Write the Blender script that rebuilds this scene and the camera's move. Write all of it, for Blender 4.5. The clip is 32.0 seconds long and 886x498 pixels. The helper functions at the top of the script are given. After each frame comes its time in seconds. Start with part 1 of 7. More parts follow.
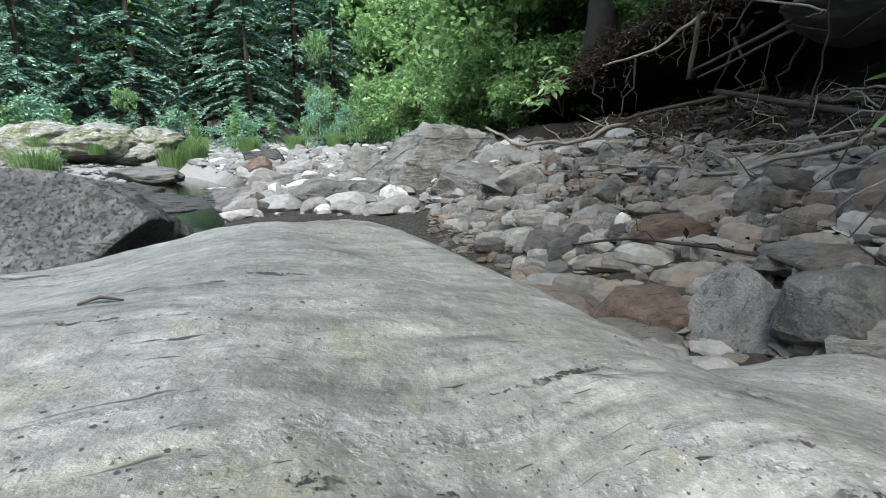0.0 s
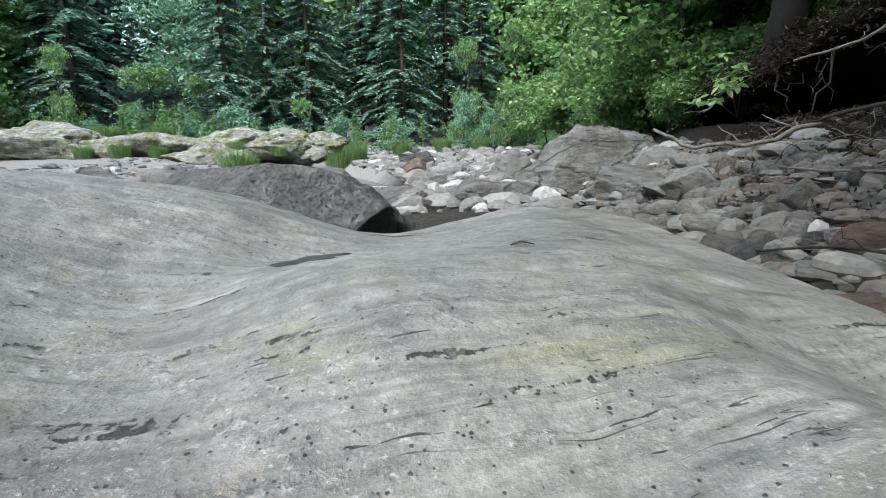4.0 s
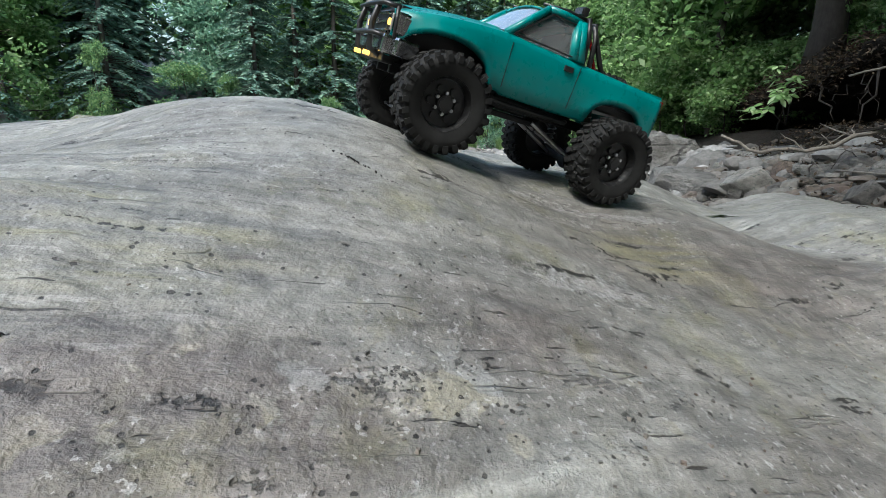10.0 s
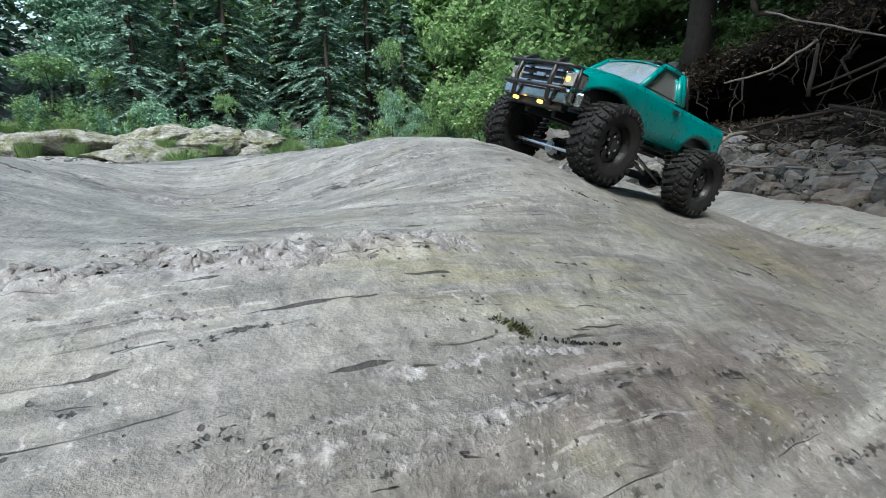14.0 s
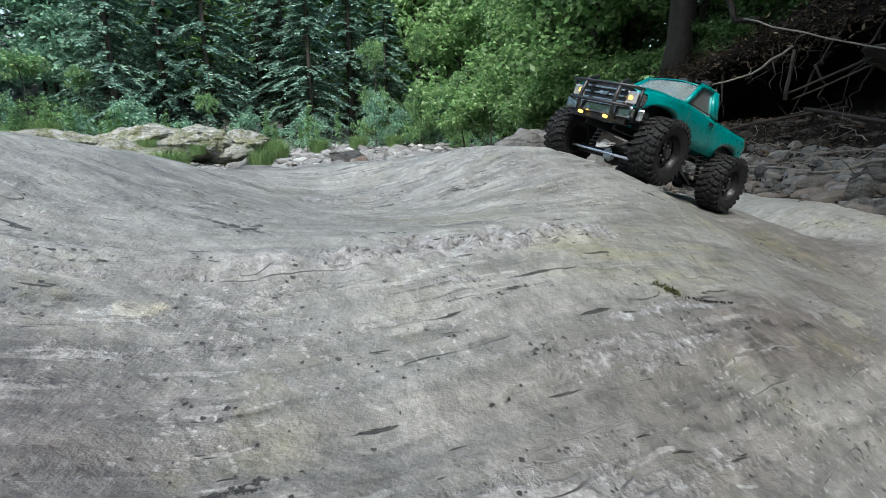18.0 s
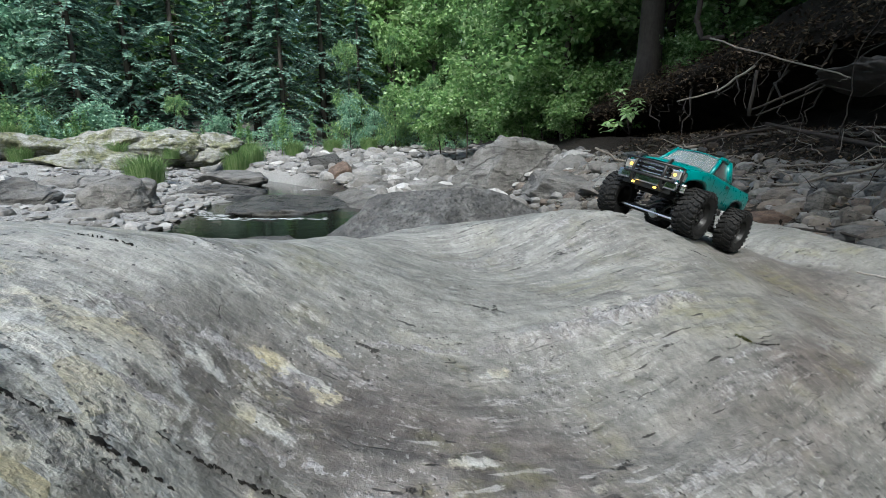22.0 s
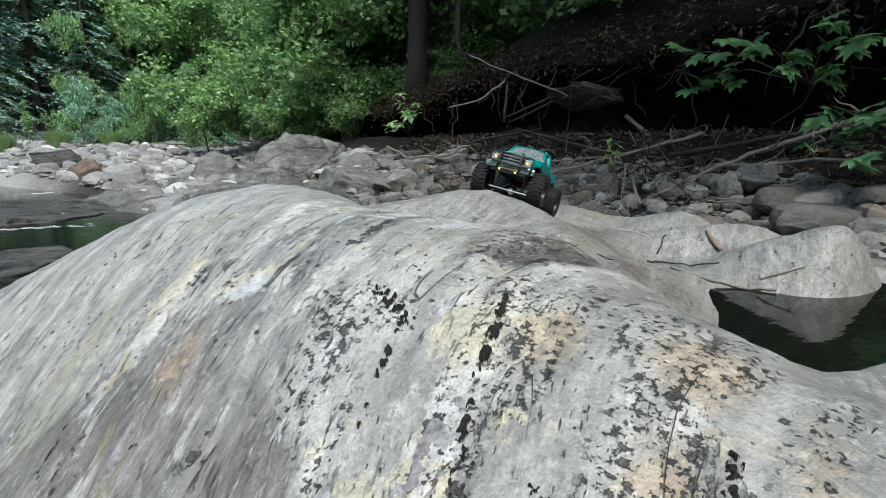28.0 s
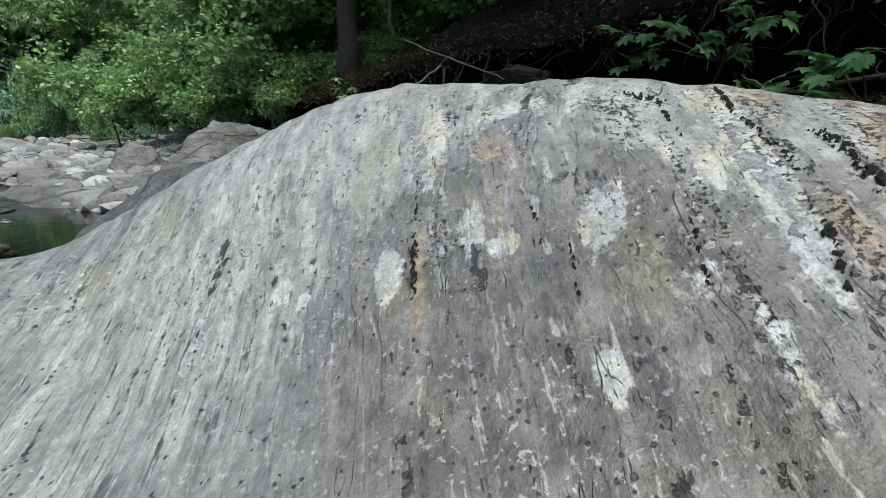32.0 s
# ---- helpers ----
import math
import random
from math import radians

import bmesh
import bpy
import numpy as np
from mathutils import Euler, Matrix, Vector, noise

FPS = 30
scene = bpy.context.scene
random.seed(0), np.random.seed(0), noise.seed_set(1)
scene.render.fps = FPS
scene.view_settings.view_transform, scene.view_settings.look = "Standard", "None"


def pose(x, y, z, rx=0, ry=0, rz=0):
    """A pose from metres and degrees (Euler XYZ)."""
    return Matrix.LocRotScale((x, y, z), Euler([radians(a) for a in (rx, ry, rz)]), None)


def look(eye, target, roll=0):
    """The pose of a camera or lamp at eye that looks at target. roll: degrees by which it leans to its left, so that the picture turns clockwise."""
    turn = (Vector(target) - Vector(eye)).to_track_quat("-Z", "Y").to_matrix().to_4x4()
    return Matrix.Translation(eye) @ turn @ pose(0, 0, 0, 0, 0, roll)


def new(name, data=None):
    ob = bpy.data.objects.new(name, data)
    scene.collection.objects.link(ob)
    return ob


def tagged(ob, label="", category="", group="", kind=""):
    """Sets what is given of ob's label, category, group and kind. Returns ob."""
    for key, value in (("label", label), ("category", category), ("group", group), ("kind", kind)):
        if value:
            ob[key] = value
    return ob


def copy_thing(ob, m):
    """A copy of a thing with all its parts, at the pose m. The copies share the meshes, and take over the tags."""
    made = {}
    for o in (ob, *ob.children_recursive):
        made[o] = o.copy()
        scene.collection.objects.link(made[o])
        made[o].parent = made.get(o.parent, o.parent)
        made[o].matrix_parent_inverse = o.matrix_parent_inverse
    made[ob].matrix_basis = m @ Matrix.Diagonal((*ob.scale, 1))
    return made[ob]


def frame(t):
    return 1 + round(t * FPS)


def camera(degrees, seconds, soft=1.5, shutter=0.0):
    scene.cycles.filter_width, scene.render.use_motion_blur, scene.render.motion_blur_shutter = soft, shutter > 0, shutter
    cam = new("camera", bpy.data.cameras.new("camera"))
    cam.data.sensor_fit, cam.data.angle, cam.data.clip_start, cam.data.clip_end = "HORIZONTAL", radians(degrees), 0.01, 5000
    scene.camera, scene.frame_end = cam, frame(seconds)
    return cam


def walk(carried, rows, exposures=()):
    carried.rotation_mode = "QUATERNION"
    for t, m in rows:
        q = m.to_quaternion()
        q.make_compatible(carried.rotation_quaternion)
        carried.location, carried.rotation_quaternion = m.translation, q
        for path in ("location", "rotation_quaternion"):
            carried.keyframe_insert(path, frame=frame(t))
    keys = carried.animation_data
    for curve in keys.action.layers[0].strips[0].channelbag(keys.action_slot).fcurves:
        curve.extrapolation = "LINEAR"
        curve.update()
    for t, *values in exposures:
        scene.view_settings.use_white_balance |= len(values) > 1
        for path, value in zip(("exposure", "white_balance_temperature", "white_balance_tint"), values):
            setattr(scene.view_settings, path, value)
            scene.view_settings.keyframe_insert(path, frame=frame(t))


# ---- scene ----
# The camera: a low, levelled camera that backs away over the bedrock.
cam = camera(84.0, 32.0, soft=0.6)
PATH = [
    (0.0, 1.7321, 1.4673, -0.0789, 78.02, 0.35, -1.53),
    (0.5, 1.7081, 1.4448, -0.0766, 78.01, 0.29, 0.18),
    (1.0, 1.6855, 1.4203, -0.0805, 78.04, 0.29, 1.72),
    (1.5, 1.6621, 1.3984, -0.0889, 78.10, 0.23, 3.09),
    (2.0, 1.6336, 1.3825, -0.0900, 78.15, 0.25, 4.19),
    (2.5, 1.6003, 1.3775, -0.0843, 78.12, 0.32, 5.38),
    (3.0, 1.5414, 1.3498, -0.0898, 78.10, 0.27, 7.41),
    (3.5, 1.4894, 1.2825, -0.0894, 78.30, 0.60, 10.77),
    (4.0, 1.4683, 1.1917, -0.0836, 78.44, 0.40, 13.95),
    (4.5, 1.4515, 1.1006, -0.0839, 78.57, 0.14, 16.91),
    (6.5, 1.2630, 0.8842, -0.0767, 78.53, -0.25, 21.17),
    (7.0, 1.1848, 0.8123, -0.0653, 78.55, -0.47, 21.07),
    (7.5, 1.0977, 0.7233, -0.0619, 78.52, -0.67, 20.86),
    (8.0, 0.9926, 0.6024, -0.0734, 78.47, -0.67, 20.87),
    (8.5, 0.8669, 0.4846, -0.0923, 78.53, -0.87, 20.71),
    (9.0, 0.7436, 0.4101, -0.0897, 78.45, -0.87, 19.85),
    (9.5, 0.6541, 0.3651, -0.0808, 78.49, -0.74, 17.44),
    (10.0, 0.6037, 0.3162, -0.0737, 78.35, -0.48, 14.20),
    (10.5, 0.5676, 0.2841, -0.0644, 78.26, -0.21, 10.79),
    (11.0, 0.5306, 0.2635, -0.0648, 78.22, -0.22, 7.83),
    (11.5, 0.4729, 0.2238, -0.0572, 78.16, -0.08, 5.84),
    (12.0, 0.3887, 0.1889, -0.0436, 78.10, -0.19, 4.70),
    (12.5, 0.3115, 0.1681, -0.0399, 78.07, 0.02, 4.25),
    (13.0, 0.2447, 0.1490, -0.0304, 78.08, 0.16, 3.91),
    (13.5, 0.2051, 0.1310, -0.0169, 78.03, 0.21, 3.25),
    (14.0, 0.1698, 0.1079, -0.0112, 77.99, 0.31, 2.47),
    (14.5, 0.1300, 0.0795, -0.0117, 77.92, 0.29, 1.55),
    (16.5, 0.0212, 0.0177, -0.0046, 77.95, 0.40, -0.04),
    (17.0, 0.0000, 0.0000, 0.0000, 77.93, 0.35, -0.07),
    (17.5, -0.0167, -0.0207, 0.0015, 77.92, 0.27, -0.01),
    (18.0, -0.0381, -0.0488, 0.0076, 77.91, 0.30, 0.09),
    (18.5, -0.0656, -0.0722, 0.0215, 77.92, 0.31, 0.16),
    (19.0, -0.0920, -0.0979, 0.0595, 77.91, 0.26, 0.23),
    (19.5, -0.1194, -0.1373, 0.0903, 77.91, 0.32, 0.16),
    (20.0, -0.1578, -0.1771, 0.1246, 77.89, 0.23, -0.23),
    (20.5, -0.2132, -0.2303, 0.1501, 77.76, 0.21, -1.02),
    (21.0, -0.2694, -0.2592, 0.1775, 77.75, 0.22, -1.88),
    (21.5, -0.3277, -0.2804, 0.1800, 77.73, 0.21, -2.73),
    (22.0, -0.3679, -0.3017, 0.1886, 77.75, 0.25, -3.58),
    (22.5, -0.3830, -0.3143, 0.2127, 77.74, 0.33, -4.34),
    (23.0, -0.4105, -0.3272, 0.2319, 77.68, 0.32, -5.17),
    (23.5, -0.4550, -0.3293, 0.2242, 77.72, 0.30, -5.94),
    (24.0, -0.4977, -0.3400, 0.2263, 77.67, 0.33, -6.57),
    (24.5, -0.5507, -0.3616, 0.2391, 77.64, 0.31, -7.42),
    (26.5, -0.6574, -0.3968, 0.2739, 77.74, -0.94, -18.01),
    (27.0, -0.7394, -0.4465, 0.2518, 77.77, -0.93, -21.80),
    (27.5, -0.8299, -0.4870, 0.2117, 77.75, -0.93, -25.66),
    (28.0, -0.9297, -0.5352, 0.1780, 77.73, -0.83, -29.94),
    (28.5, -1.0403, -0.5728, 0.1459, 77.66, -0.69, -34.20),
    (29.0, -1.1265, -0.5808, 0.1196, 77.52, -0.44, -37.16),
    (29.5, -1.1766, -0.5515, 0.1001, 77.32, -0.16, -38.63),
    (30.0, -1.2010, -0.5114, 0.0853, 77.15, 0.02, -38.91),
    (30.5, -1.2304, -0.4910, 0.0697, 76.95, 0.23, -38.78),
    (31.0, -1.2570, -0.4882, 0.0552, 76.85, 0.27, -38.73),
    (31.5, -1.2747, -0.5090, 0.0472, 76.83, 0.23, -38.64),
    (32.0, -1.2810, -0.5346, 0.0423, 76.80, 0.25, -38.58),
]
EXPOSURES = [(0.0, 1.52, 5900, 6.0), (2.0, 1.40, 5900, 6.0), (4.0, 1.28, 5900, 6.0), (7.0, 1.10, 5900, 6.0), (9.0, 1.10, 5900, 6.0), (14.0, 1.17, 5900, 6.0), (20.0, 1.09, 5900, 6.0), (23.5, 1.10, 5900, 6.0), (27.0, 1.06, 5900, 6.0), (28.2, 1.09, 5900, 6.0), (29.5, 0.96, 5900, 6.0), (32.0, 0.93, 5900, 6.0)]
walk(cam, [(r[0], pose(*r[1:])) for r in PATH], EXPOSURES)

# ---- world and light ----
world = bpy.data.worlds.new("sky")
scene.world = world
world.use_nodes = True
wn = world.node_tree.nodes
wl = world.node_tree.links
sky = wn.new("ShaderNodeTexSky")
sky.sky_type = 'NISHITA'
sky.sun_disc = False
sky.sun_elevation = radians(54)
sky.sun_rotation = radians(195)
sky.air_density = 1.6
sky.dust_density = 4.0
bg = wn["Background"]
bg.inputs["Strength"].default_value = 0.14
wl.new(sky.outputs["Color"], bg.inputs["Color"])
sun_data = bpy.data.lights.new("sun", 'SUN')
sun_data.energy = 1.7
sun_data.angle = radians(18)
sun_data.color = (1.0, 0.97, 0.92)
sun = new("sun", sun_data)
sun.matrix_world = look((-4.2, -16, 23), (0, 0, 0))

# ---- materials ----


def ramp(nodes, stops):
    r = nodes.new("ShaderNodeValToRGB")
    e = r.color_ramp.elements
    while len(e) < len(stops):
        e.new(0.5)
    for el, (pos, col) in zip(e, stops):
        el.position = pos
        el.color = (*col, 1)
    return r


class Mat:
    """A node material with a few shorthands."""

    def __init__(self, name, rough=0.8, metal=0.0, color=(0.5, 0.5, 0.5), spec=0.5):
        self.m = bpy.data.materials.new(name)
        self.m.use_nodes = True
        self.n = self.m.node_tree.nodes
        self.l = self.m.node_tree.links
        self.b = self.n["Principled BSDF"]
        self.b.inputs["Roughness"].default_value = rough
        self.b.inputs["Metallic"].default_value = metal
        self.b.inputs["Base Color"].default_value = (*color, 1)
        self.b.inputs["Specular IOR Level"].default_value = spec
        self.tc = None

    def coord(self, kind="Object", scale=(1, 1, 1), rot=(0, 0, 0)):
        if self.tc is None:
            self.tc = self.n.new("ShaderNodeTexCoord")
        mp = self.n.new("ShaderNodeMapping")
        mp.inputs["Scale"].default_value = scale
        mp.inputs["Rotation"].default_value = [radians(a) for a in rot]
        self.l.new(self.tc.outputs[kind], mp.inputs["Vector"])
        return mp.outputs["Vector"]

    def noise(self, vec, scale, detail=6, rough=0.6, distort=0.0):
        t = self.n.new("ShaderNodeTexNoise")
        t.inputs["Scale"].default_value = scale
        t.inputs["Detail"].default_value = detail
        t.inputs["Roughness"].default_value = rough
        t.inputs["Distortion"].default_value = distort
        self.l.new(vec, t.inputs["Vector"])
        return t.outputs["Fac"]

    def voronoi(self, vec, scale, feature='F1', out="Distance"):
        t = self.n.new("ShaderNodeTexVoronoi")
        t.feature = feature
        t.inputs["Scale"].default_value = scale
        self.l.new(vec, t.inputs["Vector"])
        return t.outputs[out]

    def wave(self, vec, scale, distortion, detail=3):
        t = self.n.new("ShaderNodeTexWave")
        t.inputs["Scale"].default_value = scale
        t.inputs["Distortion"].default_value = distortion
        t.inputs["Detail"].default_value = detail
        t.inputs["Detail Scale"].default_value = 1.5
        self.l.new(vec, t.inputs["Vector"])
        return t.outputs["Fac"]

    def ramp(self, fac, stops):
        r = ramp(self.n, stops)
        self.l.new(fac, r.inputs["Fac"])
        return r.outputs["Color"]

    def mix(self, fac, a, b, blend='MIX'):
        x = self.n.new("ShaderNodeMix")
        x.data_type = 'RGBA'
        x.blend_type = blend
        for sock, val in ((x.inputs[0], fac), (x.inputs[6], a), (x.inputs[7], b)):
            if isinstance(val, (int, float)):
                sock.default_value = val
            elif isinstance(val, tuple):
                sock.default_value = (*val, 1)
            else:
                self.l.new(val, sock)
        return x.outputs[2]

    def math(self, op, a, b=0.0):
        x = self.n.new("ShaderNodeMath")
        x.operation = op
        for sock, val in ((x.inputs[0], a), (x.inputs[1], b)):
            if isinstance(val, (int, float)):
                sock.default_value = val
            else:
                self.l.new(val, sock)
        return x.outputs[0]

    def random(self):
        return self.n.new("ShaderNodeObjectInfo").outputs["Random"]

    def island(self):
        return self.n.new("ShaderNodeNewGeometry").outputs["Random Per Island"]

    def color(self, c):
        self.l.new(c, self.b.inputs["Base Color"])

    def rough(self, c):
        self.l.new(c, self.b.inputs["Roughness"])

    def bump(self, h, strength=0.3, dist=0.01):
        x = self.n.new("ShaderNodeBump")
        x.inputs["Strength"].default_value = strength
        x.inputs["Distance"].default_value = dist
        self.l.new(h, x.inputs["Height"])
        self.l.new(x.outputs["Normal"], self.b.inputs["Normal"])


def bedrock_material():
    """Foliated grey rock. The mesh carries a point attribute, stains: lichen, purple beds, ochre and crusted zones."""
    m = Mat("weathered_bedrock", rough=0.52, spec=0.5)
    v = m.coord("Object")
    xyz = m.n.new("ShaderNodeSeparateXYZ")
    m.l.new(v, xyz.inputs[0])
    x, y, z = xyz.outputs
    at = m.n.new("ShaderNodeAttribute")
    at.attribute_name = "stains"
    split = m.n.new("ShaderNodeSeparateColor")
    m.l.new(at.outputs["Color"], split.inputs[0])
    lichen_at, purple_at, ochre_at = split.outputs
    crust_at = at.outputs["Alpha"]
    # the bedding lines run across the ledge, swing round on the front hump and fall away on the bank side
    lo = m.math('MINIMUM', m.math('ADD', x, 0.6), 0.0)
    hi = m.math('MAXIMUM', m.math('SUBTRACT', x, 1.9), 0.0)
    across = m.math('SUBTRACT', y, m.math('MULTIPLY', x, 0.60))
    across = m.math('ADD', across, m.math('MULTIPLY', m.math('MULTIPLY', lo, lo), 0.9))
    across = m.math('ADD', across, m.math('MULTIPLY', m.math('MULTIPLY', hi, hi), 1.2))
    crest = m.math('TANH', m.math('MULTIPLY', m.math('ADD', x, 0.55), 5.45))
    across = m.math('ADD', across, m.math('MULTIPLY', m.math('SUBTRACT', crest, 1.0), 0.1755))
    sway = m.noise(v, 7.0, 3, 0.5)
    across = m.math('ADD', across, m.math('MULTIPLY', sway, 0.035))

    def beds(ka, kb, kz, off=0.0, detail=5, rough=0.62):
        cb = m.n.new("ShaderNodeCombineXYZ")
        for k, (src, f) in enumerate(((x, ka), (across, kb), (z, kz))):
            m.l.new(m.math('ADD', m.math('MULTIPLY', src, f), off * (k + 1)), cb.inputs[k])
        return m.noise(cb.outputs[0], 1.0, detail, rough)

    def band(fac, a, b, hi_=1.0):
        return m.ramp(fac, [(a, (0, 0, 0)), (b, (hi_, hi_, hi_))])

    def inv(fac, a, b, hi_=1.0):
        return m.ramp(fac, [(a, (hi_, hi_, hi_)), (b, (0, 0, 0))])

    def off(fac, k):
        return m.math('MULTIPLY', m.math('SUBTRACT', fac, 0.5), k)

    def grey(fac, stops):
        return m.ramp(fac, [(p, (g, g * 0.995, g * 0.985)) for p, g in stops])
    big = m.noise(v, 3.1, 4, 0.55)
    mid = m.noise(v, 21, 6, 0.65)
    fine = m.noise(v, 95, 5, 0.7)
    grain = m.noise(v, 420, 4, 0.7)
    wide = beds(2.6, 15, 11)
    streak = beds(5, 42, 28, 8.0, 4, 0.6)
    fol = beds(9, 80, 50, 3.0, 4, 0.6)
    lines = beds(30, 230, 140, 6.0, 3, 0.6)
    # grey body, purple-brown where the beds are less worn
    c = m.ramp(mid, [(0.28, (0.140, 0.141, 0.135)), (0.5, (0.190, 0.192, 0.182)), (0.72, (0.242, 0.245, 0.236))])
    warm = m.ramp(mid, [(0.28, (0.058, 0.052, 0.049)), (0.5, (0.097, 0.088, 0.083)), (0.72, (0.160, 0.148, 0.141))])
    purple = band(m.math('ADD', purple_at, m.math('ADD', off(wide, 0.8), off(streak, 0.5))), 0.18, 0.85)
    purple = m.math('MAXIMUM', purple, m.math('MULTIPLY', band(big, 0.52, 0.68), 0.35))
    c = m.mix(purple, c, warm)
    # negative purple rows: pale rock, and skylight painted on the stream-side flank
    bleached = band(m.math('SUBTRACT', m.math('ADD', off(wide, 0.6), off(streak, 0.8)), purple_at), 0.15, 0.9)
    c = m.mix(m.math('MULTIPLY', bleached, 0.8), c, (0.30, 0.302, 0.285))
    # broad bands, streaks, finer beds and hair lines
    c = m.mix(0.75, c, grey(wide, [(0.30, 0.64), (0.5, 1.0), (0.70, 1.38)]), 'MULTIPLY')
    c = m.mix(0.65, c, grey(streak, [(0.32, 0.62), (0.5, 1.0), (0.70, 1.38)]), 'MULTIPLY')
    c = m.mix(0.60, c, grey(fol, [(0.32, 0.50), (0.43, 0.97), (0.70, 1.20)]), 'MULTIPLY')
    c = m.mix(0.05, c, grey(lines, [(0.32, 0.50), (0.50, 1.0), (0.68, 1.30)]), 'MULTIPLY')
    c = m.mix(0.55, c, grey(m.noise(v, 48, 5, 0.65), [(0.32, 0.70), (0.5, 1.0), (0.68, 1.26)]), 'MULTIPLY')
    # crisp lenses of pale quartz and of dark mica along the beds
    worn = m.math('MULTIPLY', inv(m.math('ADD', x, 0.5), 0.70, 0.98), band(m.noise(v, 4.2, 3), 0.40, 0.54))
    pale_lens = m.math('MULTIPLY', band(m.math('ADD', beds(9, 80, 52, 41.0, 3, 0.55), off(fine, 0.16)), 0.61, 0.65), worn)
    c = m.mix(m.math('MULTIPLY', pale_lens, 0.62), c, (0.36, 0.357, 0.345))
    dark_lens = m.math('MULTIPLY', inv(m.math('ADD', beds(8, 90, 58, 53.0, 3, 0.55), off(fine, 0.16)), 0.345, 0.385), worn)
    c = m.mix(m.math('MULTIPLY', dark_lens, 0.72), c, (0.042, 0.037, 0.037))
    # algae: a yellow-green film
    film = m.math('MULTIPLY', band(m.noise(v, 8.5, 6, 0.7), 0.54, 0.70), m.math('ADD', 0.4, m.math('MULTIPLY', band(big, 0.42, 0.56), 0.6)))
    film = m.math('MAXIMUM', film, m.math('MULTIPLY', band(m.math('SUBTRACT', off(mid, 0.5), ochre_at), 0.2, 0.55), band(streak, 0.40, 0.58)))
    c = m.mix(m.math('MULTIPLY', film, 0.42), c, (0.185, 0.175, 0.07))
    # quartz bands with ragged edges, rough with pits
    qz = m.math('ADD', beds(2.2, 13, 8, 11.0, 4, 0.6), off(fine, 0.22))
    quartz = band(qz, 0.61, 0.67)
    rib = m.math('ADD', m.math('ABSOLUTE', m.math('SUBTRACT', across, 0.4975)), off(fine, 0.03))
    rib = m.math('MULTIPLY', inv(rib, 0.018, 0.034), m.math('MULTIPLY', band(m.math('ADD', x, 1.0), 0.72, 0.84), inv(m.math('ADD', x, 0.5), 0.62, 0.74)))
    quartz = m.math('MAXIMUM', quartz, rib)
    c = m.mix(m.math('MULTIPLY', quartz, 0.62), c, m.ramp(fine, [(0.32, (0.15, 0.14, 0.138)), (0.55, (0.27, 0.262, 0.258)), (0.75, (0.45, 0.448, 0.45))]))
    # lichen: sharp-edged crusts where they grow, and small round spots
    spots = m.voronoi(v, 22)
    which = m.n.new("ShaderNodeSeparateXYZ")
    m.l.new(m.voronoi(v, 22, 'F1', "Color"), which.inputs[0])
    spot = m.math('MULTIPLY', inv(m.math('ADD', spots, off(fine, 0.30)), 0.24, 0.29), band(which.outputs[0], 0.78, 0.80))
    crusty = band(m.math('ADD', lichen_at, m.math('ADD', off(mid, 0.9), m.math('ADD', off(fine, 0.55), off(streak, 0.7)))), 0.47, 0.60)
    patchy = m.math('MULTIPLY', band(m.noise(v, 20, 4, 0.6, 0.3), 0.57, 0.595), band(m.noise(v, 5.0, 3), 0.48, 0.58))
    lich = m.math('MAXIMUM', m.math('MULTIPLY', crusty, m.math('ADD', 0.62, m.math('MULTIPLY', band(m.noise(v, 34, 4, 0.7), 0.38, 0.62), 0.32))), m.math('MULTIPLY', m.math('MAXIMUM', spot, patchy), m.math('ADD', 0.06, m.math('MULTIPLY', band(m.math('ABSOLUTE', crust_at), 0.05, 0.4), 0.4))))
    tone = m.ramp(m.math('ADD', m.noise(v, 9, 2), off(which.outputs[1], 0.35)), [(0.30, (0.38, 0.355, 0.26)), (0.42, (0.43, 0.425, 0.385)), (0.58, (0.41, 0.422, 0.42)), (0.74, (0.36, 0.33, 0.22))])
    tone = m.mix(0.8, tone, grey(m.noise(v, 130, 4, 0.7), [(0.34, 0.55), (0.5, 0.94), (0.7, 1.16)]), 'MULTIPLY')
    c = m.mix(lich, c, tone)
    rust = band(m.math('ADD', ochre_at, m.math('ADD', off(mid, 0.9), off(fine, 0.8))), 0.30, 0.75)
    c = m.mix(m.math('MULTIPLY', rust, 0.62), c, m.ramp(fine, [(0.3, (0.15, 0.105, 0.062)), (0.55, (0.29, 0.22, 0.14)), (0.75, (0.37, 0.32, 0.235))]))
    # round pits, pale flecks, and black crust along the beds
    where = band(m.noise(v, 6.5, 4, 0.6), 0.44, 0.60)
    where = m.math('MAXIMUM', where, m.math('MULTIPLY', quartz, 0.9))
    where = m.math('MAXIMUM', where, m.math('ABSOLUTE', crust_at))
    fleck = m.math('MULTIPLY', band(m.noise(v, 150, 3, 0.6), 0.605, 0.645), m.math('ADD', 0.08, m.math('MULTIPLY', where, 0.45)))
    c = m.mix(fleck, c, (0.42, 0.418, 0.41))

    def pits(scale, share, radius):
        w = m.n.new("ShaderNodeSeparateXYZ")
        m.l.new(m.voronoi(v, scale, 'F1', "Color"), w.inputs[0])
        rim = m.math('ADD', m.voronoi(v, scale), m.math('ADD', off(fine, 0.7), m.math('ADD', off(grain, 0.5), off(w.outputs[1], 0.22))))
        return m.math('MULTIPLY', inv(rim, radius * 0.75, radius), m.math('GREATER_THAN', m.math('ADD', w.outputs[0], m.math('MULTIPLY', where, share)), 1.0 - share * 0.25))
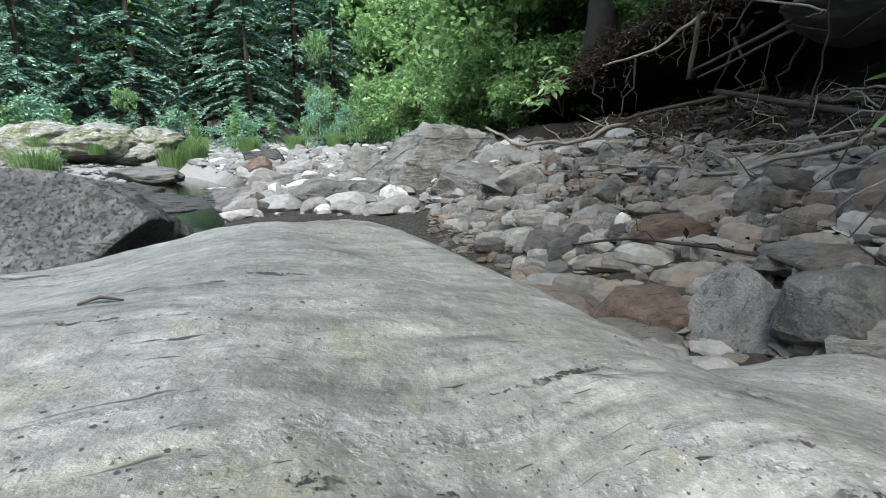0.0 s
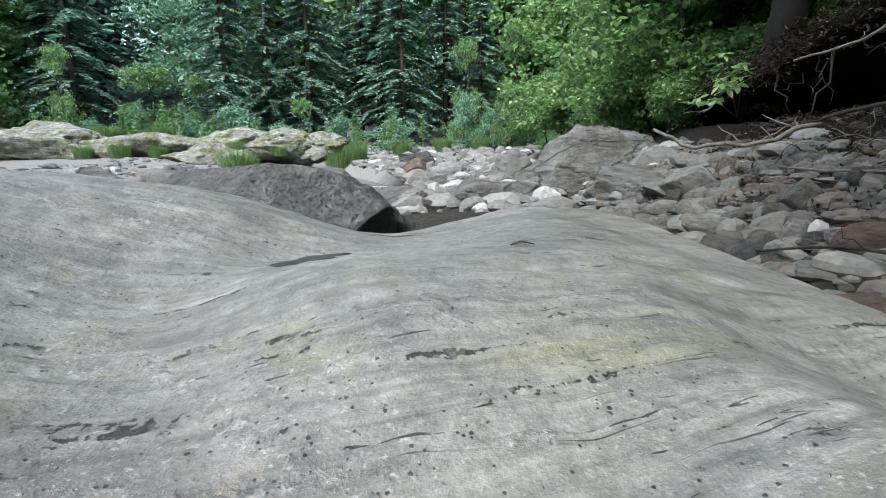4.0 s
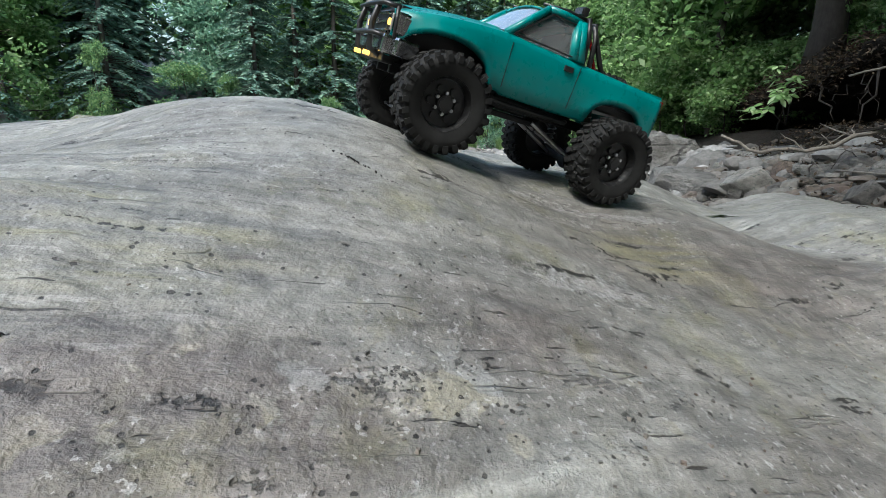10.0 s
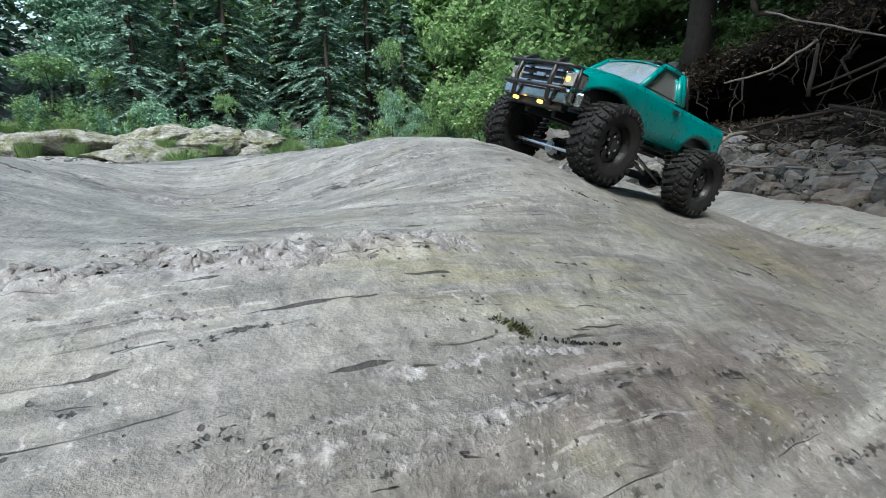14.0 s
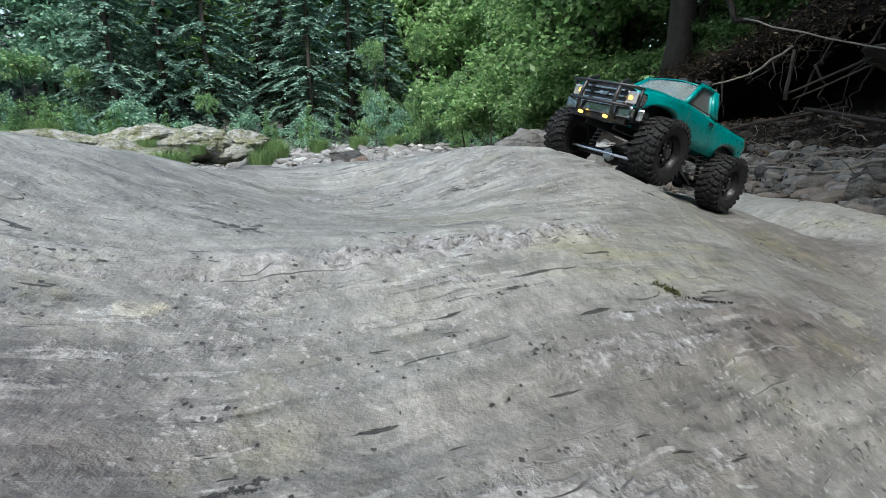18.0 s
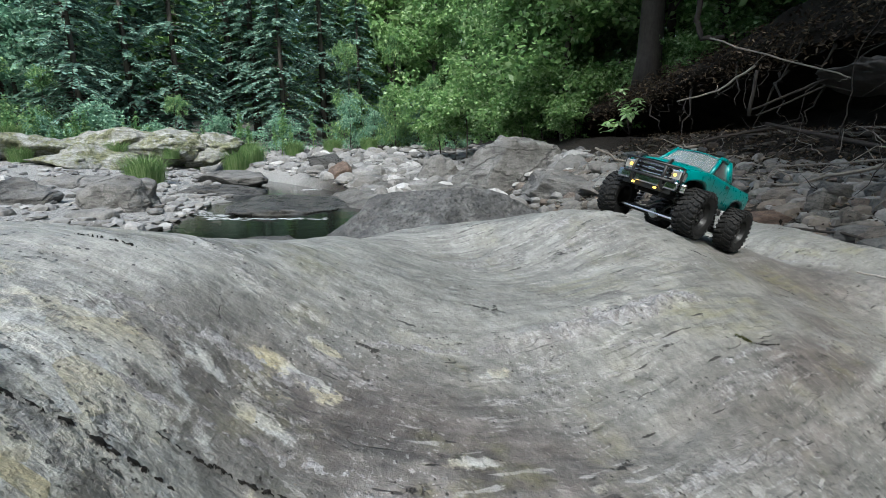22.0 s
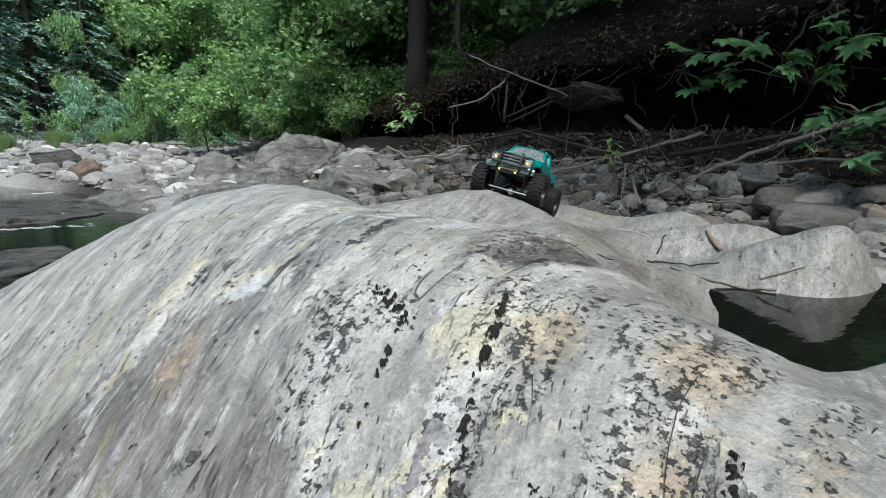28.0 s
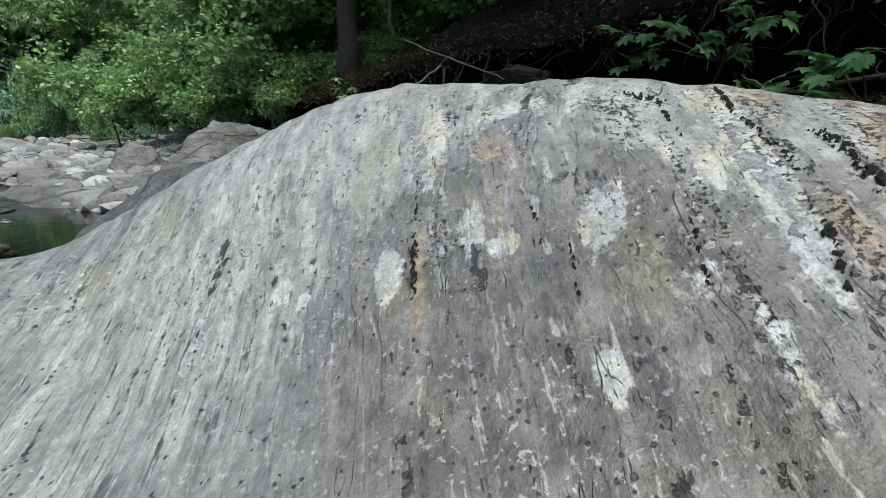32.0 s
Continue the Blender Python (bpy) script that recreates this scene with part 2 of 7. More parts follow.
    pit = m.math('MAXIMUM', pits(95, 0.006, 0.17), pits(210, 0.08, 0.34))
    crumb = m.math('ADD', beds(5.0, 34, 22, 21.0, 3, 0.55), off(fine, 0.55))
    crust = m.math('MULTIPLY', inv(crumb, 0.30, 0.32), band(m.noise(v, 11, 3), 0.44, 0.52))
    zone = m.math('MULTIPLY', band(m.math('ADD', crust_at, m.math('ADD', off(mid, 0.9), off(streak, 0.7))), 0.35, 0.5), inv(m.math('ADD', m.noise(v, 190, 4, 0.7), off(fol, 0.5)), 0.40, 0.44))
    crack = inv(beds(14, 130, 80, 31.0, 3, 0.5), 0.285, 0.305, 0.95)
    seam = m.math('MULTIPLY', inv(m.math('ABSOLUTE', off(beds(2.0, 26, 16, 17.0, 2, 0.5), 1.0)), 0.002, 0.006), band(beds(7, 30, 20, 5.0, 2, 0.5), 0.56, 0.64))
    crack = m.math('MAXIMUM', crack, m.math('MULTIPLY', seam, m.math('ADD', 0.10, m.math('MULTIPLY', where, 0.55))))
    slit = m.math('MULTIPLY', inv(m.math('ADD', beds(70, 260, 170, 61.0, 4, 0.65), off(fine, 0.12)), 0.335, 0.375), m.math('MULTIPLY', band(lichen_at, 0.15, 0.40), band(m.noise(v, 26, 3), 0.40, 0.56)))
    zone = m.math('MAXIMUM', zone, slit)
    dark = m.math('MAXIMUM', m.math('MAXIMUM', pit, zone), m.math('MAXIMUM', crust, crack))
    c = m.mix(m.math('MULTIPLY', dark, 0.90), c, (0.022, 0.020, 0.018))
    c = m.mix(0.65, c, grey(grain, [(0.30, 0.62), (0.5, 1.0), (0.70, 1.35)]), 'MULTIPLY')
    c = m.mix(0.65, c, grey(fine, [(0.30, 0.62), (0.5, 1.0), (0.70, 1.25)]), 'MULTIPLY')
    m.color(c)
    h = m.math('ADD', m.math('MULTIPLY', mid, 1.2), m.math('ADD', m.math('MULTIPLY', fol, 0.22), m.math('ADD', m.math('MULTIPLY', grain, 0.03), m.math('MULTIPLY', fine, 0.26))))
    h = m.math('ADD', h, m.math('ADD', m.math('MULTIPLY', quartz, 0.25), m.math('MULTIPLY', lich, 0.06)))
    h = m.math('SUBTRACT', h, m.math('MULTIPLY', dark, 0.7))
    m.bump(h, 1.0, 0.0065)
    return m.m


def stone_material(name, stops, scale=5.0):
    m = Mat(name, rough=0.82)
    v = m.coord("Object")
    c = m.ramp(m.random(), stops)
    n1 = m.noise(v, scale, 6, 0.65)
    n2 = m.noise(v, scale * 12, 4, 0.7)
    c = m.mix(0.9, c, m.ramp(n1, [(0.3, (0.42, 0.42, 0.42)), (0.5, (0.98, 0.98, 0.98)), (0.68, (1.35, 1.34, 1.30))]), 'MULTIPLY')
    c = m.mix(0.6, c, m.ramp(n2, [(0.3, (0.6, 0.6, 0.6)), (0.7, (1.2, 1.2, 1.2))]), 'MULTIPLY')
    m.color(c)
    vein = m.ramp(m.noise(m.coord("Object", (1, 3.5, 2)), scale * 1.4, 5, 0.6, 0.4), [(0.34, (0.32, 0.42, 0.41)), (0.43, (1, 1, 1)), (0.66, (1, 1, 1)), (0.72, (1.3, 1.3, 1.3))])
    c = m.mix(0.8, c, vein, 'MULTIPLY')
    m.color(c)
    m.bump(m.math('ADD', n1, m.math('MULTIPLY', n2, 0.5)), 1.0, 0.05)
    return m.m


def outcrop_material(name, k):
    """Banded grey-brown rock, split by dark joints."""
    m = Mat(name, rough=0.82)
    v = m.coord("Object")
    n1, n2 = m.noise(v, 2.6, 7, 0.7), m.noise(v, 30, 5, 0.7)
    bands = m.noise(m.coord("Object", (1.2, 2.2, 6.0), (25, 10, 0)), 2.2, 6, 0.65, 0.4)
    c = m.ramp(n1, [(0.3, (0.105 * k, 0.100 * k, 0.091 * k)), (0.5, (0.175 * k, 0.170 * k, 0.158 * k)), (0.7, (0.25 * k, 0.247 * k, 0.235 * k))])
    c = m.mix(0.8, c, m.ramp(bands, [(0.34, (0.42, 0.41, 0.40)), (0.48, (1, 1, 1)), (0.68, (1.25, 1.25, 1.24))]), 'MULTIPLY')
    c = m.mix(0.7, c, m.ramp(n2, [(0.3, (0.55, 0.55, 0.55)), (0.7, (1.25, 1.25, 1.25))]), 'MULTIPLY')
    warped = m.n.new("ShaderNodeMix")
    warped.data_type = 'VECTOR'
    warped.inputs[0].default_value = 0.35
    m.l.new(m.coord("Object", (0.8, 0.8, 2.2), (18, 8, 0)), warped.inputs[4])
    m.l.new(n1, warped.inputs[5])
    joint = m.ramp(m.voronoi(warped.outputs[1], 1.3, 'DISTANCE_TO_EDGE'), [(0.006, (1, 1, 1)), (0.022, (0, 0, 0))])
    joint = m.math('MULTIPLY', joint, m.ramp(n1, [(0.42, (0, 0, 0)), (0.56, (1, 1, 1))]))
    c = m.mix(m.math('MULTIPLY', joint, 0.55), c, (0.018, 0.016, 0.014))
    m.color(c)
    m.bump(m.math('SUBTRACT', m.math('ADD', m.math('ADD', n1, bands), m.math('MULTIPLY', n2, 0.35)), m.math('MULTIPLY', joint, 0.8)), 1.0, 0.08)
    return m.m


def pitted_material():
    m = Mat("pitted_boulder", rough=0.85)
    v = m.coord("Object")
    n1 = m.noise(v, 5, 6, 0.65)
    n2 = m.noise(v, 34, 5, 0.7)
    lump = m.voronoi(v, 15)
    c = m.ramp(n1, [(0.3, (0.045, 0.045, 0.044)), (0.5, (0.085, 0.085, 0.083)), (0.7, (0.155, 0.155, 0.152))])
    c = m.mix(0.8, c, m.ramp(n2, [(0.3, (0.45, 0.45, 0.45)), (0.5, (1, 1, 1)), (0.7, (1.4, 1.4, 1.4))]), 'MULTIPLY')
    hole = m.ramp(m.noise(v, 62, 6, 0.72), [(0.37, (1, 1, 1)), (0.44, (0, 0, 0))])
    c = m.mix(m.math('MULTIPLY', hole, 0.6), c, (0.022, 0.022, 0.021))
    m.color(c)
    h = m.math('ADD', m.math('MULTIPLY', lump, 0.8), m.math('ADD', n1, m.math('MULTIPLY', n2, 0.4)))
    m.bump(m.math('SUBTRACT', h, m.math('MULTIPLY', hole, 0.9)), 1.0, 0.04)
    return m.m


def mossy_material():
    m = Mat("mossy_ledge", rough=0.9)
    v = m.coord("Object")
    n1 = m.noise(v, 1.6, 7, 0.7)
    n2 = m.noise(v, 12, 6, 0.7)
    beds = m.noise(m.coord("Object", (0.8, 2.0, 6.0)), 2.0, 6, 0.65)
    c = m.ramp(n1, [(0.3, (0.20, 0.20, 0.18)), (0.5, (0.34, 0.34, 0.31)), (0.7, (0.46, 0.46, 0.43))])
    c = m.mix(0.8, c, m.ramp(beds, [(0.34, (0.30, 0.30, 0.29)), (0.5, (1, 1, 1)), (0.7, (1.2, 1.2, 1.2))]), 'MULTIPLY')
    moss = m.ramp(m.noise(v, 2.3, 7, 0.75), [(0.44, (0, 0, 0)), (0.56, (0.85, 0.85, 0.85))])
    c = m.mix(moss, c, m.ramp(n2, [(0.3, (0.055, 0.065, 0.025)), (0.7, (0.21, 0.215, 0.09))]))
    c = m.mix(0.7, c, m.ramp(n2, [(0.3, (0.5, 0.5, 0.5)), (0.7, (1.3, 1.3, 1.3))]), 'MULTIPLY')
    m.color(c)
    m.bump(m.math('ADD', beds, m.math('ADD', n1, m.math('MULTIPLY', n2, 0.4))), 1.0, 0.12)
    return m.m


def quartz_material():
    m = Mat("crusty_quartz", rough=0.8, spec=0.3)
    v = m.coord("Object")
    n1, n2 = m.noise(v, 60, 5, 0.65), m.noise(v, 210, 4, 0.7)
    c = m.ramp(n1, [(0.32, (0.13, 0.122, 0.12)), (0.5, (0.205, 0.20, 0.197)), (0.68, (0.33, 0.328, 0.325))])
    c = m.mix(0.8, c, m.ramp(n2, [(0.32, (0.35, 0.34, 0.34)), (0.48, (1, 1, 1)), (0.7, (1.4, 1.4, 1.4))]), 'MULTIPLY')
    m.color(c)
    m.bump(m.math('ADD', n1, m.math('MULTIPLY', n2, 0.6)), 1.0, 0.004)
    return m.m


def wet_material():
    m = Mat("wet_dark_rock", rough=0.35, spec=0.4)
    v = m.coord("Object", (1.5, 7.0, 7.0))
    n1, n2 = m.noise(v, 1.6, 6, 0.65, 0.5), m.noise(m.coord("Object"), 22, 5, 0.7)
    c = m.ramp(n1, [(0.32, (0.018, 0.017, 0.015)), (0.5, (0.055, 0.053, 0.048)), (0.68, (0.13, 0.127, 0.118))])
    m.color(m.mix(0.6, c, m.ramp(n2, [(0.3, (0.4, 0.4, 0.4)), (0.7, (1.4, 1.4, 1.4))]), 'MULTIPLY'))
    m.rough(m.ramp(n1, [(0.4, (0.18,) * 3), (0.6, (0.75,) * 3)]))
    m.bump(m.math('ADD', n1, m.math('MULTIPLY', n2, 0.3)), 1.0, 0.10)
    return m.m


def island_stone_material(name, stops):
    m = Mat(name, rough=0.85)
    v = m.coord("Object")
    c = m.ramp(m.island(), stops)
    n1 = m.noise(v, 14, 6, 0.65)
    c = m.mix(0.8, c, m.ramp(n1, [(0.3, (0.55, 0.55, 0.55)), (0.68, (1.2, 1.2, 1.2))]), 'MULTIPLY')
    m.color(c)
    m.bump(n1, 0.6, 0.015)
    return m.m


def ground_material():
    m = Mat("gravel_and_soil", rough=0.95, spec=0.15)
    v = m.coord("Object")
    vo = m.voronoi(v, 22, 'F1', "Color")
    vd = m.voronoi(v, 22)
    n1 = m.noise(v, 1.1, 6)
    c = m.mix(0.55, m.ramp(n1, [(0.35, (0.045, 0.038, 0.03)), (0.65, (0.085, 0.08, 0.072))]), m.ramp(m.math('MULTIPLY', vd, 1.6), [(0.0, (0.14, 0.133, 0.12)), (0.8, (0.022, 0.02, 0.017))]))
    c = m.mix(0.25, c, vo, 'MULTIPLY')
    # pale grit on the far shore, leaf mould along the bank, painted blacker for shade
    xyz = m.n.new("ShaderNodeSeparateXYZ")
    m.l.new(v, xyz.inputs[0])
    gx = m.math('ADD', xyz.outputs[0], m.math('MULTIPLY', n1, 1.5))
    grit = m.noise(v, 34, 5, 0.7)
    west = m.ramp(m.math('MULTIPLY', gx, -0.1), [(0.16, (0, 0, 0)), (0.30, (1, 1, 1))])
    c = m.mix(west, c, m.ramp(grit, [(0.32, (0.10, 0.098, 0.092)), (0.5, (0.24, 0.237, 0.225)), (0.68, (0.40, 0.395, 0.38))]))
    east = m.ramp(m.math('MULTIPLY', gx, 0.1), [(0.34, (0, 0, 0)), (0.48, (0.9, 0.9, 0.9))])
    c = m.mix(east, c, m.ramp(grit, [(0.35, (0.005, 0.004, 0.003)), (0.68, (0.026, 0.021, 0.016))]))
    m.color(c)
    m.bump(m.math('SUBTRACT', m.math('ADD', 1.0, grit), vd), 0.8, 0.03)
    return m.m


def soil_material():
    # dark soil, taken nearly black so its colour holds the undercut's shade
    m = Mat("shade_darkened_soil", rough=0.95, spec=0.2)
    v = m.coord("Object")
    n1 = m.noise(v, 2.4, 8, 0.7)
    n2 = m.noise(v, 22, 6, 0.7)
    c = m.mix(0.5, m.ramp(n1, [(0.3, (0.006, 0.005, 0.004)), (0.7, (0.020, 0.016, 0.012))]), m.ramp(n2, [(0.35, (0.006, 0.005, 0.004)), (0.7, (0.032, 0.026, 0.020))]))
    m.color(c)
    m.bump(m.math('ADD', n1, n2), 0.9, 0.06)
    return m.m


def forest_floor_material():
    m = Mat("forest_floor", rough=0.95, spec=0.2)
    v = m.coord("Object")
    n1 = m.noise(v, 0.6, 8, 0.7)
    n2 = m.noise(v, 9, 6, 0.7)
    c = m.mix(0.5, m.ramp(n1, [(0.35, (0.02, 0.028, 0.012)), (0.65, (0.05, 0.07, 0.025))]), m.ramp(n2, [(0.35, (0.03, 0.022, 0.014)), (0.7, (0.06, 0.085, 0.03))]))
    m.color(c)
    m.bump(m.math('ADD', n1, n2), 0.8, 0.1)
    return m.m


def leaf_material(name, stops, trans=0.35, rough=0.65):
    m = Mat(name, rough=rough, spec=0.22)
    c = m.ramp(m.island(), stops)
    v = m.coord("Object")
    c = m.mix(0.5, c, m.ramp(m.noise(v, 1.3, 3), [(0.3, (0.6, 0.65, 0.6)), (0.7, (1.25, 1.2, 1.1))]), 'MULTIPLY')
    m.color(c)
    tr = m.n.new("ShaderNodeBsdfTranslucent")
    m.l.new(c, tr.inputs["Color"])
    mx = m.n.new("ShaderNodeMixShader")
    mx.inputs[0].default_value = trans
    out = m.n["Material Output"]
    m.l.new(m.b.outputs[0], mx.inputs[1])
    m.l.new(tr.outputs[0], mx.inputs[2])
    m.l.new(mx.outputs[0], out.inputs["Surface"])
    return m.m


def bark_material(name, dark, light, scale=6.0):
    m = Mat(name, rough=0.9)
    v = m.coord("Object", (1, 1, 0.25))
    n = m.noise(v, scale * 4, 7, 0.7)
    w = m.noise(m.coord("Object"), scale, 5, 0.7)
    c = m.mix(0.5, m.ramp(n, [(0.3, dark), (0.7, light)]), m.ramp(w, [(0.3, dark), (0.75, light)]))
    m.color(c)
    m.bump(n, 0.8, 0.01)
    return m.m


def plain(name, color, rough=0.6, metal=0.0, spec=0.5, vary=0.25, scale=30.0, bump=0.0):
    m = Mat(name, rough, metal, color, spec)
    n = m.noise(m.coord("Object"), scale, 5, 0.65)
    lo = tuple(c * (1 - vary) for c in color)
    hi = tuple(min(1, c * (1 + vary)) for c in color)
    m.color(m.ramp(n, [(0.3, lo), (0.7, hi)]))
    r = m.ramp(n, [(0.25, (max(0.02, rough - 0.1),) * 3), (0.75, (min(1, rough + 0.12),) * 3)])
    m.rough(r)
    if bump:
        m.bump(n, 0.5, bump)
    return m.m


def water_material():
    m = Mat("dark_stream_water", rough=0.06, color=(0.006, 0.007, 0.005), spec=0.5)
    m.b.inputs["IOR"].default_value = 1.33
    n = m.noise(m.coord("Object", (1.0, 2.2, 1)), 3.0, 4, 0.5)
    m.bump(n, 0.10, 0.05)
    return m.m


GREY = [(0.0, (0.098, 0.096, 0.091)), (0.2, (0.225, 0.213, 0.192)), (0.42, (0.325, 0.315, 0.288)), (0.62, (0.145, 0.137, 0.122)), (0.76, (0.230, 0.200, 0.166)), (0.88, (0.155, 0.116, 0.090)), (1.0, (0.370, 0.360, 0.335))]
M_ROCK = bedrock_material()
M_STONE = stone_material("river_stone", GREY)
M_BOULDER = stone_material("boulder_rock", [(0.0, (0.13, 0.128, 0.12)), (0.5, (0.17, 0.167, 0.157)), (1.0, (0.21, 0.207, 0.195))], 3.5)
M_DAMP = outcrop_material("damp_brown_rock", 0.75)
M_OUTCROP = outcrop_material("jointed_grey_rock", 0.95)
M_STONES = island_stone_material("river_stones", [(p, tuple(0.70 * v for v in c)) for p, c in GREY])
M_GRAVEL = island_stone_material("dark_gravel", [(p, (0.46 * r, 0.43 * g, 0.39 * b)) for p, (r, g, b) in GREY])
# bank stones at a quarter of their tone: undercut shade is in the colour
M_SHADE_STONES = island_stone_material("shade_dark_stones", [(p, (0.25 * r, 0.22 * g, 0.19 * b)) for p, (r, g, b) in GREY])
# paler than the bank stones, with sunlight put into the colour
M_COBBLES = island_stone_material("sunlit_cobbles", [(0.0, (0.09, 0.09, 0.087)), (0.3, (0.26, 0.257, 0.248)), (0.6, (0.165, 0.162, 0.154)), (0.8, (0.145, 0.137, 0.126)), (1.0, (0.42, 0.418, 0.405))])
M_BROWN = stone_material("brown_stone", [(0.0, (0.125, 0.085, 0.064)), (1.0, (0.165, 0.118, 0.09))])
M_PITTED = pitted_material()
M_WET = wet_material()
M_MOSSY = mossy_material()
M_GROUND = ground_material()
M_SOIL = soil_material()
M_FLOOR = forest_floor_material()
M_WATER = water_material()
M_LEAF = leaf_material("broad_leaves", [(0.0, (0.108, 0.214, 0.077)), (0.4, (0.186, 0.329, 0.112)), (0.75, (0.280, 0.442, 0.175)), (1.0, (0.464, 0.599, 0.347))], 0.45)
M_LEAF_DARK = leaf_material("shade_leaves", [(0.0, (0.125, 0.246, 0.178)), (0.6, (0.215, 0.385, 0.264)), (1.0, (0.403, 0.580, 0.428))], 0.35)
M_LEAF_PALE = leaf_material("pale_leaves", [(0.0, (0.115, 0.225, 0.105)), (0.6, (0.200, 0.345, 0.150)), (1.0, (0.370, 0.500, 0.230))], 0.4)
M_NEEDLE = leaf_material("conifer_needles", [(0.0, (0.118, 0.222, 0.185)), (0.6, (0.195, 0.322, 0.258)), (1.0, (0.292, 0.420, 0.325))], 0.25)
# darker leaf copy for the bank bushes, the shade put into its colour
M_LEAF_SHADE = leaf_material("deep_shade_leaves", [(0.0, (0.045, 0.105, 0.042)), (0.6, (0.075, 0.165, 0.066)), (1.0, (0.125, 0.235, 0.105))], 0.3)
M_GRASS = leaf_material("grass_blades", [(0.0, (0.12, 0.21, 0.075)), (0.6, (0.19, 0.30, 0.11)), (1.0, (0.31, 0.40, 0.20))], 0.35)
M_DRYLEAF = leaf_material("dead_leaves", [(0.0, (0.016, 0.012, 0.008)), (0.5, (0.045, 0.032, 0.021)), (0.85, (0.11, 0.078, 0.050)), (1.0, (0.26, 0.20, 0.14))], 0.10)
M_BARK = bark_material("dark_bark", (0.03, 0.025, 0.02), (0.10, 0.085, 0.07))
# darker copy of the bark above, with shade painted into the tone
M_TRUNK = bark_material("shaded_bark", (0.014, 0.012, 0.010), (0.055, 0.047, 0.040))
M_WOOD = bark_material("bleached_driftwood", (0.09, 0.078, 0.06), (0.31, 0.28, 0.24), 9)
# kept nearly black, the tone standing in for shade under the overhang
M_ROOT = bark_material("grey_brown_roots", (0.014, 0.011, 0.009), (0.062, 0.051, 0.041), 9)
M_QUARTZ = quartz_material()
M_CRUST = plain("black_crust", (0.014, 0.013, 0.0115), 0.95, spec=0.15, vary=0.6, scale=200, bump=0.004)

# ---- mesh helpers ----
rng = np.random.default_rng(7)
LATTICE = rng.random((64, 64, 64))


def vnoise(x, y, z):
    """Smooth value noise from 0 to 1, on arrays."""
    x, y, z = np.broadcast_arrays(x, y, z)
    xi, yi, zi = np.floor(x).astype(int), np.floor(y).astype(int), np.floor(z).astype(int)
    fx, fy, fz = x - xi, y - yi, z - zi
    fx, fy, fz = (f * f * (3 - 2 * f) for f in (fx, fy, fz))
    out = 0
    for a in (0, 1):
        for b in (0, 1):
            for c in (0, 1):
                w = (fx if a else 1 - fx) * (fy if b else 1 - fy) * (fz if c else 1 - fz)
                out = out + w * LATTICE[(xi + a) % 64, (yi + b) % 64, (zi + c) % 64]
    return out


def fbm(x, y, z=0.0, octaves=4):
    s, amp, tot = 0.0, 1.0, 0.0
    for i in range(octaves):
        k = 2.03 ** i
        s = s + amp * (vnoise(x * k + 11.3 * i, y * k + 5.7 * i, z * k + 3.1 * i) - 0.5)
        tot += amp
        amp *= 0.5
    return s / tot * 2


def mesh_data(name, verts, faces, mat, smooth=True):
    me = bpy.data.meshes.new(name)
    me.from_pydata([tuple(v) for v in verts], [], [tuple(f) for f in faces])
    if smooth:
        me.polygons.foreach_set("use_smooth", [True] * len(me.polygons))
    me.materials.append(mat)
    me.update()
    return me


def solid(name, verts, faces, mat, parent=None, label="", smooth=True):
    ob = new(name, mesh_data(name, verts, faces, mat, smooth))
    if parent:
        ob.parent = parent
    return tagged(ob, label)


def part(name, bm, mat, parent=None, label="", smooth=False):
    """Links a bmesh as one mesh object under a thing or a part."""
    me = bpy.data.meshes.new(name)
    bm.to_mesh(me)
    bm.free()
    if smooth:
        me.polygons.foreach_set("use_smooth", [True] * len(me.polygons))
    me.materials.append(mat)
    ob = new(name, me)
    if parent:
        ob.parent = parent
    return tagged(ob, label)


def grid_mesh(name, xs, ys, zf, mat, smooth=True):
    gx, gy = np.meshgrid(xs, ys)
    gz = zf(gx, gy)
    n, m = gx.shape
    verts = np.stack([gx.ravel(), gy.ravel(), gz.ravel()], 1)
    i = np.arange(n * m).reshape(n, m)
    faces = np.stack([i[:-1, :-1].ravel(), i[:-1, 1:].ravel(), i[1:, 1:].ravel(), i[1:, :-1].ravel()], 1)
    me = bpy.data.meshes.new(name)
    me.vertices.add(len(verts))
    me.vertices.foreach_set("co", verts.ravel())
    me.loops.add(faces.size)
    me.loops.foreach_set("vertex_index", faces.ravel())
    me.polygons.add(len(faces))
    me.polygons.foreach_set("loop_start", np.arange(0, faces.size, 4))
    me.polygons.foreach_set("use_smooth", [smooth] * len(faces))
    me.update(calc_edges=True)
    me.materials.append(mat)
    return new(name, me)


def quads_mesh(name, quads, mat, smooth=False):
    """A mesh of loose four-cornered leaves: an array n x 4 x 3."""
    q = np.asarray(quads, dtype=float)
    me = bpy.data.meshes.new(name)
    n = len(q)
    me.vertices.add(4 * n)
    me.vertices.foreach_set("co", q.ravel())
    me.loops.add(4 * n)
    me.loops.foreach_set("vertex_index", np.arange(4 * n))
    me.polygons.add(n)
    me.polygons.foreach_set("loop_start", np.arange(0, 4 * n, 4))
    me.update(calc_edges=True)
    me.materials.append(mat)
    return me


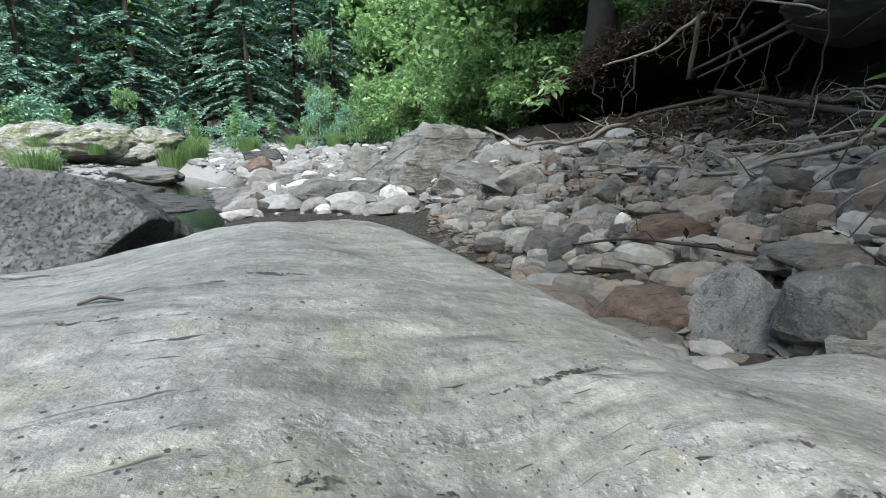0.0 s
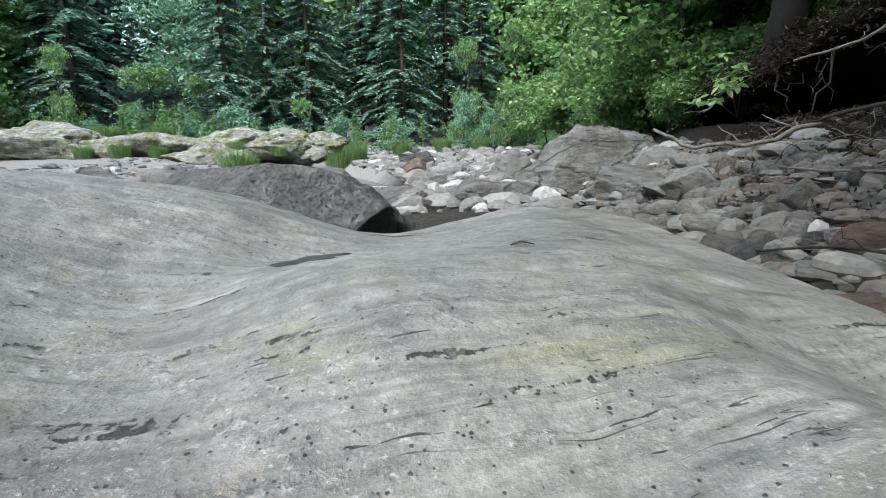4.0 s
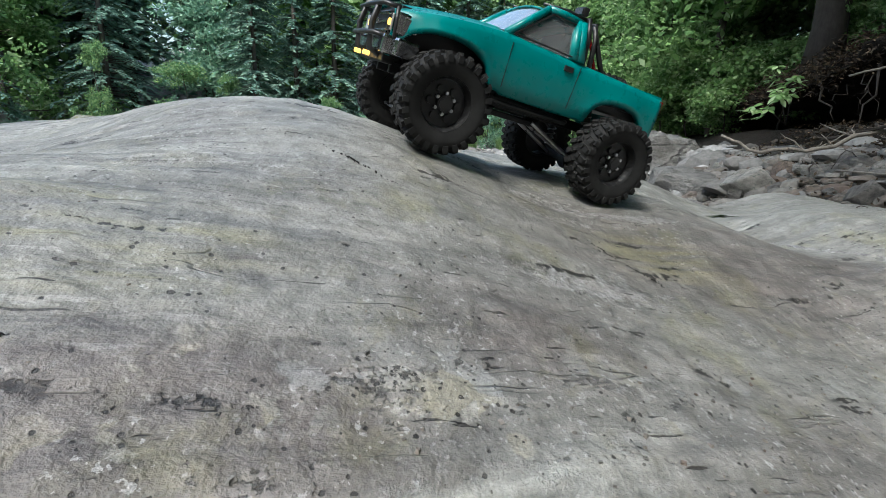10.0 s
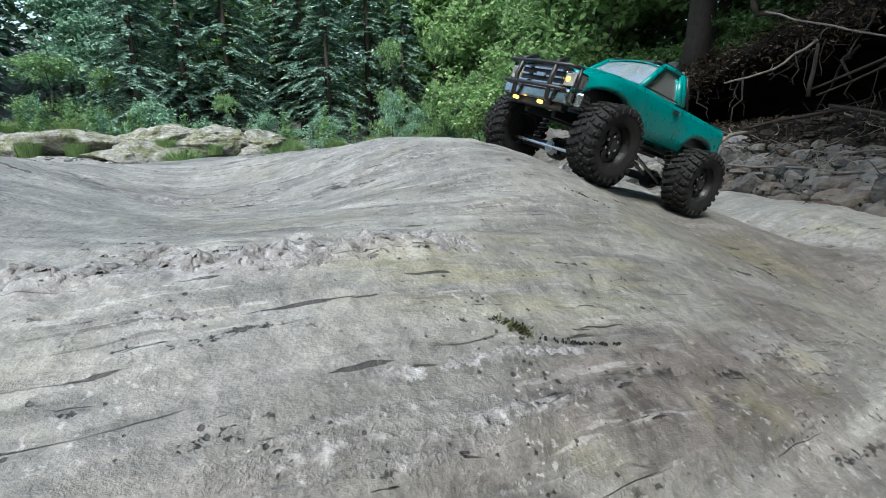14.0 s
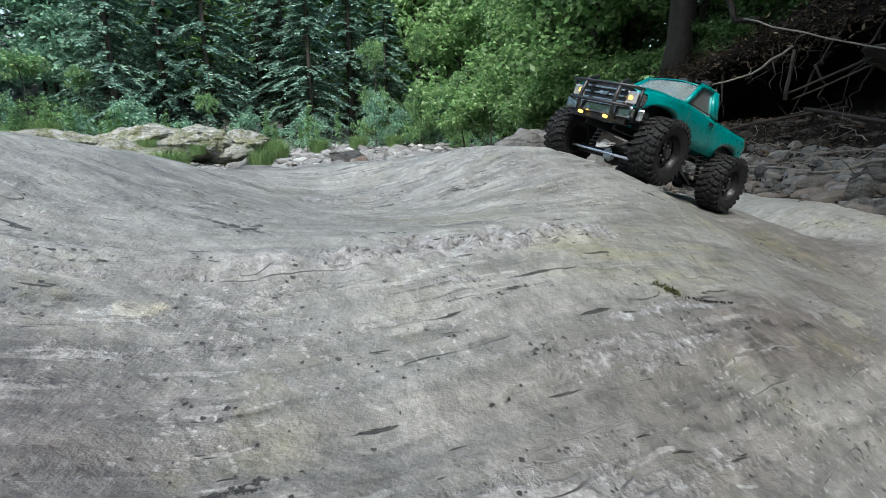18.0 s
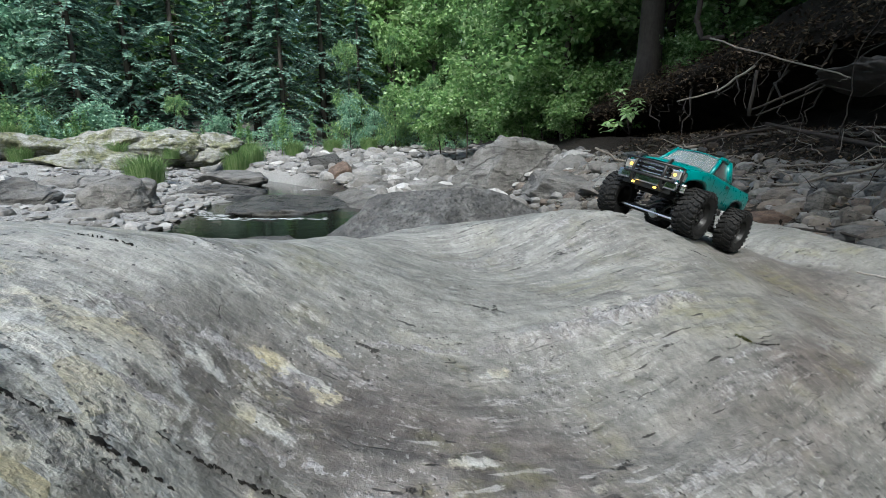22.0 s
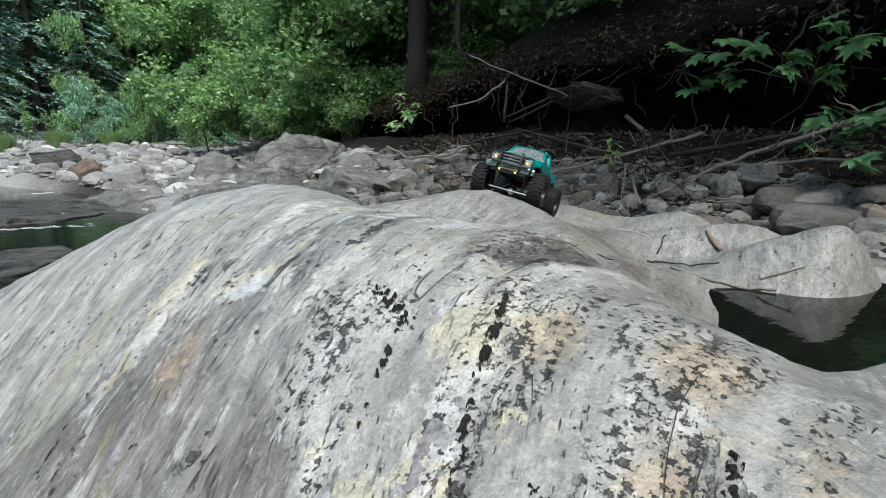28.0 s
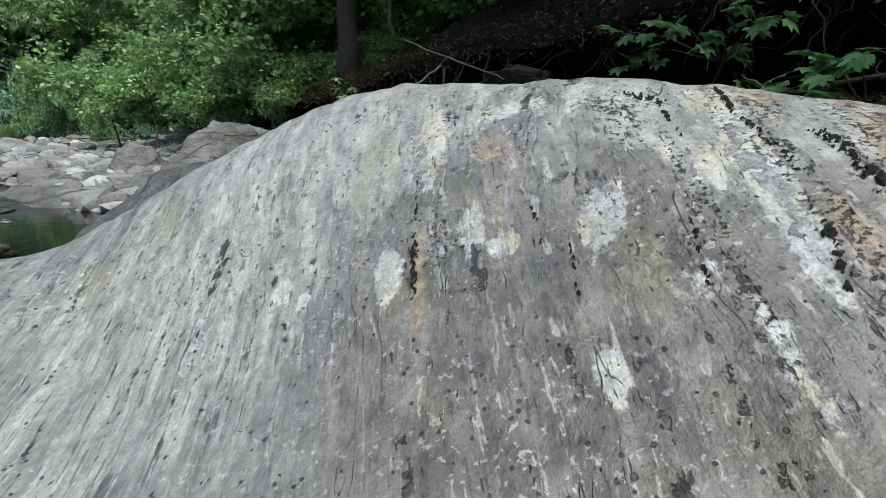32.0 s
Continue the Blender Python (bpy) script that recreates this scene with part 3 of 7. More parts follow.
def box_bm(sx, sy, sz, at=(0, 0, 0), bevel=0.0, rot=None, taper=1.0):
    bm = bmesh.new()
    bmesh.ops.create_cube(bm, size=1)
    for v in bm.verts:
        k = taper if v.co.z > 0 else 1.0
        v.co = Vector((v.co.x * sx * k, v.co.y * sy * k, v.co.z * sz))
    if bevel:
        bmesh.ops.bevel(bm, geom=bm.edges[:], offset=bevel, segments=2, affect='EDGES', profile=0.6)
    m = Matrix.Translation(at)
    if rot:
        m = m @ Euler([radians(a) for a in rot]).to_matrix().to_4x4()
    bm.transform(m)
    return bm


def cyl_bm(r, h, at=(0, 0, 0), axis='Z', n=16, r2=None, bevel=0.0):
    bm = bmesh.new()
    bmesh.ops.create_cone(bm, cap_ends=True, segments=n, radius1=r, radius2=r if r2 is None else r2, depth=h)
    if bevel:
        bmesh.ops.bevel(bm, geom=[e for e in bm.edges if abs(e.verts[0].co.z - e.verts[1].co.z) < 1e-6], offset=bevel, segments=2, affect='EDGES')
    rot = {'Z': Matrix(), 'Y': Matrix.Rotation(radians(90), 4, 'X'), 'X': Matrix.Rotation(radians(90), 4, 'Y')}[axis]
    bm.transform(Matrix.Translation(at) @ rot)
    return bm


def tube(points, radii, sides=8, closed_tip=True):
    """Vertices and faces of a tapered tube along points."""
    pts = [Vector(p) for p in points]
    if isinstance(radii, (int, float)):
        radii = [radii] * len(pts)
    verts, faces = [], []
    up = Vector((0.123, 0.31, 0.94)).normalized()
    for i, p in enumerate(pts):
        d = (pts[min(i + 1, len(pts) - 1)] - pts[max(i - 1, 0)])
        d = d.normalized() if d.length > 1e-9 else Vector((0, 0, 1))
        a = d.cross(up)
        a = a.normalized() if a.length > 1e-4 else Vector((1, 0, 0))
        b = d.cross(a)
        for k in range(sides):
            t = 2 * math.pi * k / sides
            verts.append(p + (a * math.cos(t) + b * math.sin(t)) * radii[i])
    for i in range(len(pts) - 1):
        for k in range(sides):
            k2 = (k + 1) % sides
            faces.append((i * sides + k, i * sides + k2, (i + 1) * sides + k2, (i + 1) * sides + k))
    faces.append(tuple(range(sides))[::-1])
    faces.append(tuple((len(pts) - 1) * sides + k for k in range(sides)))
    return verts, faces


def tubes(list_of):
    V, F = [], []
    for v, f in list_of:
        o = len(V)
        V += v
        F += [tuple(i + o for i in g) for g in f]
    return V, F


def crooked(a, b, n, wobble, r):
    """A line from a to b that wanders."""
    a, b = Vector(a), Vector(b)
    out = []
    for i in range(n + 1):
        t = i / n
        p = a.lerp(b, t)
        k = math.sin(math.pi * t) ** 0.5
        out.append(p + Vector((r.uniform(-1, 1), r.uniform(-1, 1), r.uniform(-1, 1))) * wobble * k)
    return out


# ---- ground: stream bed, gravel bar, far shore ----
WATER_Z = -1.0
FOOT_Y = [-8, -3, -1, 0.5, 2, 3, 4, 5, 6, 7, 8, 10, 12, 14, 18, 24, 32]
FOOT_X = [5.2, 4.4, 4.1, 4.0, 4.2, 4.5, 4.75, 4.8, 4.7, 4.4, 4.1, 3.6, 3.2, 3.0, 2.9, 2.7, 2.0]
EDGE_Y = [-8, 0, 3, 7, 12, 16, 20, 40]
EDGE_R = [-2.6, -2.0, -1.2, -0.6, -1.9, -4.5, -8, -20]
EDGE_L = [-6.0, -5.0, -4.6, -4.0, -4.5, -6.6, -10, -24]


def foot_x(y):
    return np.interp(y, FOOT_Y, FOOT_X)


def smooth01(t):
    t = np.clip(t, 0, 1)
    return t * t * (3 - 2 * t)


def ground_z(x, y):
    x, y = np.asarray(x, float), np.asarray(y, float)
    r, l, ft = np.interp(y, EDGE_Y, EDGE_R), np.interp(y, EDGE_Y, EDGE_L), foot_x(y)
    right = -0.02 - 0.42 * np.maximum(ft - x, 0)
    right = np.maximum(right, -0.95 + 0.25 * smooth01((y - 7) / 8) + 0.62 * smooth01((y - 14) / 14))
    right = right + np.clip(x - ft, 0, 0.5) * 0.6
    left = -0.97 + 0.5 * smooth01((l - x) / 7.0) + 0.35 * smooth01((y - 13) / 6)
    right = right - 0.28 * np.exp(-(((x - 3.05) / 0.65) ** 2 + ((y - 2.85) / 0.75) ** 2))
    z = np.where(x > (r + l) / 2, right, left)
    inside = np.minimum(x - l, r - x)
    z = z - 0.45 * smooth01((inside + 0.2) / 1.0)
    far = smooth01((np.hypot(x, y) - 27) / 30) * smooth01((y + 5) / 10)
    z = z + 9.0 * far
    return z + 0.05 * fbm(x * 1.3, y * 1.3, 2.0, 3)


def spaced(a, b, fine_a, fine_b, fine, coarse):
    return np.unique(np.round(np.concatenate([np.arange(a, fine_a, coarse), np.arange(fine_a, fine_b, fine), np.arange(fine_b, b + coarse, coarse)]), 4))


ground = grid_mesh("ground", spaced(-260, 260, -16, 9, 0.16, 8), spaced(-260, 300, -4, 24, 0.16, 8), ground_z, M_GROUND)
tagged(ground, "grey gravel and soil along a stream", "ground", kind="structure")
water = grid_mesh("water", np.linspace(-60, 4.0, 40), np.linspace(-30, 40, 40), lambda x, y: np.full(x.shape, WATER_Z), M_WATER)
tagged(water, "dark still stream water between rocks", "water", kind="structure")

# ---- the water-worn bedrock ridge ----
BASE = -1.25
RIDGE = [
    (0.483, -0.962, -0.313, 0.665, 1.197, 0.753),
    (0.473, -0.824, 0.098, 0.358, 0.479, -0.401),
    (0.621, -0.601, -0.628, 0.632, 0.495, 1.578),
    (0.660, -1.397, 0.461, 0.719, 0.409, -0.239),
    (0.371, -0.418, 0.312, 0.397, 0.771, 0.428),
    (0.435, -0.063, 0.432, 0.492, 0.444, 2.158),
    (0.398, 0.250, 0.777, 0.437, 0.678, 2.742),
    (0.411, -0.090, 1.032, 0.473, 0.542, -2.220),
    (0.407, 0.208, 1.273, 0.445, 0.465, -2.294),
    (0.391, 0.711, 0.882, 0.452, 0.512, 0.355),
    (0.393, 0.840, 1.418, 0.435, 0.370, -0.430),
    (0.427, 1.064, 1.987, 0.567, 0.453, 1.524),
    (0.430, 1.366, 1.752, 0.357, 0.625, -0.077),
    (0.454, 1.648, 2.265, 0.422, 1.249, -5.858),
]
RIDGE += [
    (0.376, 1.817, 1.419, 0.225, 0.478, 0.672),
    (0.373, 1.071, 2.423, 0.295, 0.794, -0.869),
    (0.468, 0.642, 1.921, 0.467, 0.390, -1.725),
    (0.659, 0.120, 1.720, 0.501, 0.405, 0.702),
    (0.598, 2.540, 2.437, 0.963, 0.498, 2.820),
    (0.481, 2.290, 1.761, 0.735, 0.389, -0.582),
    (0.511, 0.049, -0.113, 0.633, 0.241, 0.151),
    (0.558, 0.690, 0.376, 0.715, 0.443, 0.435),
    (0.355, 1.366, 0.655, 0.358, 0.784, 0.792),
    (0.571, -0.579, 0.874, 0.398, 0.486, -0.257),
    (0.459, -1.354, -0.725, 1.300, 0.558, 2.486),
    (0.388, 1.781, 1.183, 0.697, 0.317, -0.062),
    (0.019, 2.092, 2.066, 0.576, 0.552, -0.072),
    (0.076, 2.509, 1.696, 0.531, 0.438, 0.254),
]
RIDGE += [
    (0.191, 1.780, 2.656, 0.219, 0.581, 0.695),
    (0.117, 2.708, 2.406, 0.265, 0.629, -0.635),
    (0.439, -1.718, 0.403, 0.211, 0.719, 0.444),
    (0.178, -0.923, 0.893, 0.676, 0.320, 0.753),
    (0.175, -0.303, 1.101, 0.431, 0.200, -0.244),
    (0.072, -1.160, 0.095, 1.032, 0.200, 1.267),
    (0.427, 1.836, 0.829, 0.200, 0.626, 0.944),
    (0.684, 1.591, 0.312, 0.622, 0.439, -2.200),
    (1.085, 1.496, -0.387, 1.300, 0.419, 0.391),
    (0.138, 1.312, 1.588, 0.200, 0.598, 0.796),
]


def bumps(x, y):
    h = np.full(np.shape(x), BASE)
    for a, cx, cy, sx, sy, th in RIDGE:
        c, s = math.cos(th), math.sin(th)
        dx, dy = x - cx, y - cy
        h = h + a * np.exp(-(((c * dx + s * dy) / sx) ** 2 + ((c * dy - s * dx) / sy) ** 2))
    return h


def bedding(x, y):
    """Distance across the beds, which bend round the front hump."""
    return y - 0.6 * x + 0.1755 * (np.tanh(5.45 * (x + 0.55)) - 1) + 0.9 * np.minimum(x + 0.6, 0) ** 2 + 1.2 * np.maximum(x - 1.9, 0) ** 2


def rock_z(x, y):
    h = bumps(x, y)
    # behind the front hump a smooth flank falls from the hollow to the pool
    flank = -0.10 - 0.31 * (x + 0.36) + 0.15 * np.maximum(y, 0) + 0.5 * np.maximum(0.02 - y, 0) * smooth01((x - 0.2) / 0.4)
    w = smooth01((x + 0.62) / 0.20) * smooth01((0.42 - y) / 0.3)
    h = h - w * 0.5 * (np.sqrt((h - flank) ** 2 + 0.0009) + h - flank)
    fill = smooth01((x + 0.30) / 0.3) * smooth01((0.06 - y) / 0.2) * smooth01((1.15 - x) / 0.3) * smooth01((y + 1.1) / 0.4)
    h = h + fill * (flank - h)
    h = h + 0.08 * np.exp(-(((x - 1.42) / 0.22) ** 2 + ((y - 0.72) / 0.2) ** 2))
    h = h + 0.028 * np.exp(-(((x + 0.62) / 0.11) ** 2 + ((y + 0.47) / 0.12) ** 2))
    a = bedding(x, y)
    h = h + 0.006 * fbm(x * 7, y * 7, 1.0, 4) + 0.0045 * fbm(x * 5, a * 30, 4.0, 2) + 0.0022 * fbm(x * 38, y * 38, 2.0, 2)
    # the lumpy quartz band that stands a little proud
    lump = np.exp(-((a - 0.48) / 0.028) ** 2) * smooth01((x + 0.30) / 0.12) * smooth01((0.24 - x) / 0.12)
    h = h + lump * (0.007 + 0.012 * fbm(x * 60, y * 60, 3.0, 3))
    # a shallow dish with a puddle, and the hollow that holds the pool
    h = h - 0.042 * np.exp(-(((x - 1.00) / 0.115) ** 2 + ((y - 1.93) / 0.105) ** 2))
    return h - 0.075 * np.exp(-(((x - 1.12) / 0.30) ** 2 + ((y - 0.42) / 0.42) ** 2))


bedrock = grid_mesh("bedrock_ledge", spaced(-3.3, 3.6, -1.3, 2.3, 0.0075, 0.03), spaced(-2.0, 4.0, -0.75, 2.4, 0.0075, 0.03), rock_z, M_ROCK)
tagged(bedrock, "smooth water-worn grey bedrock with pale streaks and yellow lichen", "rock")


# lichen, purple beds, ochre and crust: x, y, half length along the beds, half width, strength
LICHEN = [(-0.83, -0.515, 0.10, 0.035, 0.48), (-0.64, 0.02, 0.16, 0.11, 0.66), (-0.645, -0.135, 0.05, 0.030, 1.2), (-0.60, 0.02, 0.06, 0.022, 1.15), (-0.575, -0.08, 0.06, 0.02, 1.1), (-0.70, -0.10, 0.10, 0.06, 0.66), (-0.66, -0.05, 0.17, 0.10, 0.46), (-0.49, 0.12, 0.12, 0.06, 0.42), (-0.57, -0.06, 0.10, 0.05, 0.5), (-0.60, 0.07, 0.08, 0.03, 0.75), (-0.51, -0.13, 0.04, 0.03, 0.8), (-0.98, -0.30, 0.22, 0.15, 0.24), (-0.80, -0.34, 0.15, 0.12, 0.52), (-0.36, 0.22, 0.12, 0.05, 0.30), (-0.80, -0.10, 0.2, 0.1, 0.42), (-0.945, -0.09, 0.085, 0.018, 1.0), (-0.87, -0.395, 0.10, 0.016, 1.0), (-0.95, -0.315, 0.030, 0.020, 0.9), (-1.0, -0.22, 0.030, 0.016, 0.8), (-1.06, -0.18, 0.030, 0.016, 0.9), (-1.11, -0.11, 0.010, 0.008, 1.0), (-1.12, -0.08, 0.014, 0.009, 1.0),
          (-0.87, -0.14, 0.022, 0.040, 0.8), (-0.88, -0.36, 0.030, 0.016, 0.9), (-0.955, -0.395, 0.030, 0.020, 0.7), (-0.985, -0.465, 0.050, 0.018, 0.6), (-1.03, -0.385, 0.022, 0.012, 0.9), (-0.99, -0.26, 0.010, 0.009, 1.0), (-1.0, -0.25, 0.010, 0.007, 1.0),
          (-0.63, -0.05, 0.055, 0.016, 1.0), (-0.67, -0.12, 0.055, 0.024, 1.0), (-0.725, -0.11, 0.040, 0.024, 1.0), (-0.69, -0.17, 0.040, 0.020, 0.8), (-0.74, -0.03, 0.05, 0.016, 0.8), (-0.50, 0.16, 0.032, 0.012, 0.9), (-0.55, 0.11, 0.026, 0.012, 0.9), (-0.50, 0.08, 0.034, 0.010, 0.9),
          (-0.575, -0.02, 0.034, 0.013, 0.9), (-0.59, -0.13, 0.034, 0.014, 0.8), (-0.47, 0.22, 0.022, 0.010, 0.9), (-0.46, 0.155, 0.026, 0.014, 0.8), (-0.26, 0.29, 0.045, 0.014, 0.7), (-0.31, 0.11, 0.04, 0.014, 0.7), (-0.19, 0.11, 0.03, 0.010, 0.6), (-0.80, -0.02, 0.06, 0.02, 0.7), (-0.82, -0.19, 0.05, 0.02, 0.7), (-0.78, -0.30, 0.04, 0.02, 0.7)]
# strengths below zero: paler rock; the hump's left flank also carries painted skylight
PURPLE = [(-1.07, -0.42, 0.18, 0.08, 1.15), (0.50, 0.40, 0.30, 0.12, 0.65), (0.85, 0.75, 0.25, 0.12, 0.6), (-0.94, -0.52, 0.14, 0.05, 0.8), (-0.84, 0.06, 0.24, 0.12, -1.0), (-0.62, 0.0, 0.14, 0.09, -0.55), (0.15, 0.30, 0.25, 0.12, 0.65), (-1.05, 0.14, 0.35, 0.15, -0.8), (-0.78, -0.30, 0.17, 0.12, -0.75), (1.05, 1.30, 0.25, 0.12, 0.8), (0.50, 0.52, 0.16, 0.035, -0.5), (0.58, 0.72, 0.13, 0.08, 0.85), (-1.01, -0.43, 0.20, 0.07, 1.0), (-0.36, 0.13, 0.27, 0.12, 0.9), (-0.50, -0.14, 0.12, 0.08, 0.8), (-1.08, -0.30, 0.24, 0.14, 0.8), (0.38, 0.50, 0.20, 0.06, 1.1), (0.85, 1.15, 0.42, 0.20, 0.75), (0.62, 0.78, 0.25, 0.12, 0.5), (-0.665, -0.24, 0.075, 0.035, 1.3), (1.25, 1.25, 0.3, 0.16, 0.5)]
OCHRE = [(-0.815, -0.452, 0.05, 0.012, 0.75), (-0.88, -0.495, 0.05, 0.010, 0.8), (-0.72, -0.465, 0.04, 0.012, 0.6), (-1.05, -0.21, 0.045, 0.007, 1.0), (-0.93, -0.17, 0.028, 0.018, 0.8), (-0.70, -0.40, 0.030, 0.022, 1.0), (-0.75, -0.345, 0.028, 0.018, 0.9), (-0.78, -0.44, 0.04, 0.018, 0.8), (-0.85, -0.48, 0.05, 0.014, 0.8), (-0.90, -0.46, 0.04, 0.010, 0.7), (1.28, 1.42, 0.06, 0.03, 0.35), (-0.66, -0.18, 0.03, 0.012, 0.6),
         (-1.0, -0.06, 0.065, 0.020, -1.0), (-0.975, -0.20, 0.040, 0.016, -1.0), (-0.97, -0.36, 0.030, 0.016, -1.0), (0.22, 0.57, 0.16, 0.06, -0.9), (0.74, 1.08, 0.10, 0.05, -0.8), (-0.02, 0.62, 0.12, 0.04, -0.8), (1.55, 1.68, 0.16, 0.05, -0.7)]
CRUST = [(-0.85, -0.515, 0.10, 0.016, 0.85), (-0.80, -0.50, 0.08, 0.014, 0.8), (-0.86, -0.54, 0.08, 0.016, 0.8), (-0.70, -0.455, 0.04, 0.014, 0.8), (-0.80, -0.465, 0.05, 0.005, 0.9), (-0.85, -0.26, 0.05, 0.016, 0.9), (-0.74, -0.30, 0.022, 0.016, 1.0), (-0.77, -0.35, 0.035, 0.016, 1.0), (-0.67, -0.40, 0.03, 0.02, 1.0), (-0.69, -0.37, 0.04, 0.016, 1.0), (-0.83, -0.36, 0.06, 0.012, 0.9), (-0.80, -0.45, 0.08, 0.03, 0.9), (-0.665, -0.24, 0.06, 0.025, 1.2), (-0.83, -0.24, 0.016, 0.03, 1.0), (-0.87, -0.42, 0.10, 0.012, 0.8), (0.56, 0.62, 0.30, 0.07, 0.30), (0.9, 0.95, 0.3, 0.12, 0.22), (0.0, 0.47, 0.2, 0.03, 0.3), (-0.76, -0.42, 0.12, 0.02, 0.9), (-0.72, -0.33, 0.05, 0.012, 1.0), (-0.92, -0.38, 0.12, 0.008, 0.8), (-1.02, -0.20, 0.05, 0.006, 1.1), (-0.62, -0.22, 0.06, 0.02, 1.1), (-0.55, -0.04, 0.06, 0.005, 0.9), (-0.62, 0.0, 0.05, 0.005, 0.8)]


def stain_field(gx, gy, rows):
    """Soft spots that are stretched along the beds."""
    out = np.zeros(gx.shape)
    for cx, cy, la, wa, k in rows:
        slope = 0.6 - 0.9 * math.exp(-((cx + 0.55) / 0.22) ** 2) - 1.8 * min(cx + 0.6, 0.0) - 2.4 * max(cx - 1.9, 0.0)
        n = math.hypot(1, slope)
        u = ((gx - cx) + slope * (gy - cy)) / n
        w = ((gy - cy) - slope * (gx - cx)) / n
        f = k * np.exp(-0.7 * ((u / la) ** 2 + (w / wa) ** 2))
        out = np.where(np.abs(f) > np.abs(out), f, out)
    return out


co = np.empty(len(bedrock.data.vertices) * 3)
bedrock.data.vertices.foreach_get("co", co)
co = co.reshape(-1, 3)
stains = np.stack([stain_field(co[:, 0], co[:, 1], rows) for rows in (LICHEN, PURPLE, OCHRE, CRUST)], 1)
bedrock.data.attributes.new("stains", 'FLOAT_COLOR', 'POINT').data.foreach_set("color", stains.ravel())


def drape(name, a, b, width, mat, label="", seed=0, lift=0.0025, gaps=0.5, lumps=0.0, crumbs=1.7, fine=1.0):
    """A ragged crust or vein from a to b that lies on the ledge as a part of it."""
    a, b = np.array(a), np.array(b)
    ln = float(np.linalg.norm(b - a))
    d = (b - a) / ln
    nu, nv = max(12, int(ln * fine / 0.0011)), max(8, int(2 * width * fine / 0.0011))
    u, v = np.meshgrid(np.linspace(0, 1, nu), np.linspace(-1, 1, nv), indexing="ij")
    o = seed * 3.7
    bend = 0.35 * width * fbm(u * ln * 14 + o, 0.3, 0.0, 3) * 2
    x = a[0] + d[0] * u * ln - d[1] * (v * width + bend)
    y = a[1] + d[1] * u * ln + d[0] * (v * width + bend)
    body = 1 - 1.8 * np.abs(v) ** 1.3 - 1.8 * np.abs(2 * u - 1) ** 4
    keep_in = (1 - np.abs(v) ** 6) * (1 - np.abs(2 * u - 1) ** 8)
    mask = 0.9 * body + keep_in * (1.6 * fbm(x * 60 * fine + o, y * 60 * fine, 2.0, 3) + crumbs * fbm(x * 190 * fine, y * 190 * fine + o, 5.0, 2)) - 0.75 * gaps
    z = rock_z(x, y) + np.clip(mask * 3.0, -0.4, 1.0) * lift + lumps * np.clip(mask, 0, 1) * (0.5 + fbm(x * 70, y * 70, 8.0, 3))
    i = np.arange(nu * nv).reshape(nu, nv)
    keep = (mask[:-1, :-1] > -0.12) & (mask[1:, 1:] > -0.12)
    faces = np.stack([i[:-1, :-1][keep], i[1:, :-1][keep], i[1:, 1:][keep], i[:-1, 1:][keep]], 1)
    used = np.unique(faces)
    back = np.zeros(nu * nv, int)
    back[used] = np.arange(len(used))
    verts = np.stack([x.ravel(), y.ravel(), z.ravel()], 1)[used]
    return tagged(solid(name, verts, back[faces].tolist(), mat, bedrock, label), kind="stuff")


for k, (a, b, w, gap) in enumerate((
        ((-0.800, -0.335), (-0.935, -0.455), 0.013, 0.35), ((-0.915, 0.00), (-0.995, -0.150), 0.010, 0.45), ((-0.90, -0.12), (-1.00, -0.25), 0.006, 0.6),
        ((-0.86, -0.33), (-0.95, -0.40), 0.007, 0.6), ((-0.99, 0.01), (-1.08, -0.13), 0.006, 0.55), ((-1.03, 0.06), (-1.12, -0.06), 0.005, 0.55),
        ((0.05, 0.35), (0.29, 0.50), 0.008, 0.6), ((-0.12, 0.36), (0.06, 0.43), 0.006, 0.65), ((-0.45, 0.24), (-0.20, 0.36), 0.010, 0.6),
        ((-0.66, 0.12), (-0.42, 0.16), 0.016, 0.55), ((-0.60, 0.03), (-0.40, 0.06), 0.010, 0.6), ((0.98, 1.60), (1.36, 1.42), 0.012, 0.6),
        ((1.58, 1.72), (2.02, 1.62), 0.014, 0.55), ((1.90, 1.92), (2.18, 1.80), 0.016, 0.5))):
    drape("quartz_vein", a, b, w, M_QUARTZ, "pale crusty quartz vein" if k < 3 else "", k, 0.0007, gap)
drape("quartz_vein", (-0.20, 0.385), (0.21, 0.60), 0.032, M_QUARTZ, "lumpy pitted quartz band", 40, 0.0008, 0.42, 0.003)
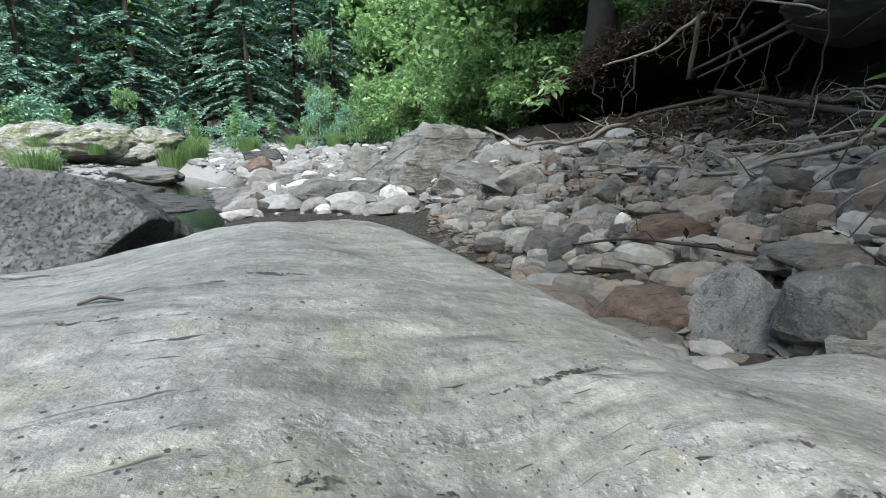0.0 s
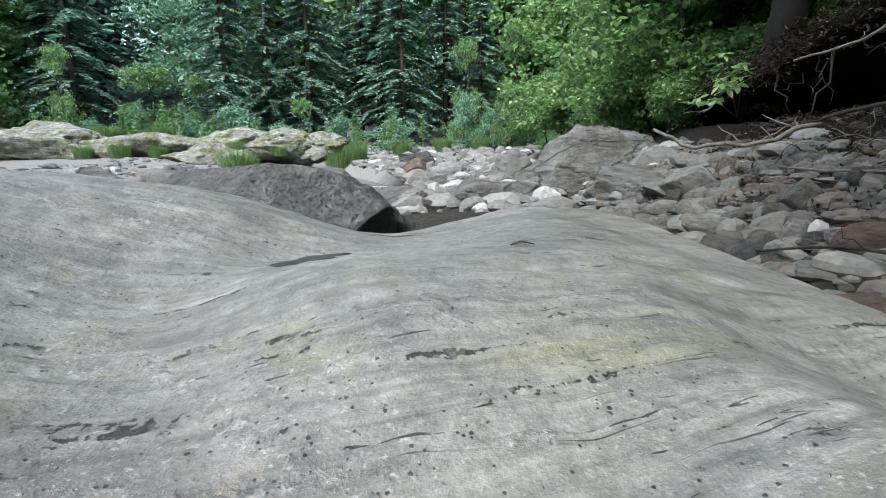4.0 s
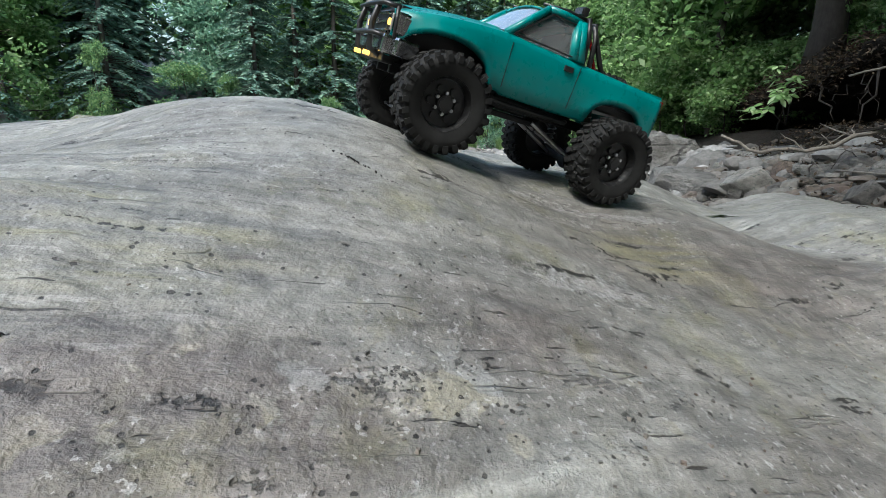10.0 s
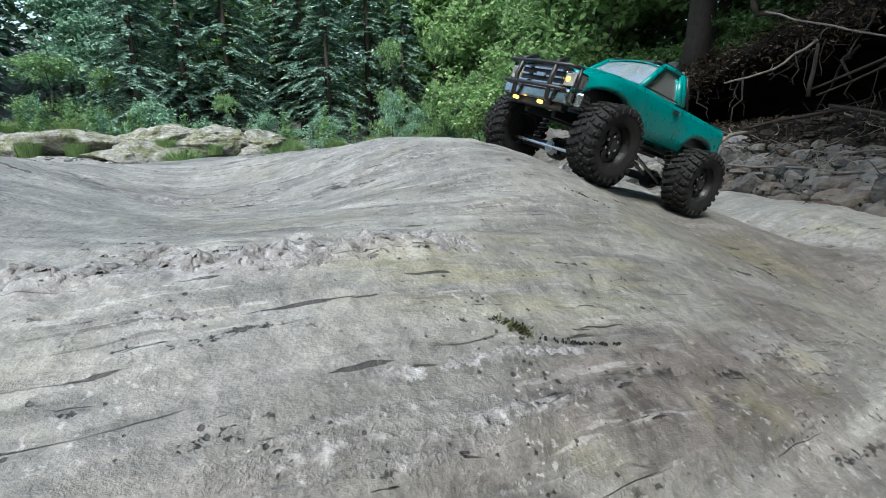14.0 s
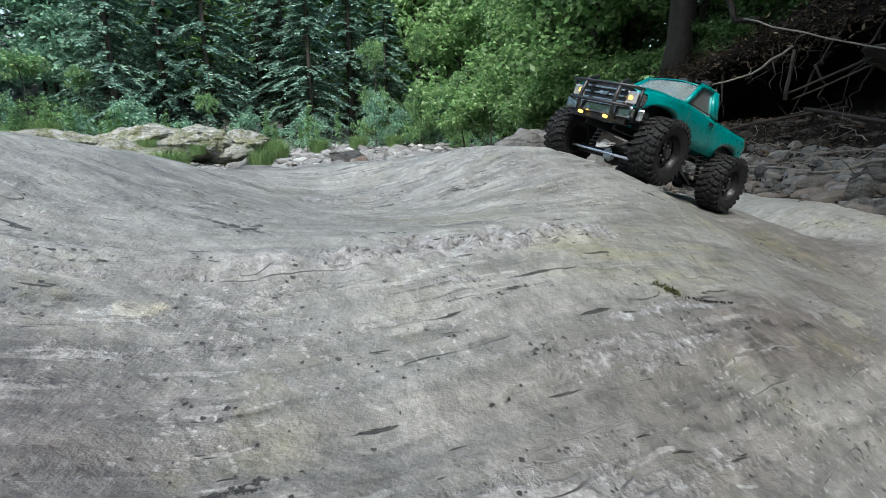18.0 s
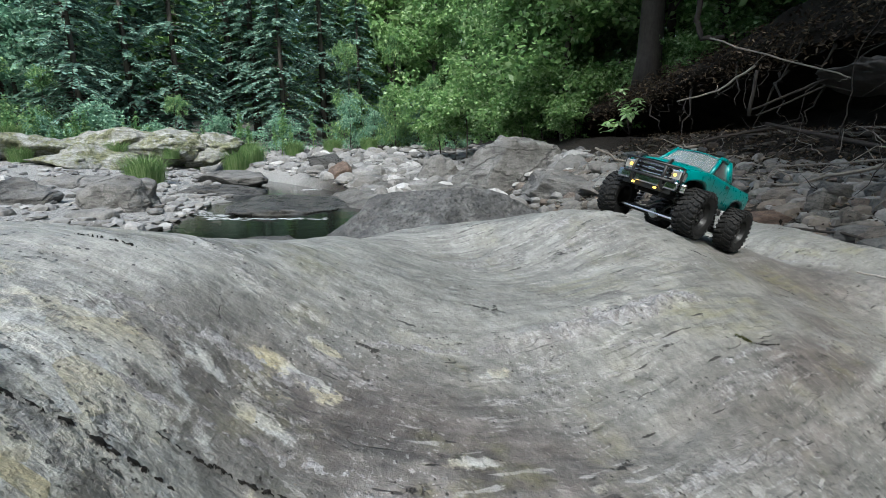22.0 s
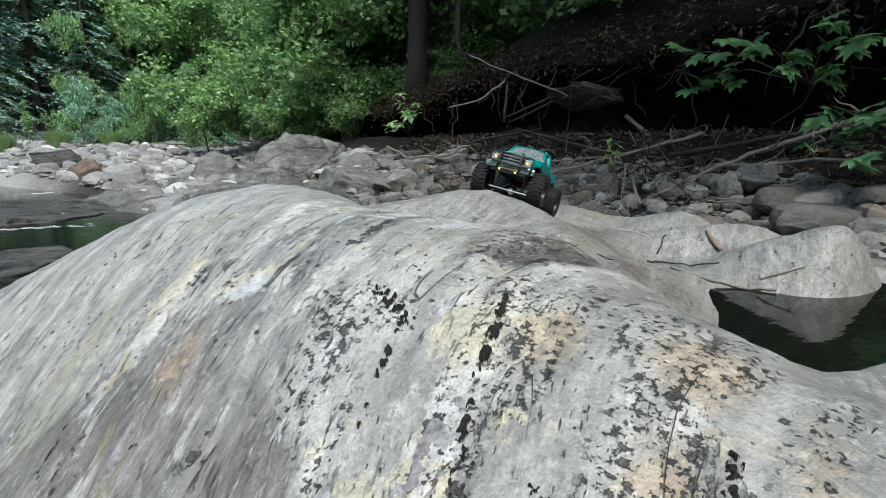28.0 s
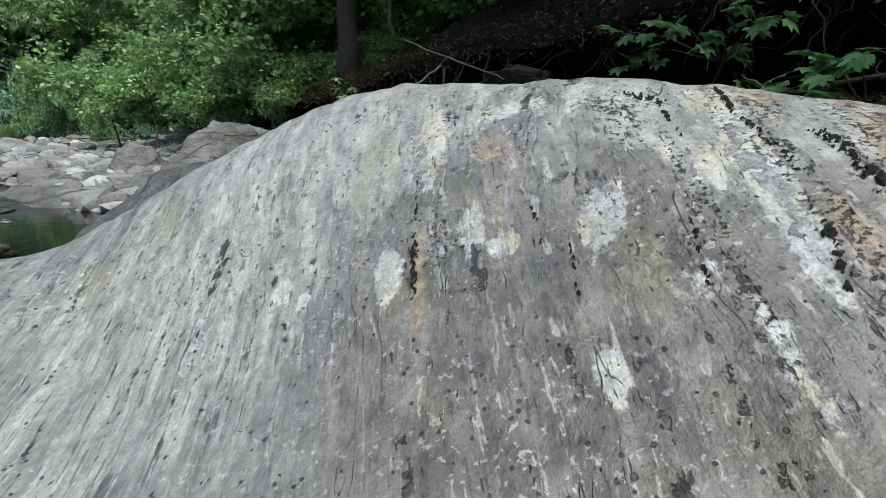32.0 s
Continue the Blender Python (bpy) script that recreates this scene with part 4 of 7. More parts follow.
for k, (a, b, w, gap) in enumerate((
        ((-0.815, -0.235), (-0.805, -0.285), 0.012, 0.75), ((-0.800, -0.27), (-0.86, -0.33), 0.005, 0.7), ((-1.020, -0.165), (-1.065, -0.225), 0.006, 0.35),
        ((-0.985, -0.120), (-1.02, -0.165), 0.003, 0.5), ((-0.745, -0.30), (-0.80, -0.345), 0.007, 0.6), ((-0.80, -0.345), (-0.87, -0.425), 0.006, 0.75),
        ((-0.80, -0.40), (-0.90, -0.50), 0.010, 0.6), ((-0.90, -0.44), (-0.945, -0.475), 0.007, 0.65), ((-0.97, -0.30), (-1.01, -0.345), 0.003, 0.5),
        ((-0.955, -0.245), (-0.985, -0.29), 0.003, 0.6), ((-0.925, -0.37), (-0.97, -0.41), 0.004, 0.6), ((-0.55, 0.0), (-0.40, 0.02), 0.004, 0.6),
        ((-0.63, -0.05), (-0.50, -0.03), 0.005, 0.6), ((-0.72, 0.22), (-0.66, 0.24), 0.006, 0.6), ((0.22, 0.47), (0.31, 0.51), 0.004, 0.6), ((-0.06, 0.47), (0.0, 0.50), 0.003, 0.6),
        ((-0.725, -0.437), (-0.80, -0.470), 0.006, 0.6), ((-0.80, -0.470), (-0.85, -0.502), 0.007, 0.5), ((-0.85, -0.502), (-0.91, -0.540), 0.007, 0.5), ((-0.80, -0.500), (-0.88, -0.545), 0.005, 0.75), ((0.30, 0.88), (0.42, 0.86), 0.004, 0.6), ((0.62, 1.02), (0.76, 0.98), 0.004, 0.6))):
    drape("black_crust", a, b, w * 0.7, M_CRUST, "black crust in a crack" if k == 2 else "", 60 + k, 0.0006, gap + 0.32, 0.003, 3.4, 2.2)

# ---- the undercut bank ----
PROFILE = [(-0.5, -0.25), (0.15, -0.02), (0.7, 0.14), (1.5, 0.36), (2.1, 0.60), (2.2, 0.90), (1.7, 1.18), (0.9, 1.34), (0.45, 1.48), (0.42, 1.68), (0.9, 1.95), (1.8, 2.5), (3.5, 3.4), (9.0, 6.5), (30.0, 15.0)]


def bank_point(s, off):
    """The plan point at s metres north along the bank, off metres into it."""
    x0, x1 = foot_x(s - 0.4), foot_x(s + 0.4)
    t = Vector((float(x1 - x0), 0.8)).normalized()
    return float(foot_x(s)) + t.y * off, s - t.x * off


def build_bank():
    ss = np.arange(-8, 30, 0.14)
    prof = []
    for (o0, z0), (o1, z1) in zip(PROFILE[:-1], PROFILE[1:]):
        k = 5 if abs(o1 - o0) + abs(z1 - z0) < 1.5 else 8
        prof += [(o0 + (o1 - o0) * i / k, z0 + (z1 - z0) * i / k) for i in range(k)]
    prof.append(PROFILE[-1])
    P = np.array(prof)
    S, I = np.meshgrid(ss, np.arange(len(P)), indexing="ij")
    off, z = P[I, 0], P[I, 1]
    grow = np.clip((z + 0.1) / 0.6, 0, 1)
    off = off + grow * (0.35 * fbm(S * 0.7, z * 1.0, 5.0, 4) + 0.10 * fbm(S * 5, z * 5, 1.0, 3))
    low = 0.55 + 0.45 * np.clip((11 - S) / 5, 0, 1)
    z = z * np.where(z > 0, low, 1) + grow * (0.22 * fbm(S * 0.8, off, 9.0, 3) + 0.06 * fbm(S * 6, off * 6, 3.0, 3))
    dx = (foot_x(S + 0.4) - foot_x(S - 0.4))
    ln = np.hypot(dx, 0.8)
    X = foot_x(S) + 0.8 / ln * off
    Y = S - dx / ln * off
    verts = np.stack([X.ravel(), Y.ravel(), z.ravel()], 1)
    i = np.arange(X.size).reshape(X.shape)
    faces = np.stack([i[:-1, :-1].ravel(), i[1:, :-1].ravel(), i[1:, 1:].ravel(), i[:-1, 1:].ravel()], 1)
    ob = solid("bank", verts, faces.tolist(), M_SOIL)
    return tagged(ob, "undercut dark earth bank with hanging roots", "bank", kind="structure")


build_bank()

# ---- rocks ----
ICO = {}


def ico(level):
    if level not in ICO:
        bm = bmesh.new()
        bmesh.ops.create_icosphere(bm, subdivisions=level, radius=1)
        ICO[level] = (np.array([v.co[:] for v in bm.verts]), [tuple(v.index for v in f.verts) for f in bm.faces])
        bm.free()
    return ICO[level]


def rock_shape(seed, level=3, angular=0.5, rough=0.18):
    """A unit boulder: a ball cut by random planes and roughened."""
    r = np.random.default_rng(seed)
    V, F = ico(level)
    V = V.copy()
    for _ in range(int(4 + 9 * angular)):
        n = r.normal(size=3)
        n /= np.linalg.norm(n)
        d = r.uniform(0.55, 0.88)
        over = V @ n - d
        V = V - np.clip(over, 0, None)[:, None] * n * 0.93
    o = r.uniform(0, 40, 3)
    V = V * (1 + rough * fbm(V[:, 0] * 1.6 + o[0], V[:, 1] * 1.6 + o[1], V[:, 2] * 1.6 + o[2], 4))[:, None]
    V = V * (1 + 0.05 * fbm(V[:, 0] * 7 + o[0], V[:, 1] * 7, V[:, 2] * 7, 3))[:, None]
    return V, F


def slab_shape(seed):
    """A broken stone plate: a crooked prism with chipped edges."""
    r = np.random.default_rng(seed)
    n = int(r.integers(5, 8))
    ang = np.sort((np.arange(n) + r.uniform(-0.3, 0.3, n)) / n * 2 * math.pi)
    rad = r.uniform(0.75, 1.05, n)
    px, py = rad * np.cos(ang), rad * np.sin(ang)
    px = np.concatenate([[px[i], px[i] * 0.66 + px[(i + 1) % n] * 0.34, px[i] * 0.34 + px[(i + 1) % n] * 0.66] for i in range(n)])
    py = np.concatenate([[py[i], py[i] * 0.66 + py[(i + 1) % n] * 0.34, py[i] * 0.34 + py[(i + 1) % n] * 0.66] for i in range(n)])
    m = 3 * n
    px, py = px + r.normal(size=m) * 0.02, py + r.normal(size=m) * 0.02
    slope = r.uniform(-0.3, 0.3, 2)
    V = []
    for k, z in ((0.78, -0.95), (1.0, -0.40), (0.97, 0.15), (0.84, 0.60), (0.46, 0.90)):
        kk = k * (1 + r.normal(size=m) * 0.025)
        V.append(np.stack([px * kk, py * kk, z + (slope[0] * px + slope[1] * py) * (z > 0) + r.normal(size=m) * 0.05], 1))
    V = np.concatenate(V + [np.array([[0, 0, 1.0], [0, 0, -1.0]])])
    F = [(j * m + i, j * m + (i + 1) % m, (j + 1) * m + (i + 1) % m, (j + 1) * m + i) for j in range(4) for i in range(m)]
    F += [(4 * m + i, 4 * m + (i + 1) % m, 5 * m) for i in range(m)] + [((i + 1) % m, i, 5 * m + 1) for i in range(m)]
    return V, F


def boulder(name, at, size, seed, mat, label, turn=0, tilt=0, level=4, angular=0.4, rough=0.2, category="boulder"):
    V, F = rock_shape(seed, level, angular, rough)
    ob = solid(name, V * np.array(size) * 0.5, F, mat)
    ob.matrix_world = pose(*at, tilt, 0, turn)
    return tagged(ob, label, category)


boulder("boulder", (-0.33, 3.50, -0.68), (2.25, 1.55, 1.14), 11, M_PITTED, "large pitted grey boulder lying beside the bedrock", 4, 0, 6, 0.45, 0.17)
boulder("rock_outcrop", (2.0, 10.9, -0.85), (2.5, 2.3, 2.45), 21, M_OUTCROP, "cracked grey rock outcrop by the bank", -20, 0, 5, 0.95, 0.42)
boulder("rock_outcrop", (2.5, 8.6, -0.95), (1.9, 2.5, 1.5), 29, M_OUTCROP, "sloping grey slab of bedrock beside the gravel", 10, 0, 5, 0.9, 0.4)
boulder("rock_outcrop", (0.35, 12.2, -0.85), (1.25, 1.5, 1.35), 22, M_OUTCROP, "pointed grey rock standing in the gravel bar", 15, 12, 5, 1.0, 0.3)
boulder("rock_outcrop", (0.3, 9.3, -1.0), (2.6, 2.4, 0.75), 23, M_DAMP, "low smooth grey rock sloping to the water", 25, 0, 5, 0.9, 0.4)
boulder("rock_outcrop", (-0.7, 11.6, -0.95), (2.8, 1.0, 0.6), 37, M_DAMP, "long low grey ledge running to the water", 35, 0, 5, 0.6, 0.25)
boulder("rock_outcrop", (-2.75, 9.2, -1.05), (2.5, 2.4, 0.78), 24, M_WET, "low wet rock in the middle of the stream", 10, 0, 5, 0.7, 0.34)
boulder("rock_outcrop", (-2.25, 5.25, -1.07), (2.1, 1.0, 0.44), 38, M_WET, "low wet striped rock at the edge of the pool", 12, 0, 5, 0.7, 0.25)
boulder("boulder", (-5.35, 8.7, -0.92), (1.35, 1.15, 1.1), 25, M_OUTCROP, "rough wedge-shaped grey boulder on the gravel beside the pool", 30, 0, 5, 0.95, 0.36)
boulder("boulder", (-7.2, 8.6, -0.80), (1.3, 1.1, 0.85), 36, M_DAMP, "dark grey boulder on the gravel", 60, 0, 5, 0.9, 0.34)
boulder("boulder", (-5.3, 7.6, -1.0), (0.95, 0.6, 0.40), 26, M_BOULDER, "pale rounded stone at the edge of the pool", 10)
boulder("boulder", (-2.3, 13.4, -0.70), (0.8, 0.7, 0.8), 27, M_BROWN, "brown weathered boulder at the stream bend", 30)
boulder("boulder", (-3.4, 16.8, -0.50), (1.3, 1.0, 0.9), 28, M_WET, "dark grey boulder on the far gravel", 12)
boulder("rock_outcrop", (-4.9, 11.6, -1.02), (2.2, 1.4, 0.55), 61, M_WET, "low dark wet ledge beside the riffle", 20, 0, 5, 0.7, 0.25)
boulder("rock_outcrop", (-5.6, 14.3, -0.85), (2.4, 1.2, 0.7), 62, M_DAMP, "broken grey ledge at the far shore", -15, 0, 5, 0.7, 0.25)
boulder("rock_outcrop", (-7.6, 11.2, -0.85), (2.6, 1.5, 0.7), 63, M_OUTCROP, "flat grey ledge on the far shore", 12, 0, 5, 0.7, 0.22)
boulder("rock_outcrop", (-1.4, 9.6, -1.05), (1.6, 2.6, 0.6), 64, M_DAMP, "smooth grey ledge sloping into the stream", 20, 0, 5, 0.5, 0.25)
for at, size, seed, turn in (((-12.8, 16.8, -0.12), (5.2, 2.4, 1.6), 31, 8), ((-9.3, 17.8, 0.0), (3.6, 2.2, 1.4), 32, -6), ((-7.6, 18.4, -0.02), (2.4, 1.8, 1.25), 33, 4), ((-17.0, 15.6, 0.1), (5.0, 2.2, 1.6), 34, 14), ((-10.6, 15.8, -0.3), (2.6, 1.6, 1.0), 35, 20), ((-11.0, 17.5, -0.05), (3.8, 2.2, 1.45), 39, -4), ((-14.9, 16.4, -0.15), (4.4, 2.2, 1.5), 40, 10)):
    boulder("rock_ledge", at, size, seed, M_MOSSY, "long low pale rock ledge with moss and grass", turn, 0, 5, 0.9, 0.62, "rock")

# ---- woods ----
def leaf_quads(centres, size, r, droop=0.3, narrow=0.55):
    """Pointed leaves at random turns round the given places."""
    n = len(centres)
    a = r.normal(size=(n, 3))
    a[:, 2] = a[:, 2] * 0.5 - droop
    a /= np.linalg.norm(a, axis=1)[:, None]
    b = np.cross(a, r.normal(size=(n, 3)))
    b /= np.linalg.norm(b, axis=1)[:, None]
    s = (size * r.uniform(0.6, 1.3, n))[:, None]
    c = np.asarray(centres)
    fold = np.cross(a, b) * s * 0.12
    return np.stack([c, c + a * s * 0.5 + b * s * narrow * 0.5 + fold, c + a * s, c + a * s * 0.5 - b * s * narrow * 0.5 + fold], 1)


def broad_tree(height, spread, leaves, leaf, seed, mat, bark, trunk_r, bare=0.25, label=""):
    r = np.random.default_rng(seed)
    rr = random.Random(seed)
    tree = new("tree")
    top = Vector((rr.uniform(-0.4, 0.4), rr.uniform(-0.4, 0.4), height * 0.85))
    stem = crooked((0, 0, -0.3), top, 9, height * 0.015, rr)
    tv, tf = tube(stem, [trunk_r * (1 - 0.85 * i / 9) for i in range(10)], 9)
    solid("trunk", tv, tf, bark, tree)
    limbs, tips = [], []
    for k in range(int(10 + height * 1.2)):
        t = bare + (1 - bare) * rr.random() ** 0.8
        p = stem[min(8, int(t * 9))]
        ang = rr.uniform(0, 2 * math.pi)
        ln = spread * (1.05 - 0.65 * t) * rr.uniform(0.6, 1.2)
        e = p + Vector((math.cos(ang) * ln, math.sin(ang) * ln, ln * rr.uniform(0.0, 0.6)))
        line = crooked(p, e, 5, ln * 0.06, rr)
        limbs.append(tube(line, [trunk_r * 0.32 * (1 - 0.16 * i) for i in range(6)], 5))
        for q in line[2:]:
            for _ in range(3):
                tips.append(q + Vector((rr.gauss(0, 1), rr.gauss(0, 1), rr.gauss(0, 0.6))) * spread * 0.17)
    lv, lf = tubes(limbs)
    tagged(solid("branchwork", lv, lf, bark, tree), kind="stuff")
    tips = np.array([t[:] for t in tips])
    pick = r.integers(0, len(tips), leaves)
    c = tips[pick] + r.normal(size=(leaves, 3)) * np.array([1, 1, 0.55]) * spread * 0.085
    ob = new("crown", quads_mesh("crown", leaf_quads(c, leaf, r), mat))
    ob.parent = tree
    return tagged(tree, label, "tree")


def conifer(height, spread, seed, mat, bark, label="", per=11, leaf=0.30, first=0.12):
    r = np.random.default_rng(seed)
    rr = random.Random(seed)
    tree = new("conifer_tree")
    tv, tf = tube([(0, 0, -0.3), (0.03, 0, height * 0.5), (0, 0.02, height)], [height * 0.016, height * 0.010, 0.01], 8)
    solid("trunk", tv, tf, bark, tree)
    limbs, c, d = [], [], []
    z = height * first
    while z < height * 0.985:
        k = 1 - z / height
        for _ in range(6):
            ang = rr.uniform(0, 2 * math.pi)
            ln = spread * (k ** 0.8) * rr.uniform(0.65, 1.15) + 0.1
            zz = z + rr.uniform(-0.12, 0.12)
            way = Vector((math.cos(ang), math.sin(ang), 0))
            a = Vector((0, 0, zz))
            pts = [a + way * ln * t + Vector((0, 0, ln * (0.12 * t - 0.42 * t * t))) for t in (0, 0.35, 0.7, 1.0)]
            if k > 0.15:
                limbs.append(tube(pts, [0.025 * (0.4 + k), 0.018, 0.012, 0.005], 4))
            for j in range(per):
                t = 0.15 + 0.85 * (j + rr.random()) / per
                p = a + way * ln * t + Vector((0, 0, ln * (0.12 * t - 0.42 * t * t)))
                side = Vector((-way.y, way.x, 0)) * rr.choice((-1, 1))
                for s in (side, -side * 0.9):
                    dirn = (way * rr.uniform(0.25, 0.8) + s * rr.uniform(0.5, 1.0) + Vector((0, 0, rr.uniform(-0.55, -0.05))))
                    c.append(p)
                    d.append(dirn.normalized())
        z += height * 0.022 + 0.06
    lv, lf = tubes(limbs)
    tagged(solid("branchwork", lv, lf, bark, tree), kind="stuff")
    c = np.array([p[:] for p in c])
    a = np.array([p[:] for p in d])
    n = len(c)
    b = np.cross(a, r.normal(size=(n, 3)) * 0.4 + np.array([0, 0, 1.0]))
    b /= np.linalg.norm(b, axis=1)[:, None]
    s = (leaf * r.uniform(0.6, 1.35, n))[:, None]
    q = np.stack([c, c + a * s * 0.45 + b * s * 0.20, c + a * s, c + a * s * 0.45 - b * s * 0.20], 1)
    ob = new("crown", quads_mesh("crown", q, mat))
    ob.parent = tree
    return tagged(tree, label, "tree")


def settle(ob, x, y, turn, scale=1.0, z=None):
    zz = float(ground_z(x, y)) if z is None else z
    ob.matrix_basis = pose(x, y, zz, 0, 0, turn) @ Matrix.Scale(scale, 4)
    return ob


def copy_at(ob, x, y, turn, scale=1.0, z=None):
    zz = float(ground_z(x, y)) if z is None else z
    c = copy_thing(ob, pose(x, y, zz, 0, 0, turn))
    c.scale = (scale,) * 3
    return c


rr = random.Random(3)
spruce_a = conifer(14, 2.9, 41, M_NEEDLE, M_BARK, "tall dark green spruce with drooping boughs", per=28, leaf=0.25)
spruce_b = conifer(10, 2.6, 42, M_NEEDLE, M_BARK, "dark green spruce at the forest edge", per=25, leaf=0.22, first=0.04)
maple_a = broad_tree(12, 3.6, 14000, 0.27, 43, M_LEAF, M_BARK, 0.16, 0.08, "leafy green deciduous tree at the forest edge")
maple_b = broad_tree(9, 3.0, 11000, 0.24, 44, M_LEAF_DARK, M_BARK, 0.12, 0.05, "deciduous tree with blue-green leaves")
birch = broad_tree(6, 2.2, 7500, 0.17, 45, M_LEAF_PALE, M_BARK, 0.08, 0.03, "young pale green tree at the stream side")
shrub = broad_tree(2.6, 1.5, 4000, 0.13, 46, M_LEAF_DARK, M_BARK, 0.04, 0.02, "dense green shrub at the edge of the woods")
tagged(shrub, category="shrub")
for t in (spruce_a, spruce_b, maple_a, maple_b, birch):
    tagged(t, group="forest beyond the stream")
tagged(shrub, group="shrubs at the forest edge")
far_spruce = conifer(14, 2.9, 48, M_NEEDLE, M_BARK, "tall dark green spruce deep in the woods", per=9, leaf=0.5)
tagged(far_spruce, group="forest beyond the stream")
settle(far_spruce, -14.0, 38.0, 20, 1.2)
settle(spruce_a, -8.6, 27.5, 20)
settle(spruce_b, -14.5, 22.5, 80)
settle(maple_a, -1.5, 31.0, 0)
far_maple = broad_tree(12, 3.8, 3200, 0.62, 47, M_LEAF, M_BARK, 0.16, 0.08, "leafy green tree in the woods across the stream")
settle(far_maple, -24.0, -6.5, 30, 1.1, -0.4)
settle(maple_b, -18.5, 24.5, 10)
settle(birch, -16.5, 20.2, 0, 0.7)
settle(shrub, -13.2, 20.4, 0)
kinds = [spruce_a, spruce_b, maple_a, maple_b]
FRONT = [(-5.2, 29.5, 0, 0.95), (-11.5, 25.0, 1, 1.2), (-21.5, 21.0, 1, 1.2), (-25.5, 19.0, 2, 1.0), (-30.0, 16.5, 1, 1.3), (-24.0, 15.5, 1, 1.1), (-29, 11, 2, 1.0), (1.2, 27.5, 2, 0.95), (-6.8, 26.4, 1, 0.95), (-13.2, 24.2, 0, 0.8), (-16.4, 25.2, 0, 1.0), (-3.4, 28.6, 1, 0.8), (3.2, 25.0, 2, 0.8), (-9.8, 28.0, 0, 1.0), (-2.8, 33, 0, 1.1), (0.2, 34, 2, 1.1)]
for x, y, k, s in FRONT:
    copy_at(kinds[k], x + rr.uniform(-0.3, 0.3), y, rr.uniform(0, 360), s * rr.uniform(0.92, 1.08))
for d0, count, a0, a1 in ((34.0, 17, 150, 74), (40.0, 17, 154, 70)):
    for i in range(count):
        a = radians(a0 + (a1 - a0) * (i + rr.uniform(0.1, 0.9)) / count)
        x, y = math.cos(a) * d0 - 3, math.sin(a) * d0
        copy_at((far_spruce, far_spruce, spruce_b, maple_a, far_maple, maple_b)[rr.randrange(6)], x, y, rr.uniform(0, 360), rr.uniform(1.05, 1.35))
# unseen woods added behind and beside the ledge, which block light from there
for d0, count, a0, a1 in ((19.0, 11, 190, 340), (26.0, 12, 175, 345)):
    for i in range(count):
        a = radians(a0 + (a1 - a0) * (i + rr.uniform(0.2, 0.8)) / count)
        copy_at(far_maple, math.cos(a) * d0 - 1, math.sin(a) * d0 + 1, rr.uniform(0, 360), rr.uniform(1.0, 1.2), -0.4)
# unseen trees added in the west to cut off the low sky
for x, y in ((-21, 3.5), (-22, -0.5), (-21, -4), (-25, 6), (-27, 1.5), (-26, -3)):
    copy_at(far_maple, x, y, rr.uniform(0, 360), rr.uniform(1.0, 1.2), -0.4)
for x, y, s in ((-15.0, 21.2, 0.5), (-10.4, 22.0, 0.42), (-20.0, 18.8, 0.6), (-1.2, 25.5, 0.55), (0.6, 23.5, 0.5), (-3.6, 27.0, 0.6)):
    copy_at(birch, x, y, rr.uniform(0, 360), s).scale = (s * 0.7, s * 0.75, s * rr.uniform(1.2, 1.9))
for i in range(15):
    x = -25 + 27 * (i + rr.random()) / 15
    y = np.interp(x, [-25, -14, -8, 0, 3], [15.5, 20.0, 22.5, 25.5, 23.0]) + rr.uniform(-0.4, 1.2)
    sc = rr.uniform(0.5, 0.95)
    copy_at(shrub, x, float(y), rr.uniform(0, 360), sc).scale = (sc * rr.uniform(0.7, 1.2), sc * 0.9, sc * rr.uniform(0.8, 1.7))
# trees on the bank
bank_maple = broad_tree(7.5, 2.5, 11000, 0.19, 51, M_LEAF, M_BARK, 0.11, 0.05, "leafy green maple leaning out over the bank")
tagged(bank_maple, group="trees on the bank")
settle(bank_maple, 3.6, 12.6, 40, 1.0, 0.3)
for x, y, turn, sc, z in ((3.0, 15.4, 150, 0.9, 0.2), (4.6, 14.8, 250, 1.1, 0.8), (5.4, 12.4, 300, 1.0, 1.3), (3.6, 19.0, 20, 1.0, 0.3), (6.4, 17.0, 80, 1.1, 1.5), (7.0, 13.5, 130, 1.1, 2.4), (8.6, 11.8, 200, 1.0, 1.2), (9.6, 13.8, 330, 1.1, 1.4), (10.9, 16.0, 60, 1.2, 1.6), (12.4, 13.4, 10, 1.2, 2.4), (7.6, 14.4, 110, 1.0, 1.0)):
    copy_at(bank_maple, x, y, turn, sc, z)
# more bank-top trees, some of them added for their shade
for ob, x, y, turn, sc, z in ((maple_a, 6.9, 7.6, 200, 0.75, 2.2), (maple_b, 6.6, 4.2, 250, 0.8, 2.3), (maple_a, 6.4, 1.6, 10, 0.7, 2.2), (maple_b, 8.8, 9.6, 60, 1.0, 3.4), (maple_b, 9.4, 4.0, 200, 1.0, 4.0), (maple_a, 8.6, 0.5, 100, 0.9, 3.6), (maple_b, 9.0, 6.6, 10, 1.0, 3.8), (maple_a, 8.0, -3.5, 10, 0.9, 3.0), (spruce_a, 11.5, 7.5, 10, 1.0, 5.5), (maple_a, 11.5, 2.0, 40, 1.0, 5.5), (maple_a, 10.0, 12.0, 90, 1.0, 4.0), (maple_b, 7.2, 2.4, 300, 0.7, 2.9), (maple_b, 7.4, 5.2, 30, 0.7, 3.0), (maple_b, 6.8, -0.8, 130, 0.7, 2.6)):
    copy_at(ob, x, y, turn, sc, z)
